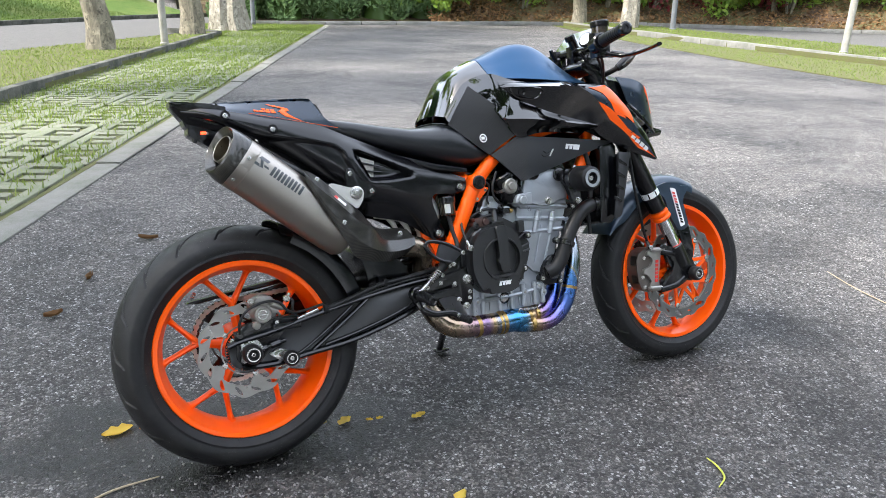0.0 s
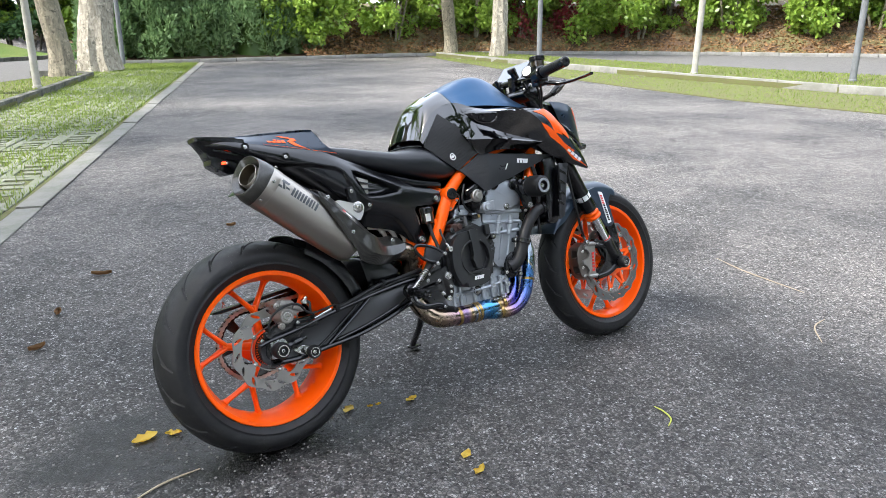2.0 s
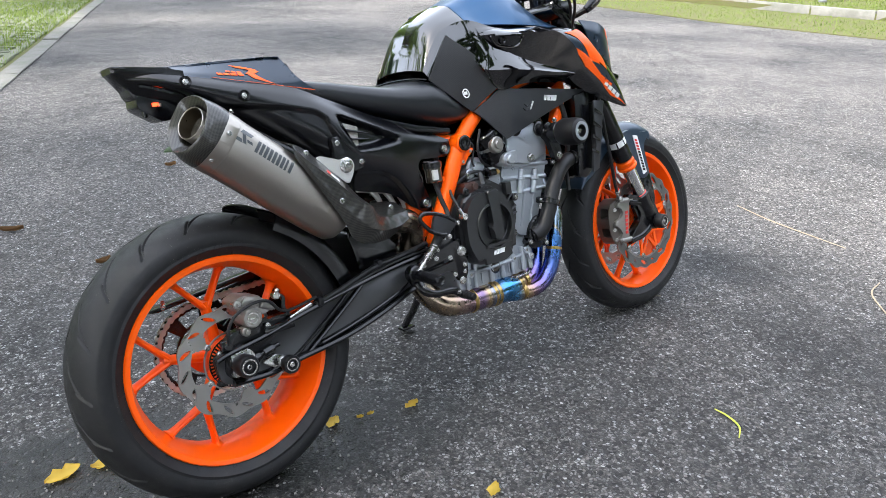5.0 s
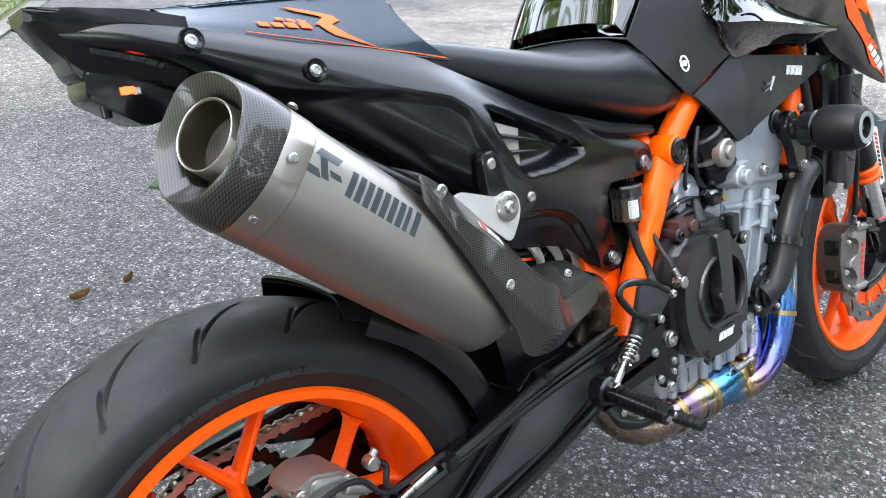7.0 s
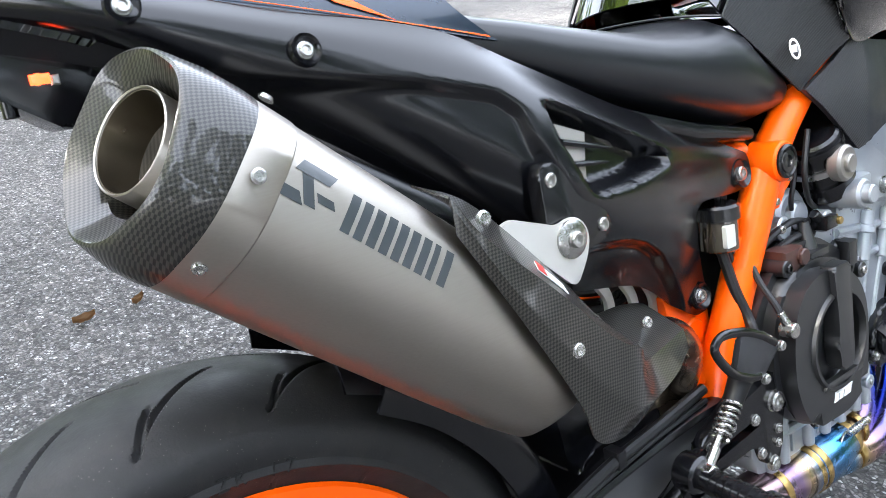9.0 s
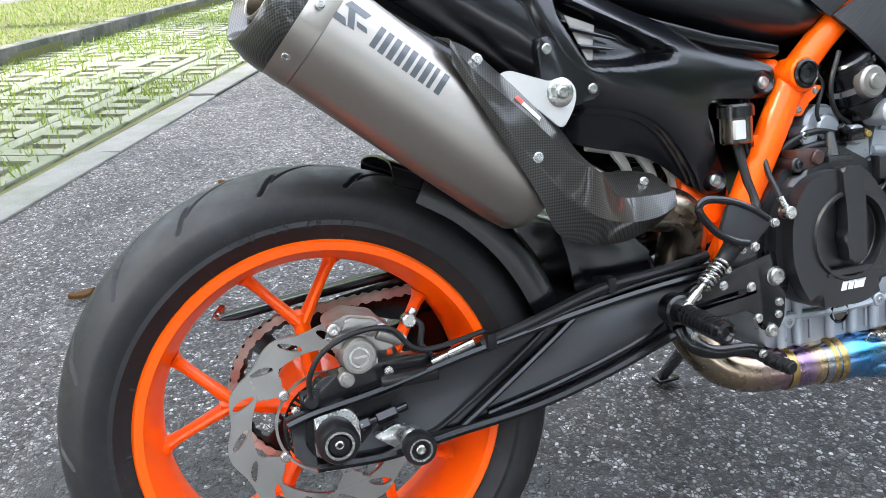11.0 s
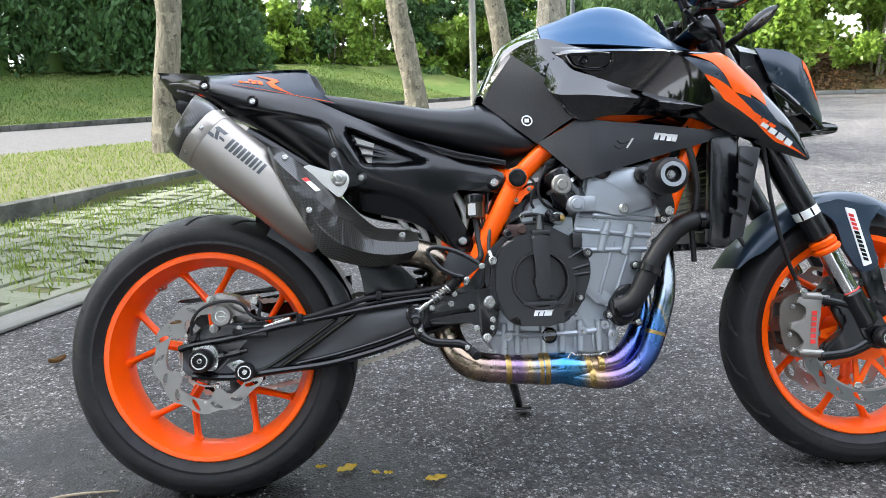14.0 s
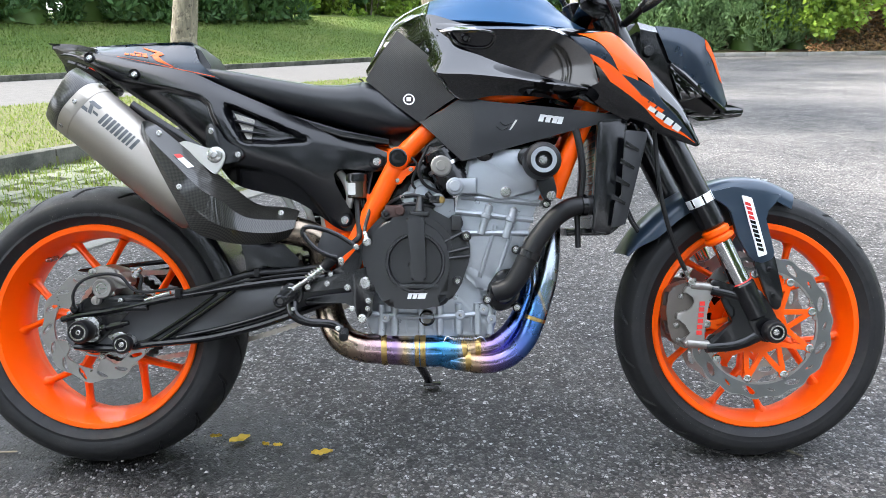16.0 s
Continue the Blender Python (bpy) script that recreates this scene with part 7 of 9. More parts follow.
for x, z, r in ((0.610, 0.412, 0.0145), (0.571, 0.403, 0.0075), (0.580, 0.358, 0.0075), (0.601, 0.337, 0.0105), (0.528, 0.412, 0.0068), (0.487, 0.405, 0.0068), (0.615, 0.375, 0.0068), (0.613, 0.358, 0.006), (0.536, 0.432, 0.006), (0.560, 0.455, 0.006)):
    bolt(rs, (x, -0.150, z), r, material=ALLOY, tall=0.6)
pg = part("footpeg", rod((0.452, -0.150, 0.394), (0.452, -0.250, 0.386), 0.0125, seg=20), BLACK, rs, "black knurled footpeg")
for k in range(9):
    y = -0.178 - k * 0.008
    part("knurl", lathe([(0.0125, -0.0022), (0.0142, -0.0016), (0.0142, 0.0016), (0.0125, 0.0022)], (0.452, y, 0.3918 + (y + 0.178) * -0.08 * -1), (0, -1, -0.08), 12, closed=True), BLACK, pg)
part("peg_end", lathe([(0.0135, 0), (0.0135, 0.008), (0.009, 0.010), (0.006, 0.006), (0, 0.006)], (0.452, -0.246, 0.3865), (0, -1, -0.08), 12), BLACK, pg)
pd = part("brake_pedal", tube([(0.455, -0.160, 0.372), (0.462, -0.172, 0.350), (0.490, -0.176, 0.335), (0.540, -0.178, 0.330), (0.562, -0.176, 0.318)], [0.014, 0.011, 0.009, 0.009, 0.009], seg=12, flat=0.6, side=(0, 1, 0)), BLACK, rs, "black folding brake pedal")
part("toe_tip", rod((0.566, -0.170, 0.314), (0.572, -0.222, 0.309), 0.0085), RUBBER, pd)
for k in range(5):
    part("tip_ring", lathe([(0.0085, -0.0018), (0.0100, -0.001), (0.0100, 0.001), (0.0085, 0.0018)], (0.5675 + k * 0.001, -0.183 - k * 0.0085, 0.3125 - k * 0.0008), (0.1, -1, -0.1), 14, closed=True), RUBBER, pd)
bolt(pd, (0.556, -0.186, 0.322), 0.0062, material=ALLOY)
bolt(pd, (0.461, -0.176, 0.362), 0.005, material=ALLOY)
part("pedal_pivot", joined(rod((0.452, -0.14, 0.394), (0.452, -0.166, 0.394), 0.021), prism(rounded([(0.44, 0.41), (0.475, 0.415), (0.480, 0.385), (0.455, 0.355), (0.435, 0.375)], 0.01), -0.158, -0.146, 0.003)), BLACK, pd)
mc = part("master_cylinder", rod((0.540, -0.155, 0.462), (0.566, -0.155, 0.492), 0.0135), BLACK, rs, "black rear brake master cylinder with a silver spring")
part("plunger_boot", rod((0.520, -0.157, 0.443), (0.545, -0.155, 0.468), 0.0105, 0.013), RUBBER, mc)
part("pushrod", rod((0.458, -0.166, 0.400), (0.525, -0.157, 0.448), 0.0042), ALLOY, mc)
d = Vector((0.525, -0.157, 0.448)) - Vector((0.485, -0.163, 0.4195))
a, sx, sy = frame_of(d)
part("return_spring", tube([Vector((0.487, -0.163, 0.421)) + d * (i / 60) + (sx * math.cos(i * 0.75) + sy * math.sin(i * 0.75)) * 0.0095 for i in range(56)], 0.0019, seg=6, n=2), ALLOY, mc)
part("ball_joint", joined(rod((0.455, -0.178, 0.3985), (0.455, -0.158, 0.3985), 0.0095), rod((0.458, -0.167, 0.4005), (0.478, -0.164, 0.415), 0.0062)), ALLOY, mc)
hg = part("heel_guard", tube([(0.586, -0.170, 0.495), (0.560, -0.170, 0.512), (0.528, -0.170, 0.526), (0.496, -0.170, 0.532), (0.483, -0.170, 0.525), (0.486, -0.170, 0.513), (0.508, -0.170, 0.488), (0.535, -0.170, 0.473), (0.554, -0.170, 0.468)], 0.0052, seg=10, flat=0.8, side=(0, 1, 0)), BLACK, rs, "black heel guard plate")
part("guard_plate", prism(rounded([(0.526, 0.523), (0.560, 0.512), (0.590, 0.500), (0.592, 0.490), (0.556, 0.462), (0.532, 0.474), (0.512, 0.488)], 0.005), -0.172, -0.165, 0.003), GREY_PANEL, hg)
for x, z in ((0.594, 0.489), (0.562, 0.462)):
    bolt(hg, (x, -0.172, z), 0.0068, material=ALLOY)
rv = part("fluid_reservoir", rod((0.580, -0.098, 0.596), (0.580, -0.098, 0.634), 0.0215, bev=0.1, seg=28), SMOKE, bike, "small smoked brake fluid reservoir")
rv.location = (0.011, -0.010, -0.004)
part("cap", lathe([(0.0245, 0), (0.0245, 0.014), (0.022, 0.017), (0, 0.017)], (0.580, -0.098, 0.632), (0, 0, 1), 24), BLACK, rv)
part("level_label", prism(rounded([(0.562, 0.603), (0.578, 0.603), (0.578, 0.628), (0.562, 0.628)], 0.002), -0.1205, -0.1150, 0.0), GREYPLASTIC, rv, "white printed level label")
part("clip", prism(rounded([(0.600, 0.588), (0.628, 0.585), (0.628, 0.600), (0.600, 0.606)], 0.003), -0.108, -0.098, 0.001), ORANGE, rv)
part("feed_hose", tube([(0.578, -0.100, 0.598), (0.582, -0.112, 0.550), (0.585, -0.125, 0.515), (0.572, -0.140, 0.500)], 0.0062, seg=10), HOSE, rv)
part("brake_line", tube([(0.603, -0.158, 0.508), (0.600, -0.150, 0.530), (0.605, -0.125, 0.560), (0.615, -0.105, 0.60)], 0.0038, seg=8), HOSE, rv)
part("line_end", joined(rod((0.606, -0.160, 0.505), (0.600, -0.153, 0.524), 0.0048), rod((0.606, -0.168, 0.503), (0.606, -0.150, 0.503), 0.0088)), ALLOY, rv)
for k in range(3):
    part("cable", tube([(0.60 + 0.006 * k, -0.085, 0.66), (0.585 + 0.008 * k, -0.098, 0.60), (0.60, -0.10 - 0.006 * k, 0.54), (0.575, -0.10, 0.475)], 0.0030, seg=8), HOSE, rv)
# ---- bodywork ----
def pair(name, bm, material, parent, label=""):
    """The part and its mirror image on the far side."""
    m = mirrored(bm)
    a = part(name, bm, material, parent, label)
    part(name, m, material, parent, label)
    return a


# tail side panels
tail_sheet = Sheet([
    [(-0.088, -0.030, 0.936), (-0.010, -0.078, 0.922), (0.120, -0.102, 0.892), (0.235, -0.116, 0.866), (0.320, -0.120, 0.828), (0.440, -0.112, 0.776), (0.566, -0.104, 0.728), (0.655, -0.106, 0.690)],
    [(-0.082, -0.040, 0.926), (0.000, -0.094, 0.906), (0.120, -0.120, 0.872), (0.235, -0.140, 0.832), (0.320, -0.150, 0.790), (0.440, -0.138, 0.740), (0.560, -0.116, 0.700), (0.655, -0.110, 0.676)],
    [(-0.068, -0.046, 0.914), (0.012, -0.098, 0.890), (0.130, -0.124, 0.842), (0.245, -0.150, 0.780), (0.330, -0.160, 0.725), (0.450, -0.142, 0.680), (0.560, -0.116, 0.655), (0.652, -0.108, 0.655)],
    [(-0.045, -0.050, 0.906), (0.028, -0.094, 0.874), (0.145, -0.114, 0.806), (0.262, -0.140, 0.725), (0.340, -0.150, 0.672), (0.465, -0.130, 0.630), (0.560, -0.104, 0.590), (0.622, -0.088, 0.625)],
    [(-0.030, -0.048, 0.902), (0.035, -0.086, 0.866), (0.160, -0.100, 0.782), (0.275, -0.124, 0.695), (0.330, -0.132, 0.626), (0.455, -0.114, 0.588), (0.545, -0.096, 0.528), (0.582, -0.090, 0.520)]])


def hollow(bm, outline, depth, soft):
    """Presses a smooth-edged hollow with the given side outline into a panel."""
    k = len(outline)
    for v in bm.verts:
        x, z = v.co.x, v.co.z
        d, inner = 9.0, False
        for i in range(k):
            (x0, z0), (x1, z1) = outline[i], outline[(i + 1) % k]
            ex, ez = x1 - x0, z1 - z0
            f = min(max(((x - x0) * ex + (z - z0) * ez) / (ex * ex + ez * ez), 0.0), 1.0)
            d = min(d, math.hypot(x - x0 - ex * f, z - z0 - ez * f))
            if (z0 > z) != (z1 > z) and x < (x1 - x0) * (z - z0) / (z1 - z0) + x0:
                inner = not inner
        if inner:
            v.co.y += depth * smooth(0.0, soft, d)
    return bm


scoop = rounded([(0.314, 0.800), (0.359, 0.784), (0.440, 0.748), (0.492, 0.724), (0.486, 0.708), (0.420, 0.703), (0.352, 0.705), (0.334, 0.737), (0.316, 0.767)], 0.012)
haunch = [(0.02, 0.862), (0.12, 0.845), (0.20, 0.832), (0.271, 0.812), (0.292, 0.794), (0.299, 0.771), (0.322, 0.725), (0.346, 0.692), (0.345, 0.60), (0.20, 0.70), (0.02, 0.84)]
belly = [(0.335, 0.664), (0.372, 0.660), (0.408, 0.654), (0.440, 0.642), (0.470, 0.622), (0.500, 0.590), (0.524, 0.556), (0.540, 0.520), (0.50, 0.50), (0.30, 0.58), (0.30, 0.66)]
sp_r = part("side_panel", hollow(hollow(hollow(tail_sheet.mesh(130, 60, 0.005), scoop, 0.026, 0.014), haunch, 0.010, 0.012), belly, 0.010, 0.007), PLASTIC, bike, "matte black tail side panel with a vent", 40)
notch = rounded([(0.70, 0.636), (0.655, 0.647), (0.595, 0.652), (0.552, 0.656), (0.540, 0.646), (0.545, 0.622), (0.560, 0.590), (0.584, 0.548), (0.586, 0.50), (0.70, 0.50)], 0.007)
cut_out(sp_r, prism(notch, -0.25, -0.02, 0))
sp_r.data.polygons.foreach_set("use_smooth", [True] * len(sp_r.data.polygons))
sp_r.data.set_sharp_from_angle(angle=radians(40))
part("side_panel", mirrored(tail_sheet.mesh(50, 20, 0.005)), PLASTIC, bike)
part("vent_mesh", Sheet([[(0.336, -0.1345, 0.774), (0.378, -0.1285, 0.760)], [(0.349, -0.1350, 0.745), (0.374, -0.1300, 0.740)], [(0.362, -0.1350, 0.719), (0.371, -0.1315, 0.719)]]).mesh(10, 12, 0.001), MESH, sp_r, "pale woven mesh in the vent")
for a, b in (((0.338, -0.1385, 0.758), (0.406, -0.1300, 0.741)), ((0.350, -0.1385, 0.736), (0.402, -0.1310, 0.729))):
    part("vent_slat", tube([a, (Vector(a) + Vector(b)) / 2, b], [0.0030, 0.0026, 0.001], seg=8), PLASTIC, sp_r)
for p, r in (((0.014, -0.1005, 0.903), 0.0066), ((0.121, -0.1255, 0.861), 0.0066), ((0.561, -0.099, 0.545), 0.0090), ((0.634, -0.1115, 0.670), 0.0095)):
    part("bolt_cup", lathe([(r * 0.8, -0.002), (r * 1.55, 0.001), (r * 1.7, 0.003), (r * 1.85, -0.001)], p, (0, -1, 0.15), 24), PLASTIC, sp_r)
    bolt(sp_r, p, r, (0, -1, 0.15), ALLOY, 0.6)
part("inner_tail", loft([oval(0.0, 0.90, 0.865, 0.05), oval(0.12, 0.88, 0.82, 0.072), oval(0.28, 0.84, 0.725, 0.085), oval(0.42, 0.79, 0.69, 0.08), oval(0.55, 0.73, 0.66, 0.07)]), PLASTIC, bike, "black inner tail moulding")
part("grab_recess", tube([(0.10, -0.095, 0.80), (0.2, -0.108, 0.735), (0.29, -0.118, 0.675)], 0.012, seg=10, flat=0.4, side=(0, 1, 0)), PLASTIC, bike)

# tail cowl with its graphic
cowl = Sheet([
    [(-0.092, 0.0, 0.951), (0.0, 0.0, 0.945), (0.10, 0.0, 0.945), (0.20, 0.0, 0.943), (0.236, 0.0, 0.940)],
    [(-0.092, -0.022, 0.950), (0.0, -0.040, 0.941), (0.10, -0.060, 0.940), (0.20, -0.076, 0.938), (0.232, -0.082, 0.936)],
    [(-0.092, -0.028, 0.947), (0.0, -0.046, 0.938), (0.10, -0.066, 0.935), (0.20, -0.082, 0.932), (0.238, -0.088, 0.928)],
    [(-0.092, -0.034, 0.938), (0.0, -0.068, 0.927), (0.10, -0.092, 0.910), (0.20, -0.106, 0.892), (0.260, -0.112, 0.884)],
    [(-0.092, -0.036, 0.934), (0.0, -0.078, 0.920), (0.11, -0.101, 0.894), (0.22, -0.114, 0.868), (0.300, -0.118, 0.850)]])
full = ((0.24, 0), (1, 0), (1, 1), (0.30, 1))
cw = part("tail_cowl", cowl.mesh(40, 40, 0.003, full, out=(0, -0.6, 0.8)), NAVY, bike, "dark blue tail cowl with orange graphic", 30)
part("tail_cowl", mirrored(cowl.mesh(24, 20, 0.003, full, out=(0, -0.6, 0.8))), NAVY, bike)
deck = ((0, 0), (0.24, 0), (0.30, 1), (0, 1))
part("tail_deck", cowl.mesh(14, 24, 0.003, deck, -0.0012, (0, -0.6, 0.8)), GLOSS, bike, "gloss black tail deck")
part("tail_deck", mirrored(cowl.mesh(14, 20, 0.003, deck, -0.0012, (0, -0.6, 0.8))), GLOSS, bike)


up = (0, -0.6, 0.8)
decal(cowl, ((0.42, 0.945), (0.985, 0.985), (0.985, 0.970), (0.42, 0.935)), ORANGE_PRINT, cw, "stripe", out=up, nu=24, label="thin orange stripe")
decal(cowl, ((0.55, 0.58), (0.67, 0.65), (0.68, 0.685), (0.58, 0.62)), ORANGE_PRINT, cw, out=up, nu=16, nv=10, label="orange graphic swoosh")
decal(cowl, ((0.64, 0.66), (0.685, 0.675), (0.64, 0.725), (0.61, 0.72)), ORANGE_PRINT, cw, out=up, nu=8, nv=8)
decal(cowl, ((0.62, 0.72), (0.655, 0.71), (0.73, 0.94), (0.64, 0.82)), ORANGE_PRINT, cw, out=up, nu=10, nv=14)
for k in range(4):
    u = 0.465 + 0.034 * k
    decal(cowl, ((u, 0.735 - 0.006 * k), (u + 0.026, 0.73 - 0.006 * k), (u + 0.030, 0.785 - 0.006 * k), (u + 0.004, 0.79 - 0.006 * k)), ORANGE_PRINT, cw, "letter_bar", out=up, nu=4, nv=5, label="orange lettering bar")
for k in range(3):
    u = 0.520 + 0.026 * k
    decal(cowl, ((u, 0.675 + 0.006 * k), (u + 0.019, 0.68 + 0.006 * k), (u + 0.019, 0.705 + 0.006 * k), (u, 0.70 + 0.006 * k)), ORANGE_PRINT, cw, "numeral_bar", out=up, nu=4, nv=4, label="orange numeral bar")
part("pad", loft([[(0.232, y, z) for y, z in ((-0.085, 0.900), (-0.082, 0.930), (-0.05, 0.938), (0.05, 0.938), (0.082, 0.930), (0.085, 0.900))], [(0.252, y, z) for y, z in ((-0.088, 0.885), (-0.085, 0.918), (-0.05, 0.926), (0.05, 0.926), (0.085, 0.918), (0.088, 0.885))], [(0.272, y, z) for y, z in ((-0.085, 0.868), (-0.080, 0.884), (-0.05, 0.888), (0.05, 0.888), (0.080, 0.884), (0.085, 0.868))]]), SEAT, cw, "black padded rear bump stop")
def tail_ring(x, hw, top, low):
    return [(x, -hw, top), (x, -hw * 1.02, top - 0.012), (x, -hw * 0.92, (top + low) / 2 - 0.004), (x, -hw * 0.62, low), (x, hw * 0.62, low), (x, hw * 0.92, (top + low) / 2 - 0.004), (x, hw * 1.02, top - 0.012), (x, hw, top)]


tl = part("tail_light", loft([tail_ring(-0.103, 0.030, 0.9505, 0.938), tail_ring(-0.098, 0.036, 0.9505, 0.930), tail_ring(-0.080, 0.044, 0.9475, 0.906), tail_ring(-0.066, 0.052, 0.9455, 0.892), tail_ring(-0.020, 0.073, 0.9375, 0.878), tail_ring(0.020, 0.084, 0.926, 0.866)]), PLASTIC, bike, "black pointed tail end with the light strip", 20)
part("light_strip", prism(rounded([(-0.1035, 0.9490), (-0.099, 0.9445), (-0.060, 0.9415), (-0.020, 0.9335), (-0.020, 0.9365), (-0.060, 0.9455)], 0.001), -0.046, 0.046, 0.001), GLOSS, tl)
pt = part("plate_carrier", prism(rounded([(-0.066, 0.892), (-0.069, 0.866), (-0.022, 0.833), (-0.004, 0.836), (0.03, 0.845), (0.03, 0.885)], 0.005), -0.034, 0.034, 0.004), PLASTIC, bike, "black tail undertray")
part("tray_arm", prism(rounded([(-0.085, 0.930), (-0.072, 0.884), (0.03, 0.850), (0.08, 0.85), (0.02, 0.888)], 0.008), -0.030, 0.030, 0.006), PLASTIC, pt)
part("indicator", joined(rod((-0.034, -0.030, 0.869), (-0.034, -0.040, 0.869), 0.004), box(-0.039, -0.041, 0.8655, -0.026, -0.033, 0.8725, 0.003)), LAMP, pt, "lit red tail indicator")
part("indicator_cap", box(-0.0265, -0.041, 0.864, -0.0205, -0.033, 0.871, 0.003), GREYPLASTIC, pt)
for x, z in ((-0.062, 0.852), (-0.005, 0.838)):
    part("stud", rod((x + 0.008, -0.028, z + 0.012), (x + 0.008, -0.028, z - 0.006), 0.005), BLACK, pt)
part("plate_edge", joined(prism([(-0.024, 0.774), (0.02, 0.800), (0.02, 0.797), (-0.024, 0.771)], -0.048, 0.0, 0.001), prism([(0.012, 0.796), (0.022, 0.800), (0.03, 0.86), (0.02, 0.86)], -0.012, 0.012, 0.001)), GREEN_PLATE, pt)

# seat
seat = part("seat", loft([oval(0.222, 0.880, 0.866, 0.062, 4), oval(0.232, 0.886, 0.856, 0.080, 4), oval(0.265, 0.884, 0.842, 0.095, 4), oval(0.34, 0.872, 0.812, 0.108, 4), oval(0.42, 0.856, 0.785, 0.118, 4), oval(0.50, 0.843, 0.762, 0.128, 3.6), oval(0.56, 0.842, 0.742, 0.134, 3.4), oval(0.605, 0.850, 0.726, 0.136, 3.2), oval(0.640, 0.842, 0.716, 0.135, 3.0), oval(0.675, 0.812, 0.716, 0.131, 3.0), oval(0.71, 0.785, 0.722, 0.126, 3.0), oval(0.735, 0.765, 0.740, 0.115, 3.0)]), SEAT, bike, "black vinyl rider seat with a seam", 50)
part("seam", tube([(0.600, y, 0.8525 - 0.9 * abs(y) ** 2.2) for y in (-0.125, -0.09, -0.05, 0, 0.05, 0.09, 0.125)], 0.0016, seg=6), SEAT, seat)
part("seat_base", loft([oval(0.24, 0.852, 0.838, 0.08, 4), oval(0.40, 0.795, 0.770, 0.100, 4), oval(0.56, 0.745, 0.715, 0.118, 4), oval(0.66, 0.722, 0.700, 0.115, 4)]), PLASTIC, seat)

# tank: blue crown, black flanks
crown = Sheet([
    [(0.606, 0.0, 0.874), (0.640, 0.0, 0.945), (0.672, 0.0, 0.990), (0.735, 0.0, 1.023), (0.790, 0.0, 1.040), (0.860, 0.0, 1.066), (0.910, 0.0, 1.071), (0.960, 0.0, 1.060), (1.005, 0.0, 1.030), (1.060, 0.0, 0.972)],
    [(0.607, -0.050, 0.872), (0.641, -0.048, 0.941), (0.673, -0.050, 0.985), (0.735, -0.058, 1.016), (0.790, -0.062, 1.033), (0.860, -0.062, 1.058), (0.910, -0.062, 1.062), (0.960, -0.060, 1.050), (1.005, -0.060, 1.020), (1.065, -0.062, 0.964)],
    [(0.612, -0.088, 0.866), (0.645, -0.085, 0.930), (0.678, -0.085, 0.970), (0.738, -0.098, 0.994), (0.790, -0.106, 1.000), (0.860, -0.108, 1.012), (0.915, -0.110, 1.008), (0.965, -0.112, 0.992), (1.015, -0.114, 0.970), (1.080, -0.118, 0.942)],
    [(0.616, -0.102, 0.862), (0.650, -0.100, 0.920), (0.684, -0.102, 0.955), (0.742, -0.130, 0.972), (0.790, -0.142, 0.960), (0.860, -0.148, 0.955), (0.920, -0.150, 0.950), (0.975, -0.152, 0.944), (1.030, -0.154, 0.936), (1.095, -0.156, 0.924)]])
rear_hump, top_crown = ((0, 0), (0.372, 0), (0.338, 1), (0, 1)), ((0.376, 0), (1, 0), (1, 1), (0.342, 1))
tank = part("tank", crown.mesh(50, 30, 0.003, top_crown, out=(0, -0.4, 0.9)), BLUE, bike, "matte blue fuel tank crown", 30)
part("tank", mirrored(crown.mesh(50, 20, 0.003, top_crown, out=(0, -0.4, 0.9))), BLUE, bike)
part("tank_rear", crown.mesh(24, 24, 0.003, rear_hump, out=(-0.6, -0.4, 0.6)), GLOSS, tank, "gloss black rear hump of the tank")
part("tank_rear", mirrored(crown.mesh(24, 20, 0.003, rear_hump, out=(-0.6, -0.4, 0.6))), GLOSS, tank)
bay = [(0.765, 0.938), (0.867, 0.932), (1.014, 0.920), (1.070, 0.873), (1.082, 0.816), (1.060, 0.806), (1.020, 0.795), (0.880, 0.797), (0.811, 0.800), (0.775, 0.86), (0.770, 0.93)]
flank = Sheet([
    [(0.612, -0.100, 0.866), (0.650, -0.100, 0.922), (0.686, -0.104, 0.958), (0.745, -0.134, 0.974), (0.82, -0.150, 0.950), (0.92, -0.158, 0.930), (1.07, -0.160, 0.918)],
    [(0.618, -0.110, 0.850), (0.660, -0.116, 0.890), (0.700, -0.124, 0.910), (0.765, -0.152, 0.915), (0.84, -0.162, 0.900), (0.94, -0.166, 0.885), (1.08, -0.165, 0.870)],
    [(0.640, -0.120, 0.822), (0.690, -0.124, 0.835), (0.735, -0.136, 0.842), (0.790, -0.156, 0.852), (0.86, -0.158, 0.850), (0.96, -0.156, 0.842), (1.07, -0.150, 0.820)],
    [(0.700, -0.122, 0.770), (0.728, -0.124, 0.765), (0.765, -0.130, 0.780), (0.812, -0.142, 0.806), (0.87, -0.142, 0.818), (0.96, -0.140, 0.815), (1.06, -0.130, 0.790)],
    [(0.715, -0.112, 0.752), (0.735, -0.112, 0.745), (0.775, -0.115, 0.765), (0.82, -0.122, 0.795), (0.88, -0.122, 0.805), (0.96, -0.120, 0.800), (1.05, -0.110, 0.775)]])
fk = pair("tank_flank", hollow(flank.mesh(90, 60, 0.003), bay, 0.060, 0.004), GLOSS, bike, "gloss black tank flank")
padm = Sheet([[(0.682, -0.1235, 0.944), (0.752, -0.150, 0.880), (0.812, -0.1575, 0.802)], [(0.645, -0.1235, 0.893), (0.705, -0.1355, 0.842), (0.768, -0.1435, 0.776)], [(0.613, -0.118, 0.842), (0.668, -0.1285, 0.795), (0.728, -0.1335, 0.747)]])
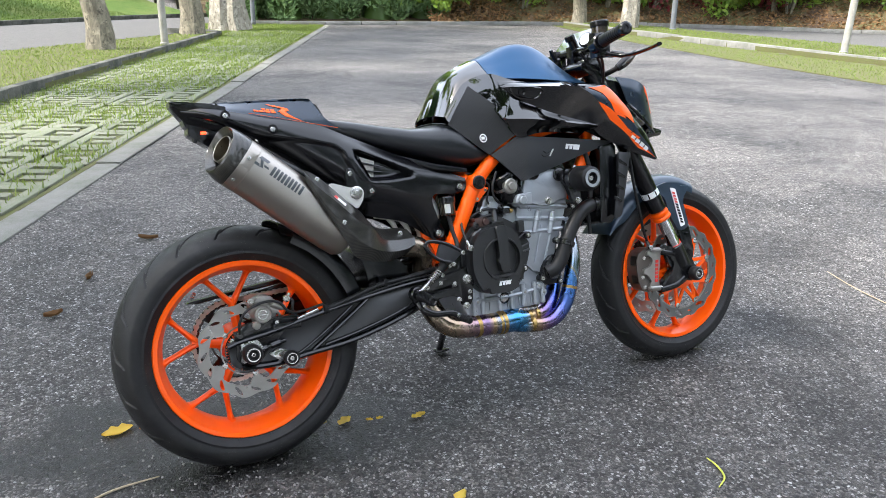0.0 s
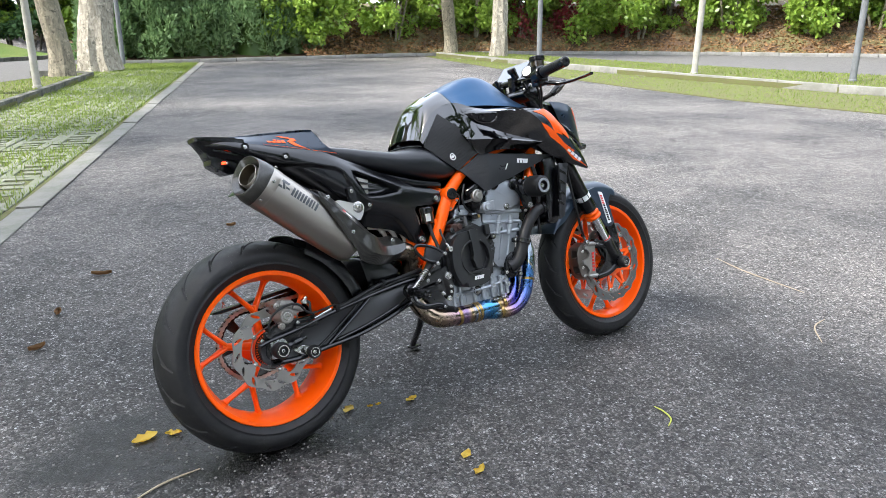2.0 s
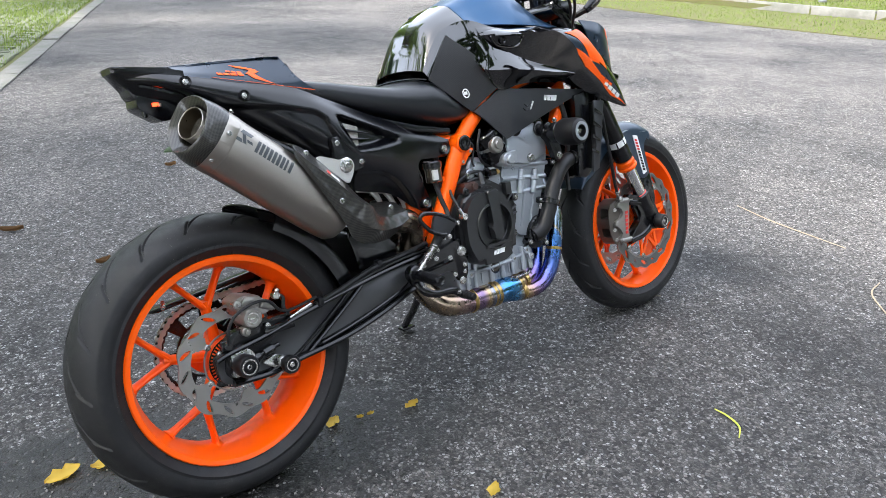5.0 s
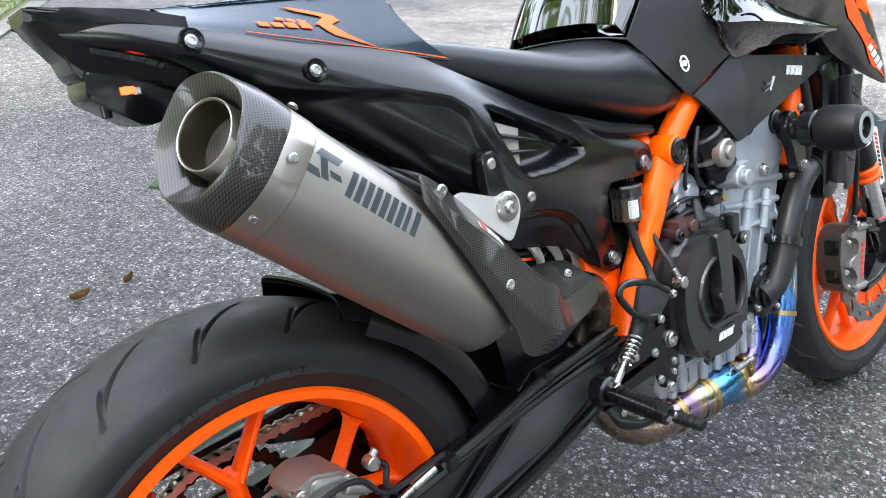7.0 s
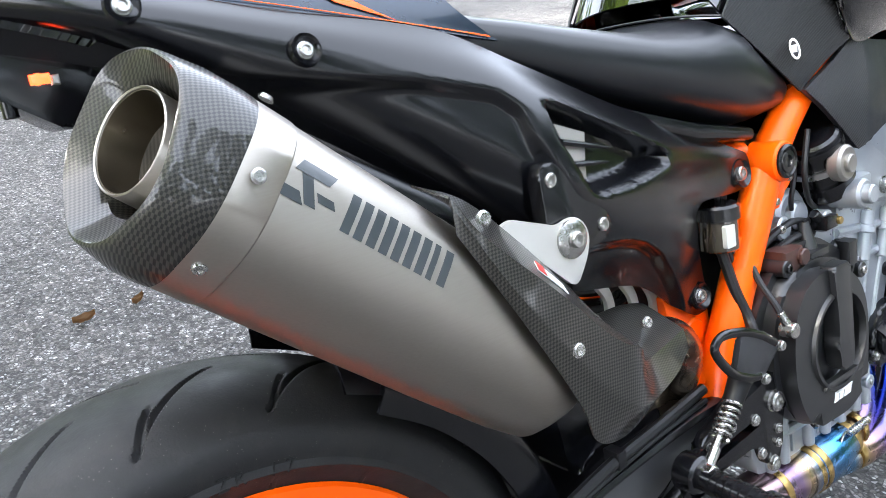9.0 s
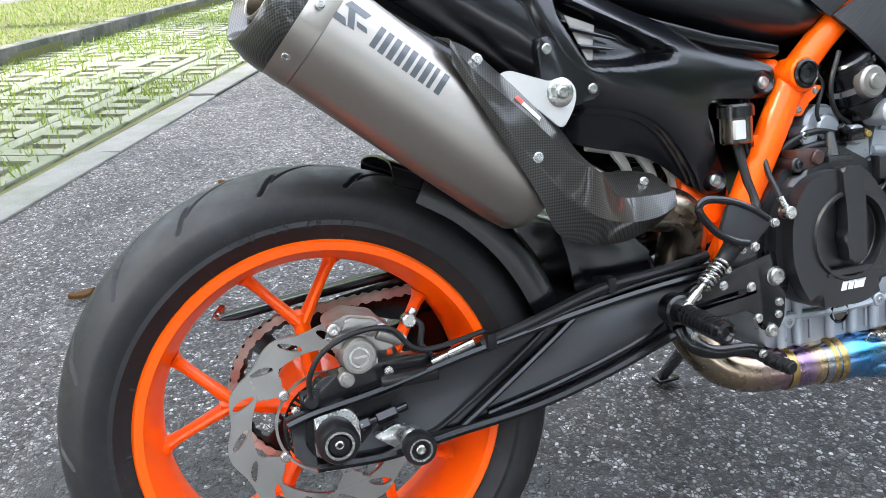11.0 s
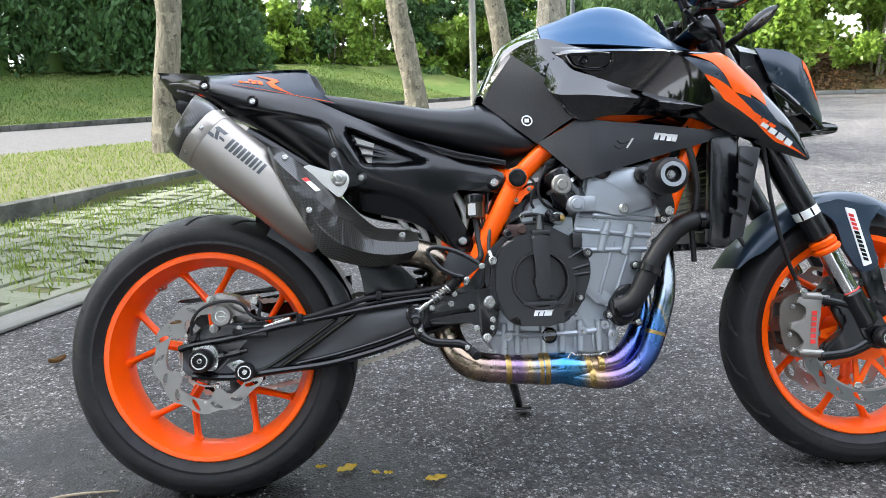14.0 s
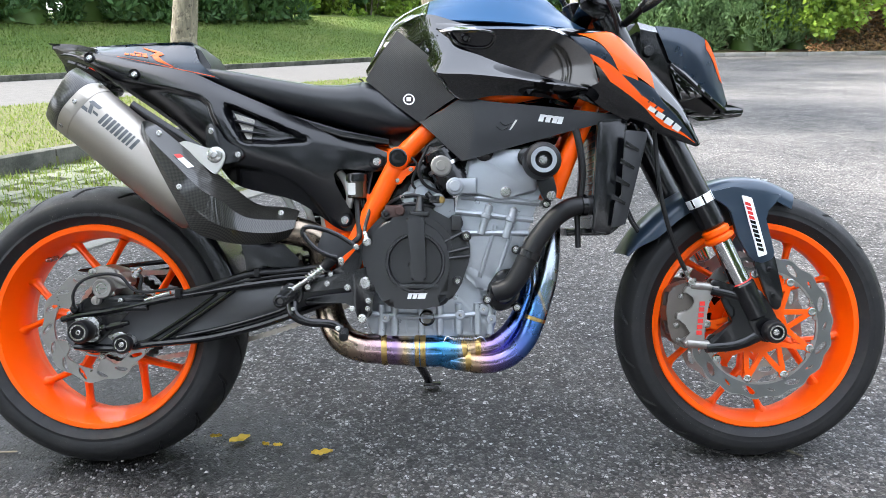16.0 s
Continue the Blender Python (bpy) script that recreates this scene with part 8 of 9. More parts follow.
pd2 = pair("tank_pad", padm.mesh(24, 20, 0.003), PAD, bike, "ribbed black tank grip pad")
eb = part("pad_emblem", lathe([(0.0120, 0), (0.0120, 0.0012), (0.0095, 0.0012), (0.0095, 0)], (0.706, -0.1415, 0.796), (0.1, -1, 0.2), 28, closed=True), WHITE, pd2, "small round white emblem")
part("emblem_mark", box(0.701, -0.1425, 0.7925, 0.7105, -0.1400, 0.8005, 0.0), WHITE, pd2)

# shroud: long gloss flank with a vent and orange blades
shroud = Sheet([
    [(0.760, -0.130, 0.962), (0.87, -0.140, 0.950), (0.98, -0.138, 0.942), (1.06, -0.130, 0.940), (1.115, -0.128, 0.930), (1.160, -0.140, 0.890), (1.215, -0.150, 0.825), (1.262, -0.158, 0.765), (1.298, -0.164, 0.692)],
    [(0.765, -0.146, 0.950), (0.87, -0.166, 0.936), (0.98, -0.172, 0.928), (1.06, -0.172, 0.926), (1.125, -0.172, 0.915), (1.175, -0.174, 0.870), (1.225, -0.176, 0.812), (1.268, -0.174, 0.758), (1.302, -0.170, 0.690)],
    [(0.775, -0.154, 0.915), (0.87, -0.172, 0.902), (0.98, -0.182, 0.895), (1.06, -0.188, 0.892), (1.120, -0.192, 0.872), (1.165, -0.192, 0.832), (1.210, -0.188, 0.782), (1.258, -0.180, 0.735), (1.300, -0.171, 0.688)],
    [(0.785, -0.156, 0.875), (0.88, -0.170, 0.872), (0.98, -0.176, 0.862), (1.06, -0.180, 0.845), (1.110, -0.182, 0.815), (1.150, -0.180, 0.782), (1.195, -0.176, 0.745), (1.248, -0.172, 0.712), (1.298, -0.170, 0.687)],
    [(0.790, -0.152, 0.850), (0.88, -0.158, 0.845), (0.98, -0.160, 0.838), (1.05, -0.160, 0.815), (1.100, -0.158, 0.775), (1.140, -0.158, 0.752), (1.190, -0.160, 0.728), (1.245, -0.164, 0.705), (1.296, -0.168, 0.686)]])
sd = pair("shroud", hollow(shroud.mesh(110, 50, 0.003), bay, 0.075, 0.004), GLOSS, bike, "gloss black tank shroud with orange blades")
# orange and blue blades along the leading edge
for q in (((0.329, 0.374), (0.437, 0.433), (0.409, 0.595), (0.366, 0.570)), ((0.437, 0.433), (0.535, 0.578), (0.531, 0.593), (0.409, 0.595)),
          ((0.576, 0.598), (0.725, 0.432), (0.800, 0.470), (0.717, 0.596)), ((0.717, 0.596), (0.800, 0.470), (0.930, 0.460), (0.780, 0.634)), ((0.780, 0.634), (0.930, 0.460), (0.985, 0.50), (0.975, 0.568))):
    decal(shroud, q, NAVY, sd, "navy_field", 0.0014, nu=20, nv=16, label="dark blue graphic field")
for q in (((0.359, 0.345), (0.416, 0.333), (0.600, 0.043), (0.441, 0.430)), ((0.441, 0.430), (0.600, 0.043), (0.725, 0.432), (0.535, 0.578)), ((0.535, 0.578), (0.640, 0.500), (0.650, 0.525), (0.559, 0.601)),
          ((0.366, 0.570), (0.531, 0.593), (0.576, 0.598), (0.518, 0.711)), ((0.576, 0.598), (0.735, 0.604), (0.718, 0.669), (0.518, 0.711)), ((0.735, 0.604), (0.781, 0.655), (0.827, 0.718), (0.718, 0.669)), ((0.781, 0.655), (0.981, 0.568), (0.975, 0.600), (0.827, 0.718))):
    decal(shroud, q, ORANGE_PRINT, sd, "blade", 0.0022, nu=18, nv=16, label="orange graphic blade")
for k in range(4):
    u, v, h = 0.738 + 0.041 * k, 0.609 - 0.018 * k, 0.052 + 0.018 * k
    decal(shroud, ((u, v), (u + 0.032, v - 0.014), (u + 0.028, v - 0.014 + h), (u - 0.005, v + h)), WHITE, sd, "letter_bar", 0.0032, nu=6, nv=4, label="white lettering bar")
for k in range(3):
    u, v = 0.694 + 0.037 * k, 0.597 - 0.021 * k
    decal(shroud, ((u, v), (u + 0.030, v - 0.017), (u + 0.024, v + 0.032), (u - 0.005, v + 0.047)), ORANGE_PRINT, sd, "numeral_bar", 0.0032, nu=6, nv=4, label="orange numeral bar")
# facets of its flank: an overhung dark bay, a band that faces the sky, and the tucked lower edge
rim = [(0.770, 0.932), (0.817, 0.931), (0.865, 0.928), (0.937, 0.923), (1.008, 0.916), (1.072, 0.871), (1.094, 0.816)]
fold = [(0.766, 0.938), (0.793, 0.916), (0.821, 0.897), (0.890, 0.865), (0.955, 0.842), (1.021, 0.822), (1.072, 0.807)]
crest = [(0.744, 0.876), (0.757, 0.860), (0.770, 0.845), (0.832, 0.839), (0.909, 0.829), (0.980, 0.817), (1.072, 0.803)]
hem = [(0.774, 0.835), (0.800, 0.800), (0.830, 0.790), (0.881, 0.798), (0.953, 0.796), (1.020, 0.789), (1.074, 0.799)]


def facet(a, ya, b, yb, bulge=0.0):
    mid = [((p[0] + q[0]) / 2, (u + v) / 2 - bulge, (p[1] + q[1]) / 2) for p, q, u, v in zip(a, b, ya, yb)]
    return Sheet([[(x, y, z) for (x, z), y in zip(a, ya)], mid, [(x, y, z) for (x, z), y in zip(b, yb)]])


y_rim, y_fold = [-0.150, -0.176, -0.190, -0.200, -0.204, -0.200, -0.190], [-0.149, -0.158, -0.163, -0.168, -0.174, -0.182, -0.186]
y_crest, y_hem = [-0.147, -0.157, -0.168, -0.182, -0.190, -0.193, -0.188], [-0.160, -0.156, -0.154, -0.158, -0.160, -0.162, -0.176]
bayp = part("bay", facet(rim, y_rim, fold, y_fold).mesh(50, 12, 0.003), GLOSS, sd, "gloss black overhung intake bay")
part("lip", facet([(x + 0.004, z + 0.018) for x, z in rim], [-0.138, -0.146, -0.150, -0.158, -0.162, -0.170, -0.178], rim, y_rim, 0.003).mesh(50, 8, 0.003), GLOSS, sd, "gloss black upper lip of the intake")
part("flank_band", facet(fold, y_fold, crest, y_crest, 0.002).mesh(50, 12, 0.003), GLOSS, sd, "gloss black flank band")
part("lower_edge", facet(crest, y_crest, hem, y_hem, 0.002).mesh(50, 12, 0.003), GLOSS, sd)
part("vent_screw", lathe([(0.011, 0), (0.011, 0.004), (0.008, 0.005), (0.005, 0.002), (0, 0.002)], (0.826, -0.172, 0.914), (0, -1, -0.2), 20), BLACK, bayp)
part("vent_frame", tube([(0.790, -0.168, 0.926), (0.812, -0.167, 0.902), (0.866, -0.176, 0.894), (0.884, -0.186, 0.912), (0.868, -0.192, 0.922), (0.800, -0.174, 0.928)], 0.0035, seg=8), GLOSS, bayp, "gloss black intake frame")
part("inner_shroud", prism(rounded([(1.04, 0.90), (1.14, 0.90), (1.24, 0.78), (1.27, 0.72), (1.14, 0.76), (1.05, 0.80)], 0.01), -0.135, -0.128, 0.002), PLASTIC, bike)
part("inner_shroud", prism(rounded([(1.04, 0.90), (1.14, 0.90), (1.24, 0.78), (1.27, 0.72), (1.14, 0.76), (1.05, 0.80)], 0.01), 0.128, 0.135, 0.002), PLASTIC, bike)

# charcoal wing panel below the tank
wing = Sheet([[(0.728, -0.138, 0.748), (0.775, -0.144, 0.772), (0.822, -0.148, 0.796), (0.877, -0.149, 0.788), (1.00, -0.146, 0.775), (1.160, -0.137, 0.756)], [(0.758, -0.146, 0.720), (0.80, -0.151, 0.728), (0.84, -0.154, 0.734), (0.885, -0.154, 0.732), (1.00, -0.148, 0.742), (1.160, -0.137, 0.755)], [(0.816, -0.152, 0.664), (0.822, -0.154, 0.666), (0.832, -0.155, 0.668), (0.86, -0.154, 0.676), (0.99, -0.147, 0.711), (1.160, -0.137, 0.753)]])
wg = pair("wing_panel", wing.mesh(50, 16, 0.006), GREY_PANEL, bike, "matte charcoal wing panel")
decal(wing, ((0.0, 0.0), (0.47, 0.0), (0.34, 1.0), (0.0, 1.0)), PAD, wg, "grip_pad", 0.0015, nu=16, nv=10, label="ribbed grip pad")
part("badge", joined(*[prism([(x, 0.744 - (x - 0.985) * 0.14), (x + 0.010, 0.743 - (x - 0.985) * 0.14), (x + 0.015, 0.7575 - (x - 0.985) * 0.14), (x + 0.005, 0.7585 - (x - 0.985) * 0.14)], -0.1495, -0.1470, 0) for x in (0.975, 0.989, 1.003, 1.014)], prism([(0.979, 0.7555), (1.027, 0.7488), (1.029, 0.7530), (0.981, 0.7597)], -0.1495, -0.1470, 0)), WHITE, wg, "small white badge")
part("mark", joined(prism([(0.914, 0.728), (0.918, 0.728), (0.932, 0.748), (0.928, 0.749)], -0.1542, -0.150, 0)), GREYPLASTIC, wg)
part("mark", joined(tube([(0.895, -0.1535, 0.745), (0.905, -0.1535, 0.738), (0.920, -0.1525, 0.742)], 0.0012, seg=6), tube([(0.888, -0.1540, 0.735), (0.898, -0.1535, 0.728), (0.912, -0.1530, 0.733)], 0.0012, seg=6)), BLACK, wg)

# ---- front end ----
STEER = Vector((0.455, 0, -0.891))
fork = part("fork", rod((1.108, -0.103, 1.000), (1.352, -0.103, 0.522), 0.0285, bev=0.1, seg=28), BLACK, bike, "black and chrome upside-down fork")
part("outer_tube", rod((1.108, 0.103, 1.000), (1.352, 0.103, 0.522), 0.0285, bev=0.1, seg=20), BLACK, fork)
for y in (-0.103, 0.103):
    part("dust_seal", joined(rod((1.3535, y, 0.519), (1.3615, y, 0.503), 0.0296), rod((1.3615, y, 0.503), (1.3680, y, 0.490), 0.0318)), ORANGE, fork, "orange dust seal ring")
    part("stanchion", rod((1.362, y, 0.503), (1.430, y, 0.360), 0.0215, seg=28), CHROME, fork, "chrome fork stanchion")
    part("travel_ring", lathe([(0.0216, -0.002), (0.0240, 0), (0.0216, 0.002)], (1.4105, y, 0.401), STEER, 24, closed=True), RED, fork)
    part("label_band", lathe([(0.0287, -0.010), (0.0289, -0.010), (0.0289, 0.010), (0.0287, 0.010)], (1.3235, y, 0.5785), STEER, 28, closed=True), WHITE, fork, "white label band")
    part("label_band", lathe([(0.0291, -0.0095), (0.0293, -0.0095), (0.0293, 0.0095), (0.0291, 0.0095)], (1.3235, y, 0.5785), STEER, 14, closed=True, wave=lambda t, k: 1.0 if (t * 7 / math.pi) % 2 < 0.8 else 0.97), BLACK, fork)
    s = 1 if y > 0 else -1
    foot = joined(rod((1.410, y, 0.400), (1.445, y, 0.326), 0.0275), prism(rounded([(1.405, 0.385), (1.445, 0.390), (1.475, 0.34), (1.492, 0.30), (1.480, 0.275), (1.450, 0.272), (1.425, 0.31)], 0.012), y - 0.016, y + 0.016, 0.005),
                  tube([(1.415, y, 0.368), (1.385, y + 0.004 * s, 0.376), (1.345, y + 0.004 * s, 0.386)], [0.017, 0.012, 0.0115], seg=12), tube([(1.450, y, 0.290), (1.400, y + 0.004 * s, 0.268), (1.335, y + 0.004 * s, 0.262)], [0.017, 0.013, 0.0125], seg=12), prism(rounded([(1.365, 0.372), (1.40, 0.385), (1.44, 0.33), (1.45, 0.28), (1.40, 0.268), (1.395, 0.31)], 0.012), y - 0.006, y + 0.006, 0.003))
    foot = joined(foot, prism(rounded([(1.343, 0.412), (1.385, 0.398), (1.430, 0.384), (1.458, 0.346), (1.500, 0.310), (1.497, 0.276), (1.456, 0.277), (1.410, 0.284), (1.343, 0.258), (1.337, 0.276), (1.396, 0.322), (1.392, 0.358), (1.343, 0.388)], 0.010), y - 0.013, y + 0.013, 0.006))
    part("fork_foot", foot, BLACK, fork, "black cast fork foot")
    part("axle_slider", lathe([(0.018, 0), (0.0235, 0.006), (0.0235, 0.026), (0.020, 0.032), (0.015, 0.0325), (0.0135, 0.028), (0.0, 0.028)], (1.470, y + s * 0.014, 0.298), (0, s, 0), 32), RUBBER, fork)
    part("slider_ring", lathe([(0.0145, 0), (0.0155, 0.001), (0.0125, 0.001), (0.0120, 0)], (1.470, y + s * 0.0465, 0.298), (0, s, 0), 28, closed=True), ALLOY, fork)
    bolt(fork, (1.470, y + s * 0.042, 0.298), 0.007, (0, s, 0), ALLOY)
    cal_poly = rounded([(1.266, 0.392), (1.300, 0.404), (1.345, 0.398), (1.350, 0.378), (1.330, 0.335), (1.336, 0.262), (1.292, 0.258), (1.266, 0.272), (1.257, 0.300), (1.252, 0.338), (1.256, 0.374)], 0.008)
    cal = part("front_caliper", prism(cal_poly, y - s * 0.002, y - s * 0.052, 0.006, seg=2), CALIPER_BODY, bike, "titanium-grey radial front brake caliper")
    w0, w1 = sorted((y - s * 0.006, y - s * 0.036))
    cut_out(cal, box(1.22, w0, 0.350, 1.306, w1, 0.380, 0.003), box(1.22, w0, 0.288, 1.300, w1, 0.318, 0.003))
    for z in (0.372, 0.315):
        part("piston", rod((1.300, y - s * 0.010, z), (1.300, y - s * 0.024, z), 0.0125), STEEL, cal)
    part("caliper_emblem", lathe([(0.006, 0), (0.006, 0.001), (0, 0.001)], (1.2685, y - s * 0.022, 0.343), (-1, 0, 0), 16), ALLOY, cal)
    part("bridge", joined(prism(rounded([(1.292, 0.394), (1.347, 0.388), (1.338, 0.345), (1.330, 0.308), (1.333, 0.266), (1.296, 0.262), (1.281, 0.278), (1.304, 0.292), (1.290, 0.317), (1.270, 0.322), (1.273, 0.337), (1.300, 0.343), (1.312, 0.358), (1.308, 0.374), (1.286, 0.380)], 0.004, 2), y + s * 0.010, y - s * 0.006, 0.003, seg=2)), CALIPER, cal, "machined alloy caliper face")
    for k in range(6):
        part("red_letter", box(1.3130 + 0.0014 * k, min(y + s * 0.0115, y + s * 0.0098), 0.290 + k * 0.0125, 1.3240 + 0.0014 * k, max(y + s * 0.0115, y + s * 0.0098), 0.299 + k * 0.0125, 0), RED, cal, "red bar of a maker's name")
    for x, z in ((1.312, 0.396), (1.302, 0.272)):
        part("mount", rod((x - 0.010, y + s * 0.004, z), (x + 0.050, y + s * 0.004, z - 0.006), 0.0095), CALIPER, cal)
        bolt(cal, (x - 0.008, y + s * 0.004, z), 0.0085, (-1, 0, 0.1), STEEL)
    for x, z in ((1.283, 0.372), (1.278, 0.277), (1.273, 0.310)):
        bolt(cal, (x, y, z), 0.0065, (-1, s * 0.6, 0), STEEL)
part("front_axle", rod((1.466, -0.12, 0.299), (1.466, 0.12, 0.299), 0.012), STEEL, fork)
for y, s in ((-0.103, -1),):
    part("brake_hose", tube([(1.205, -0.135, 0.800), (1.218, -0.140, 0.720), (1.225, -0.145, 0.62), (1.240, -0.142, 0.545), (1.268, -0.125, 0.470), (1.292, -0.112, 0.425)], 0.0048, seg=10), HOSE, fork, "black front brake hose")
    part("hose_end", joined(rod((1.288, -0.113, 0.432), (1.300, -0.110, 0.408), 0.0052), rod((1.303, -0.118, 0.404), (1.303, -0.100, 0.404), 0.0085)), ALLOY, fork)
part("sensor_cable", tube([(1.18, 0.02, 0.70), (1.172, -0.03, 0.60), (1.185, -0.045, 0.545), (1.205, -0.05, 0.51)], 0.0038, seg=8), HOSE, fork)
part("sensor_cable", tube([(1.188, 0.03, 0.70), (1.180, -0.02, 0.60), (1.193, -0.035, 0.545), (1.212, -0.04, 0.51)], 0.0038, seg=8), HOSE, fork)

# front mudguard
def arc(deg, r, y):
    return (WB + r * math.cos(radians(deg)), y, 0.300 + r * math.sin(radians(deg)))


fend = Sheet([[arc(a, r - d * min(1.0, 0.15 + (151 - a) / 16), y) for a, r in ((151, 0.334), (145, 0.3355), (138, 0.335), (124, 0.334), (110, 0.333), (97, 0.330), (86, 0.322), (75, 0.306))] for y, d in ((-0.074, 0.040), (-0.070, 0.018), (-0.050, 0.002), (0, -0.004), (0.050, 0.002), (0.070, 0.018), (0.074, 0.040))])
fd = part("front_mudguard", fend.mesh(40, 24, 0.003, out=(-0.4, 0, 0.9)), SLATE, bike, "dark blue-grey front mudguard", 50)
for y0, y1 in ((-0.096, -0.082), (0.082, 0.096)):
    part("stay", prism(rounded([(1.340, 0.594), (1.403, 0.607), (1.457, 0.590), (1.505, 0.588), (1.466, 0.546), (1.488, 0.454), (1.462, 0.440), (1.439, 0.446), (1.409, 0.497), (1.391, 0.559)], 0.010), y0, y1, 0.004), SLATE, fd, "dark blue-grey mudguard side")
    part("stay_foot", prism(rounded([(1.442, 0.446), (1.486, 0.462), (1.505, 0.374), (1.498, 0.338), (1.480, 0.342)], 0.008), y0 + 0.002, y1 - 0.002, 0.004), PLASTIC, fd, "black mudguard stay")
part("sticker", prism(rounded([(1.4150, 0.588), (1.4370, 0.582), (1.4700, 0.460), (1.4510, 0.454)], 0.004), -0.0985, -0.0958, 0.0), WHITE, fd, "white sticker with red and black bars")
for k in range(11):
    part("sticker_bar", prism([(1.4215 + 0.0028 * k, 0.5740 - 0.0098 * k), (1.4330 + 0.0028 * k, 0.5705 - 0.0098 * k), (1.4345 + 0.0028 * k, 0.5635 - 0.0098 * k), (1.4228 + 0.0028 * k, 0.5670 - 0.0098 * k)], -0.0992, -0.0984, 0), RED if k < 4 else BLACK, fd)
for k in range(3):
    part("crest_bar", box(1.455 + 0.016 * k, -0.03, 0.6255 - 0.002 * k, 1.465 + 0.016 * k, 0.0, 0.6285 - 0.002 * k, 0), WHITE, fd)
for x, z in ((1.478, 0.428), (1.486, 0.372)):
    bolt(fd, (x - 0.004, -0.097, z), 0.006, material=BLACK)

# yokes, bars, controls
yoke = part("top_yoke", prism(rounded([(1.06, 0.985), (1.10, 0.955), (1.155, 0.975), (1.145, 1.005), (1.09, 1.005)], 0.01), -0.135, 0.135, 0.006), BLACK, bike, "black top yoke")
part("lower_yoke", prism(rounded([(1.135, 0.830), (1.19, 0.80), (1.225, 0.825), (1.19, 0.865), (1.15, 0.865)], 0.01), -0.138, 0.138, 0.006), BLACK, yoke)
for y in (-0.103, 0.103):
    part("fork_cap", joined(rod((1.108, y, 0.998), (1.100, y, 1.014), 0.0265), rod((1.100, y, 1.013), (1.097, y, 1.020), 0.012, seg=6)), BLACK, yoke)
bar = part("handlebar", tube([(1.012, -0.40, 1.042), (1.045, -0.28, 1.037), (1.075, -0.18, 1.030), (1.105, -0.09, 1.035), (1.112, -0.045, 1.040), (1.112, 0.045, 1.040), (1.105, 0.09, 1.035), (1.075, 0.18, 1.030), (1.045, 0.28, 1.037), (1.012, 0.40, 1.042)], 0.0125, seg=14), BLACK, bike, "black tapered handlebar")
for s in (-1, 1):
    part("bar_clamp", joined(box(1.092, s * 0.045 - 0.018, 1.000, 1.132, s * 0.045 + 0.018, 1.056, 0.005)), BLACK, bar)
    gp = part("grip", tube([(1.010, s * 0.405, 1.042), (1.028, s * 0.34, 1.040), (1.047, s * 0.272, 1.036)], [0.0165, 0.0155, 0.018], seg=20), RUBBER, bar, "black rubber grip")
    part("bar_end", lathe([(0.0175, 0), (0.0175, 0.014), (0.013, 0.018), (0.006, 0.018), (0.005, 0.014), (0, 0.014)], (1.009, s * 0.404, 1.042), (-0.25, s, 0.02), 24), BLACK, gp)
    for k in range(9):
        part("grip_rib", lathe([(0.0158, -0.0015), (0.0172, 0), (0.0158, 0.0015)], (1.014 + 0.0035 * k, s * (0.392 - 0.0125 * k), 1.0415 - 0.0005 * k), (-0.26, s, 0), 18, closed=True), RUBBER, gp)
    part("switchgear", joined(rod((1.050, s * 0.262, 1.035), (1.062, s * 0.215, 1.032), 0.026), box(1.035, min(s * 0.25, s * 0.215), 1.015, 1.085, max(s * 0.25, s * 0.215), 1.062, 0.008)), PLASTIC, bar, "black switchgear")
    lv = part("brake_lever" if s < 0 else "clutch_lever", tube([(1.085, s * 0.215, 1.010), (1.110, s * 0.250, 0.998), (1.128, s * 0.300, 0.993), (1.118, s * 0.38, 0.995), (1.098, s * 0.437, 0.996)], [0.011, 0.009, 0.0075, 0.007, 0.0075], seg=12, flat=0.7, side=(0, 0, 1)), BLACK, bar, "black adjustable lever")
    part("lever_perch", joined(box(1.060, min(s * 0.23, s * 0.185), 0.998, 1.105, max(s * 0.23, s * 0.185), 1.030, 0.006), rod((1.10, s * 0.235, 1.005), (1.12, s * 0.265, 0.995), 0.009)), BLACK, bar)
    part("lever_screw", rod((1.092, s * 0.232, 1.000), (1.108, s * 0.232, 1.000), 0.007), ALLOY, bar)
fr2 = part("front_reservoir", rod((1.099, -0.192, 1.055), (1.099, -0.192, 1.090), 0.024, bev=0.1, seg=24), SMOKE, bike, "round black front brake reservoir")
part("cap", lathe([(0.0265, 0), (0.0275, 0.003), (0.0275, 0.014), (0.025, 0.017), (0, 0.017)], (1.099, -0.192, 1.088), (0, 0, 1), 24), BLACK, fr2)
part("red_band", lathe([(0.0245, 0), (0.0250, 0.002), (0.0250, 0.005), (0.0245, 0.007)], (1.099, -0.192, 1.053), (0, 0, 1), 24, closed=True), RED, fr2)
part("reservoir_arm", tube([(1.099, -0.192, 1.057), (1.085, -0.20, 1.03), (1.075, -0.205, 1.02)], 0.006, seg=8), BLACK, fr2)
ck = part("bar_clock", lathe([(0.020, 0), (0.0225, 0.003), (0.0225, 0.010), (0.019, 0.012), (0.019, 0.010), (0, 0.010)], (1.056, -0.186, 1.050), (-0.85, -0.25, 0.45), 28), BLACK, bike, "small round clock with a pale face")
part("face", lathe([(0.0185, 0), (0.0185, 0.0008), (0, 0.001)], Vector((1.056, -0.186, 1.050)) + Vector((-0.85, -0.25, 0.45)).normalized() * 0.0108, (-0.85, -0.25, 0.45), 24), WHITE, ck)
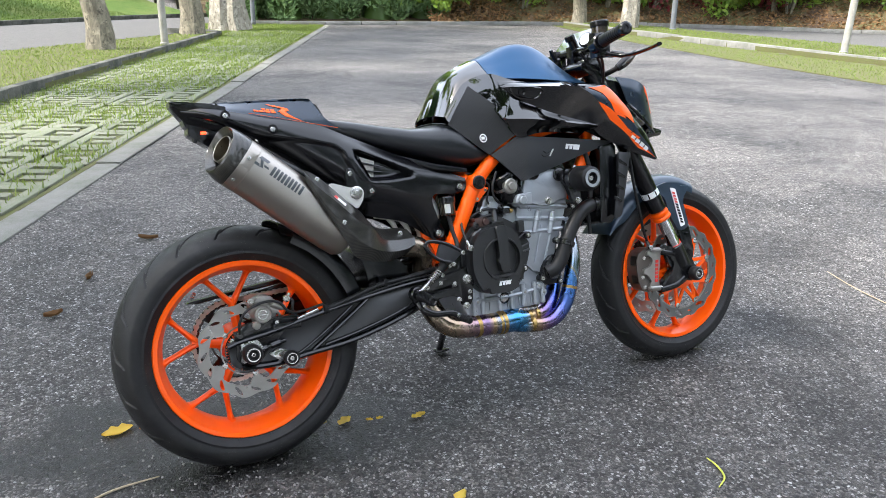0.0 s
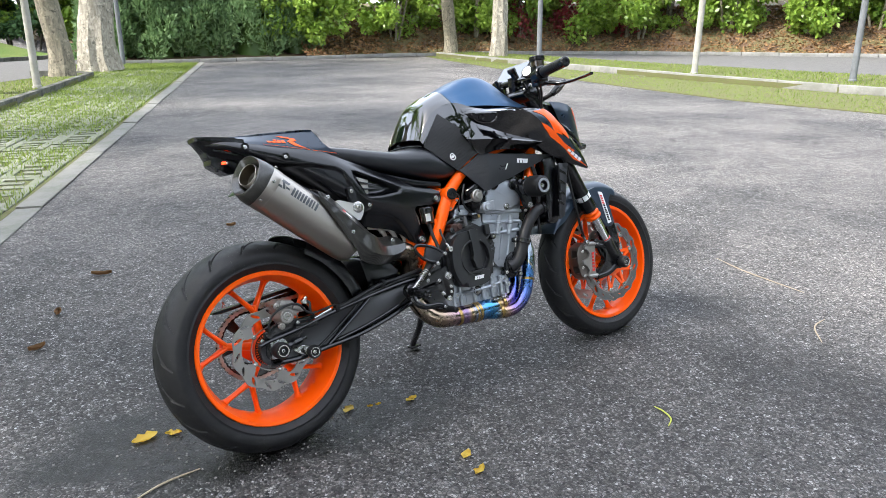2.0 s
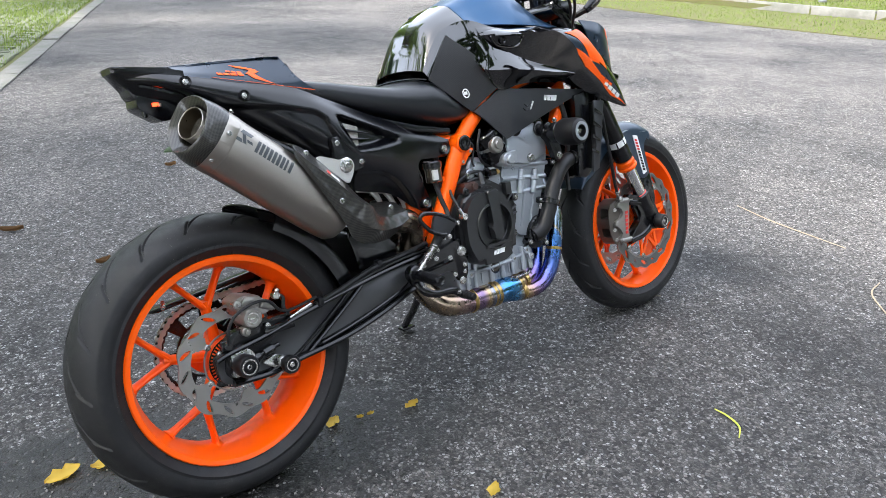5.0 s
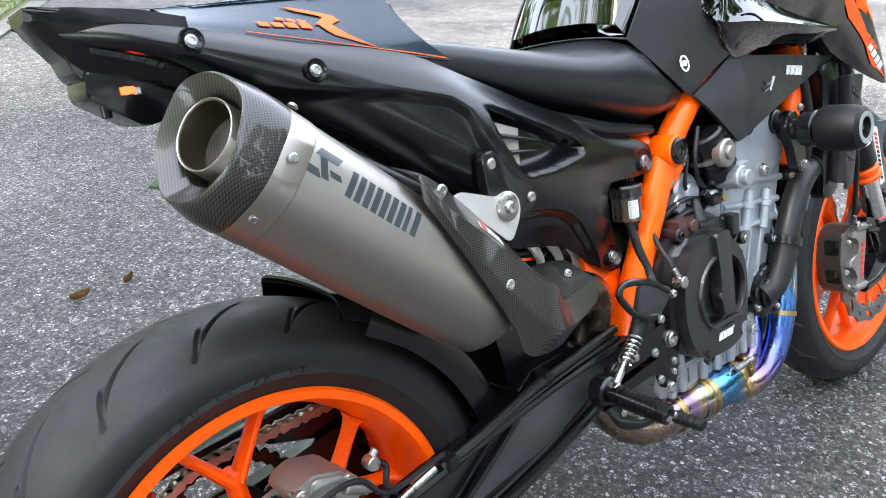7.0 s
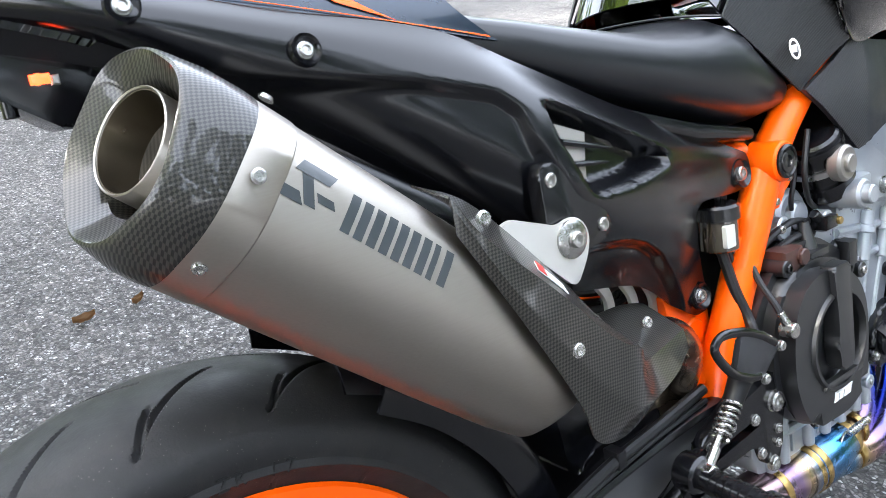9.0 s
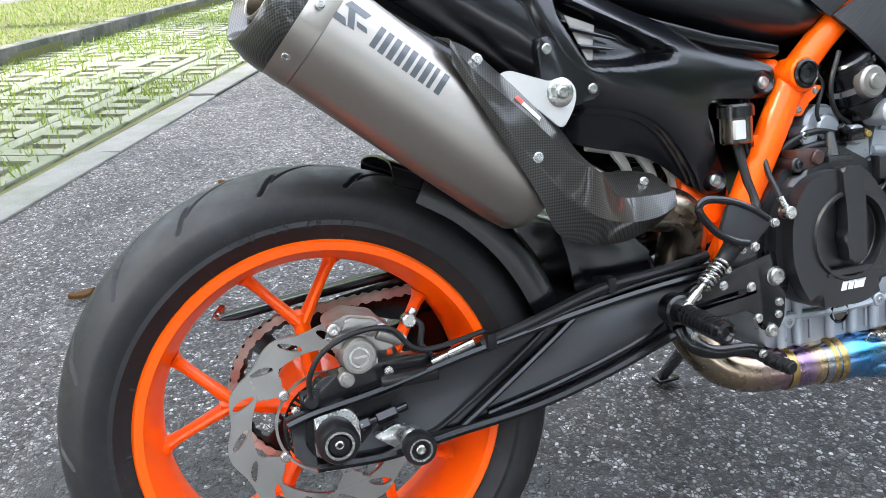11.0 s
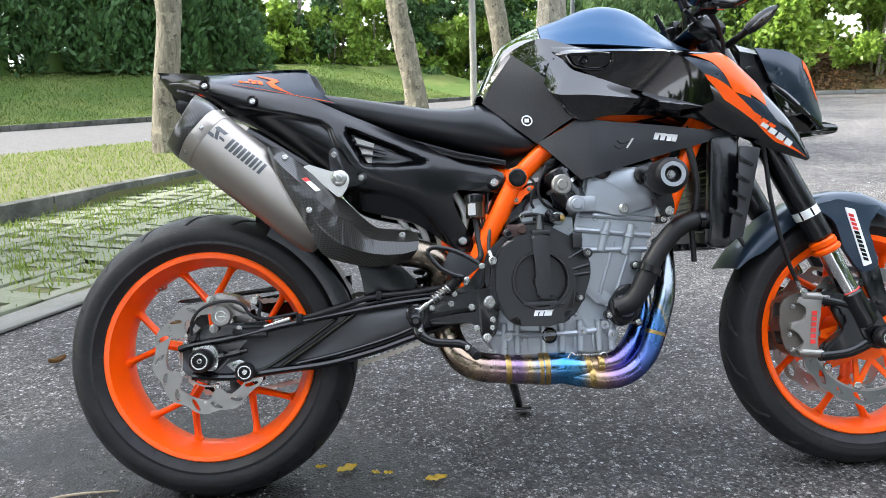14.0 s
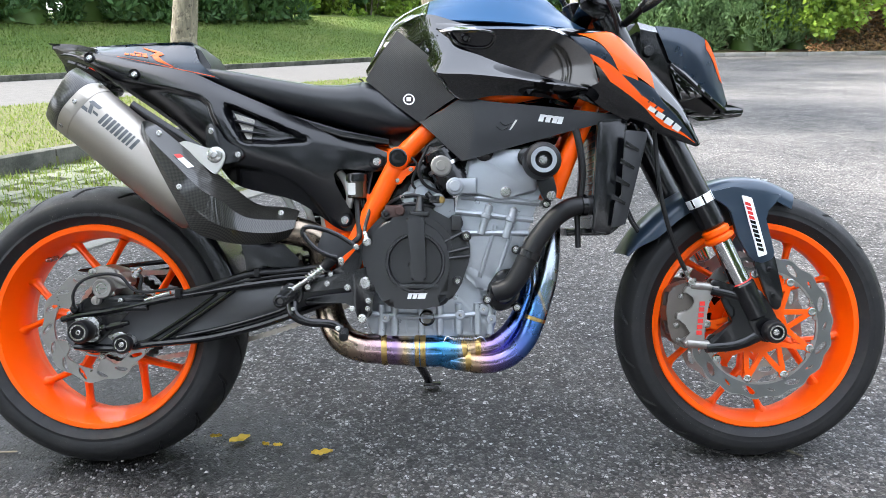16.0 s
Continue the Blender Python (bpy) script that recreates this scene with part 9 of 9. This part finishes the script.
dash = part("dashboard", prism(rounded([(1.115, 1.045), (1.185, 1.115), (1.200, 1.105), (1.140, 1.030)], 0.006), -0.085, 0.085, 0.005), PLASTIC, bike, "slim dashboard with a dark screen")
part("screen", prism([(1.117, 1.0515), (1.176, 1.1110), (1.178, 1.1090), (1.119, 1.0495)], -0.074, 0.074, 0), GLOSS, dash)
part("switch_pod", joined(rod((1.085, -0.085, 1.045), (1.075, -0.085, 1.070), 0.013), rod((1.072, -0.085, 1.068), (1.066, -0.085, 1.084), 0.016, seg=10)), BLACK, dash)
part("ignition", joined(rod((1.075, 0.0, 0.99), (1.065, 0.0, 1.025), 0.020), rod((1.05, -0.03, 1.015), (1.03, -0.035, 1.05), 0.006), box(1.045, -0.012, 0.985, 1.09, 0.012, 1.01, 0.004)), BLACK, yoke)
for k, (y0, dx) in enumerate(((-0.13, 0.0), (-0.11, 0.012), (-0.09, -0.012), (0.1, 0.0), (0.12, 0.01))):
    part("cable", tube([(1.07 + dx, y0 * 1.6, 1.025), (1.115 + dx, y0 * 1.35, 0.985), (1.145 + dx, y0, 0.93), (1.15 + dx, y0 * 0.7, 0.86)], 0.0042, seg=8), HOSE, yoke)

# headlight
def front_indicator(side):
    """A slim stalk with a pointed black turn signal."""
    lamp = part("front_indicator", tube([(1.188, side * 0.150, 0.973), (1.212, side * 0.158, 0.990), (1.236, side * 0.163, 1.008), (1.251, side * 0.165, 1.020)], [0.011, 0.015, 0.012, 0.004], seg=14, flat=0.8, side=(0, 1, 0)), PLASTIC, bike, "pointed black front turn signal")
    part("stalk", tube([(1.165, side * 0.085, 0.955), (1.178, side * 0.120, 0.964), (1.193, side * 0.152, 0.976)], 0.008, seg=10), RUBBER, lamp)
    part("lens", tube([(1.196, side * 0.166, 0.976), (1.218, side * 0.173, 0.992), (1.238, side * 0.172, 1.008)], [0.004, 0.007, 0.003], seg=10, flat=0.5, side=(0, 1, 0)), SMOKE, lamp, "smoked lens")


for side in (-1, 1):
    front_indicator(side)
hl = part("headlight", loft([[(1.205, y, z) for y, z in ((-0.060, 0.860), (-0.075, 0.900), (-0.075, 0.950), (-0.05, 0.972), (0.05, 0.972), (0.075, 0.950), (0.075, 0.900), (0.060, 0.860))],
                             [(1.290, y, z) for y, z in ((-0.060, 0.790), (-0.078, 0.850), (-0.080, 0.930), (-0.05, 0.946), (0.05, 0.946), (0.080, 0.930), (0.078, 0.850), (0.060, 0.790))],
                             [(1.360, y, z) for y, z in ((-0.050, 0.762), (-0.066, 0.800), (-0.064, 0.865), (-0.04, 0.895), (0.04, 0.895), (0.064, 0.865), (0.066, 0.800), (0.050, 0.762))],
                             [(1.405, y, z) for y, z in ((-0.03, 0.762), (-0.04, 0.775), (-0.038, 0.795), (-0.02, 0.805), (0.02, 0.805), (0.038, 0.795), (0.04, 0.775), (0.03, 0.762))]]), PLASTIC, bike, "angular headlight with dark cowls")
cowlp = Sheet([[(1.236, -0.082, 0.955), (1.295, -0.092, 0.944), (1.332, -0.090, 0.928), (1.356, -0.080, 0.903), (1.378, -0.066, 0.850), (1.398, -0.054, 0.796)], [(1.245, -0.094, 0.925), (1.290, -0.102, 0.905), (1.322, -0.099, 0.880), (1.348, -0.088, 0.845), (1.370, -0.076, 0.812), (1.392, -0.062, 0.782)], [(1.262, -0.094, 0.880), (1.295, -0.098, 0.850), (1.322, -0.094, 0.825), (1.346, -0.086, 0.805), (1.368, -0.076, 0.790), (1.388, -0.064, 0.775)]])
cl = pair("side_cowl", cowlp.mesh(24, 14, 0.004), NAVY, hl, "dark blue headlight cowl with an orange edge")
decal(cowlp, ((0.46, 0.0), (0.86, 0.0), (0.82, 0.10), (0.50, 0.14)), ORANGE_PRINT, hl, "orange_edge", 0.0012, nu=14, nv=4)
part("lens", prism(rounded([(1.385, 0.810), (1.410, 0.772), (1.400, 0.762), (1.378, 0.790)], 0.004), -0.045, 0.045, 0.004), LENS, hl, "clear lamp lens")
part("chin", prism(rounded([(1.290, 0.775), (1.340, 0.752), (1.432, 0.762), (1.438, 0.778), (1.405, 0.788), (1.330, 0.790)], 0.006), -0.05, 0.05, 0.005), GLOSS, hl, "gloss black chin below the lamp")
part("lamp_bezel", joined(tube([(1.268, -0.088, 0.872), (1.30, -0.094, 0.842), (1.345, -0.086, 0.802), (1.39, -0.064, 0.772)], 0.006, seg=8), prism(rounded([(1.262, 0.868), (1.315, 0.838), (1.335, 0.80), (1.29, 0.79)], 0.006), -0.092, -0.078, 0.004)), GLOSS, hl)
part("lamp_bracket", joined(prism(rounded([(1.15, 0.92), (1.23, 0.965), (1.24, 0.89), (1.17, 0.86)], 0.008), -0.05, 0.05, 0.005), rod((1.22, -0.09, 0.90), (1.22, 0.09, 0.90), 0.012)), BLACK, hl)
# ---- small things on the asphalt ----
def leaf_litter(name, x, y, length, width, turn, material, label, curl=0.012, blotch=0.0):
    """One fallen leaf: a curled blade with a midrib, lying on the ground."""
    n, m = 12, 6
    bm = bmesh.new()
    grid = []
    for i in range(n + 1):
        u = i / n
        w = width * 0.5 * math.sin(math.pi * min(max(u, 0.02), 0.98)) ** 0.7
        row = []
        for j in range(m + 1):
            v = j / m * 2 - 1
            k = 1 + blotch * noise.noise((x * 7 + u * 5, v * 3, y * 9))
            row.append(bm.verts.new(((u - 0.5) * length, v * w * k, 0.004 + curl * (v * v * 0.5 + (u - 0.5) ** 2) + 0.003 * noise.noise((u * 6 + x, v * 2, y)) + 0.002)))
        grid.append(row)
    for i in range(n):
        for j in range(m):
            bm.faces.new((grid[i][j], grid[i + 1][j], grid[i + 1][j + 1], grid[i][j + 1]))
    bmesh.ops.solidify(bm, geom=bm.faces[:], thickness=0.0008)
    ob = tagged(part(name, bm, material), label, "leaf")
    ob.matrix_world = pose(x, y, 0, 0, 0, turn)
    return ob


for x, y, l, w, a in ((0.485, 0.005, 0.050, 0.026, 10), (0.277, 0.071, 0.052, 0.030, 35), (0.345, 0.045, 0.020, 0.013, -20), (0.375, 0.040, 0.022, 0.013, 0), (0.215, 0.085, 0.028, 0.014, 5), (-0.315, 0.300, 0.085, 0.05, 12), (-0.235, 0.275, 0.05, 0.03, -25), (0.415, -0.384, 0.05, 0.026, 30), (0.395, -0.47, 0.055, 0.026, 25)):
    leaf_litter("fallen_leaf", x, y, l, w, a, LEAF_YELLOW, "crumbled yellow leaf lying on damp asphalt", 0.008, 0.9)
for x, y, l, w, a in ((-0.003, 2.08, 0.10, 0.035, -30), (-0.45, 1.25, 0.07, 0.035, 20), (-0.30, 1.62, 0.07, 0.03, 70), (0.18, 1.50, 0.06, 0.03, 15), (0.32, 1.52, 0.05, 0.02, 40), (0.9, 2.6, 0.06, 0.03, 0), (-0.75, 0.9, 0.06, 0.03, 50), (2.3, 3.4, 0.06, 0.03, 10)):
    leaf_litter("dry_leaf", x, y, l, w, a, LEAF_BROWN, "curled dry brown leaf on the asphalt", 0.03, 0.3)


def twig(name, pts, r, material, label):
    return tagged(part(name, tube([(x, y, r + 0.0015) for x, y in pts], [r * 0.6] + [r] * (len(pts) - 2) + [r * 0.6], seg=7, n=5), material), label, "twig")


twig("leaf_stalk", [(1.030, -0.640), (1.075, -0.615), (1.095, -0.57), (1.098, -0.53)], 0.0026, STEM_GREEN, "curved yellow-green leaf stalk on the asphalt")
twig("twig", [(2.05, -0.60), (2.18, -0.50), (2.30, -0.48)], 0.003, TWIG, "dry forked twig on the asphalt")
twig("twig", [(2.55, -0.25), (2.62, 0.10), (2.70, 0.32)], 0.0024, TWIG, "long pale grass stalk on the asphalt")
twig("twig", [(1.50, 0.02), (1.55, 0.0), (1.58, -0.03)], 0.003, BARK, "short dark twig by the front wheel")
twig("twig", [(-0.45, -0.02), (-0.35, 0.02), (-0.24, 0.03)], 0.0032, TWIG, "thin pale twig behind the rear wheel")
r2 = np.random.default_rng(11)
pos = np.concatenate([r2.uniform((-2, -1.5), (3.5, 2.5), (1400, 2)), r2.normal((0.1, 0.05), (0.35, 0.3), (700, 2)), r2.uniform((-4, -2), (10, 9), (900, 2))])
v, f = [], []
for i, (x, y) in enumerate(pos):
    s = r2.uniform(0.0015, 0.0050)
    a = r2.uniform(0, 6.28)
    b = len(v)
    for k in range(5):
        t = a + k * 1.2566
        rr = s * r2.uniform(0.7, 1.2)
        v.append((x + rr * math.cos(t), y + rr * math.sin(t), -0.001))
        v.append((x + rr * 0.6 * math.cos(t), y + rr * 0.6 * math.sin(t), s * r2.uniform(0.5, 0.9)))
    for k in range(5):
        n2 = (k + 1) % 5
        f.append((b + 2 * k, b + 2 * n2, b + 2 * n2 + 1, b + 2 * k + 1))
    f.append(tuple(b + 2 * k + 1 for k in range(5)))
GRIT = surface("loose_grit", (0.22, 0.21, 0.20), 0.85, vary=0.4, bump=0.2)
tagged(raw("grit", v, f, GRIT), "loose grit and small stones scattered on the asphalt", "grit", kind="stuff")
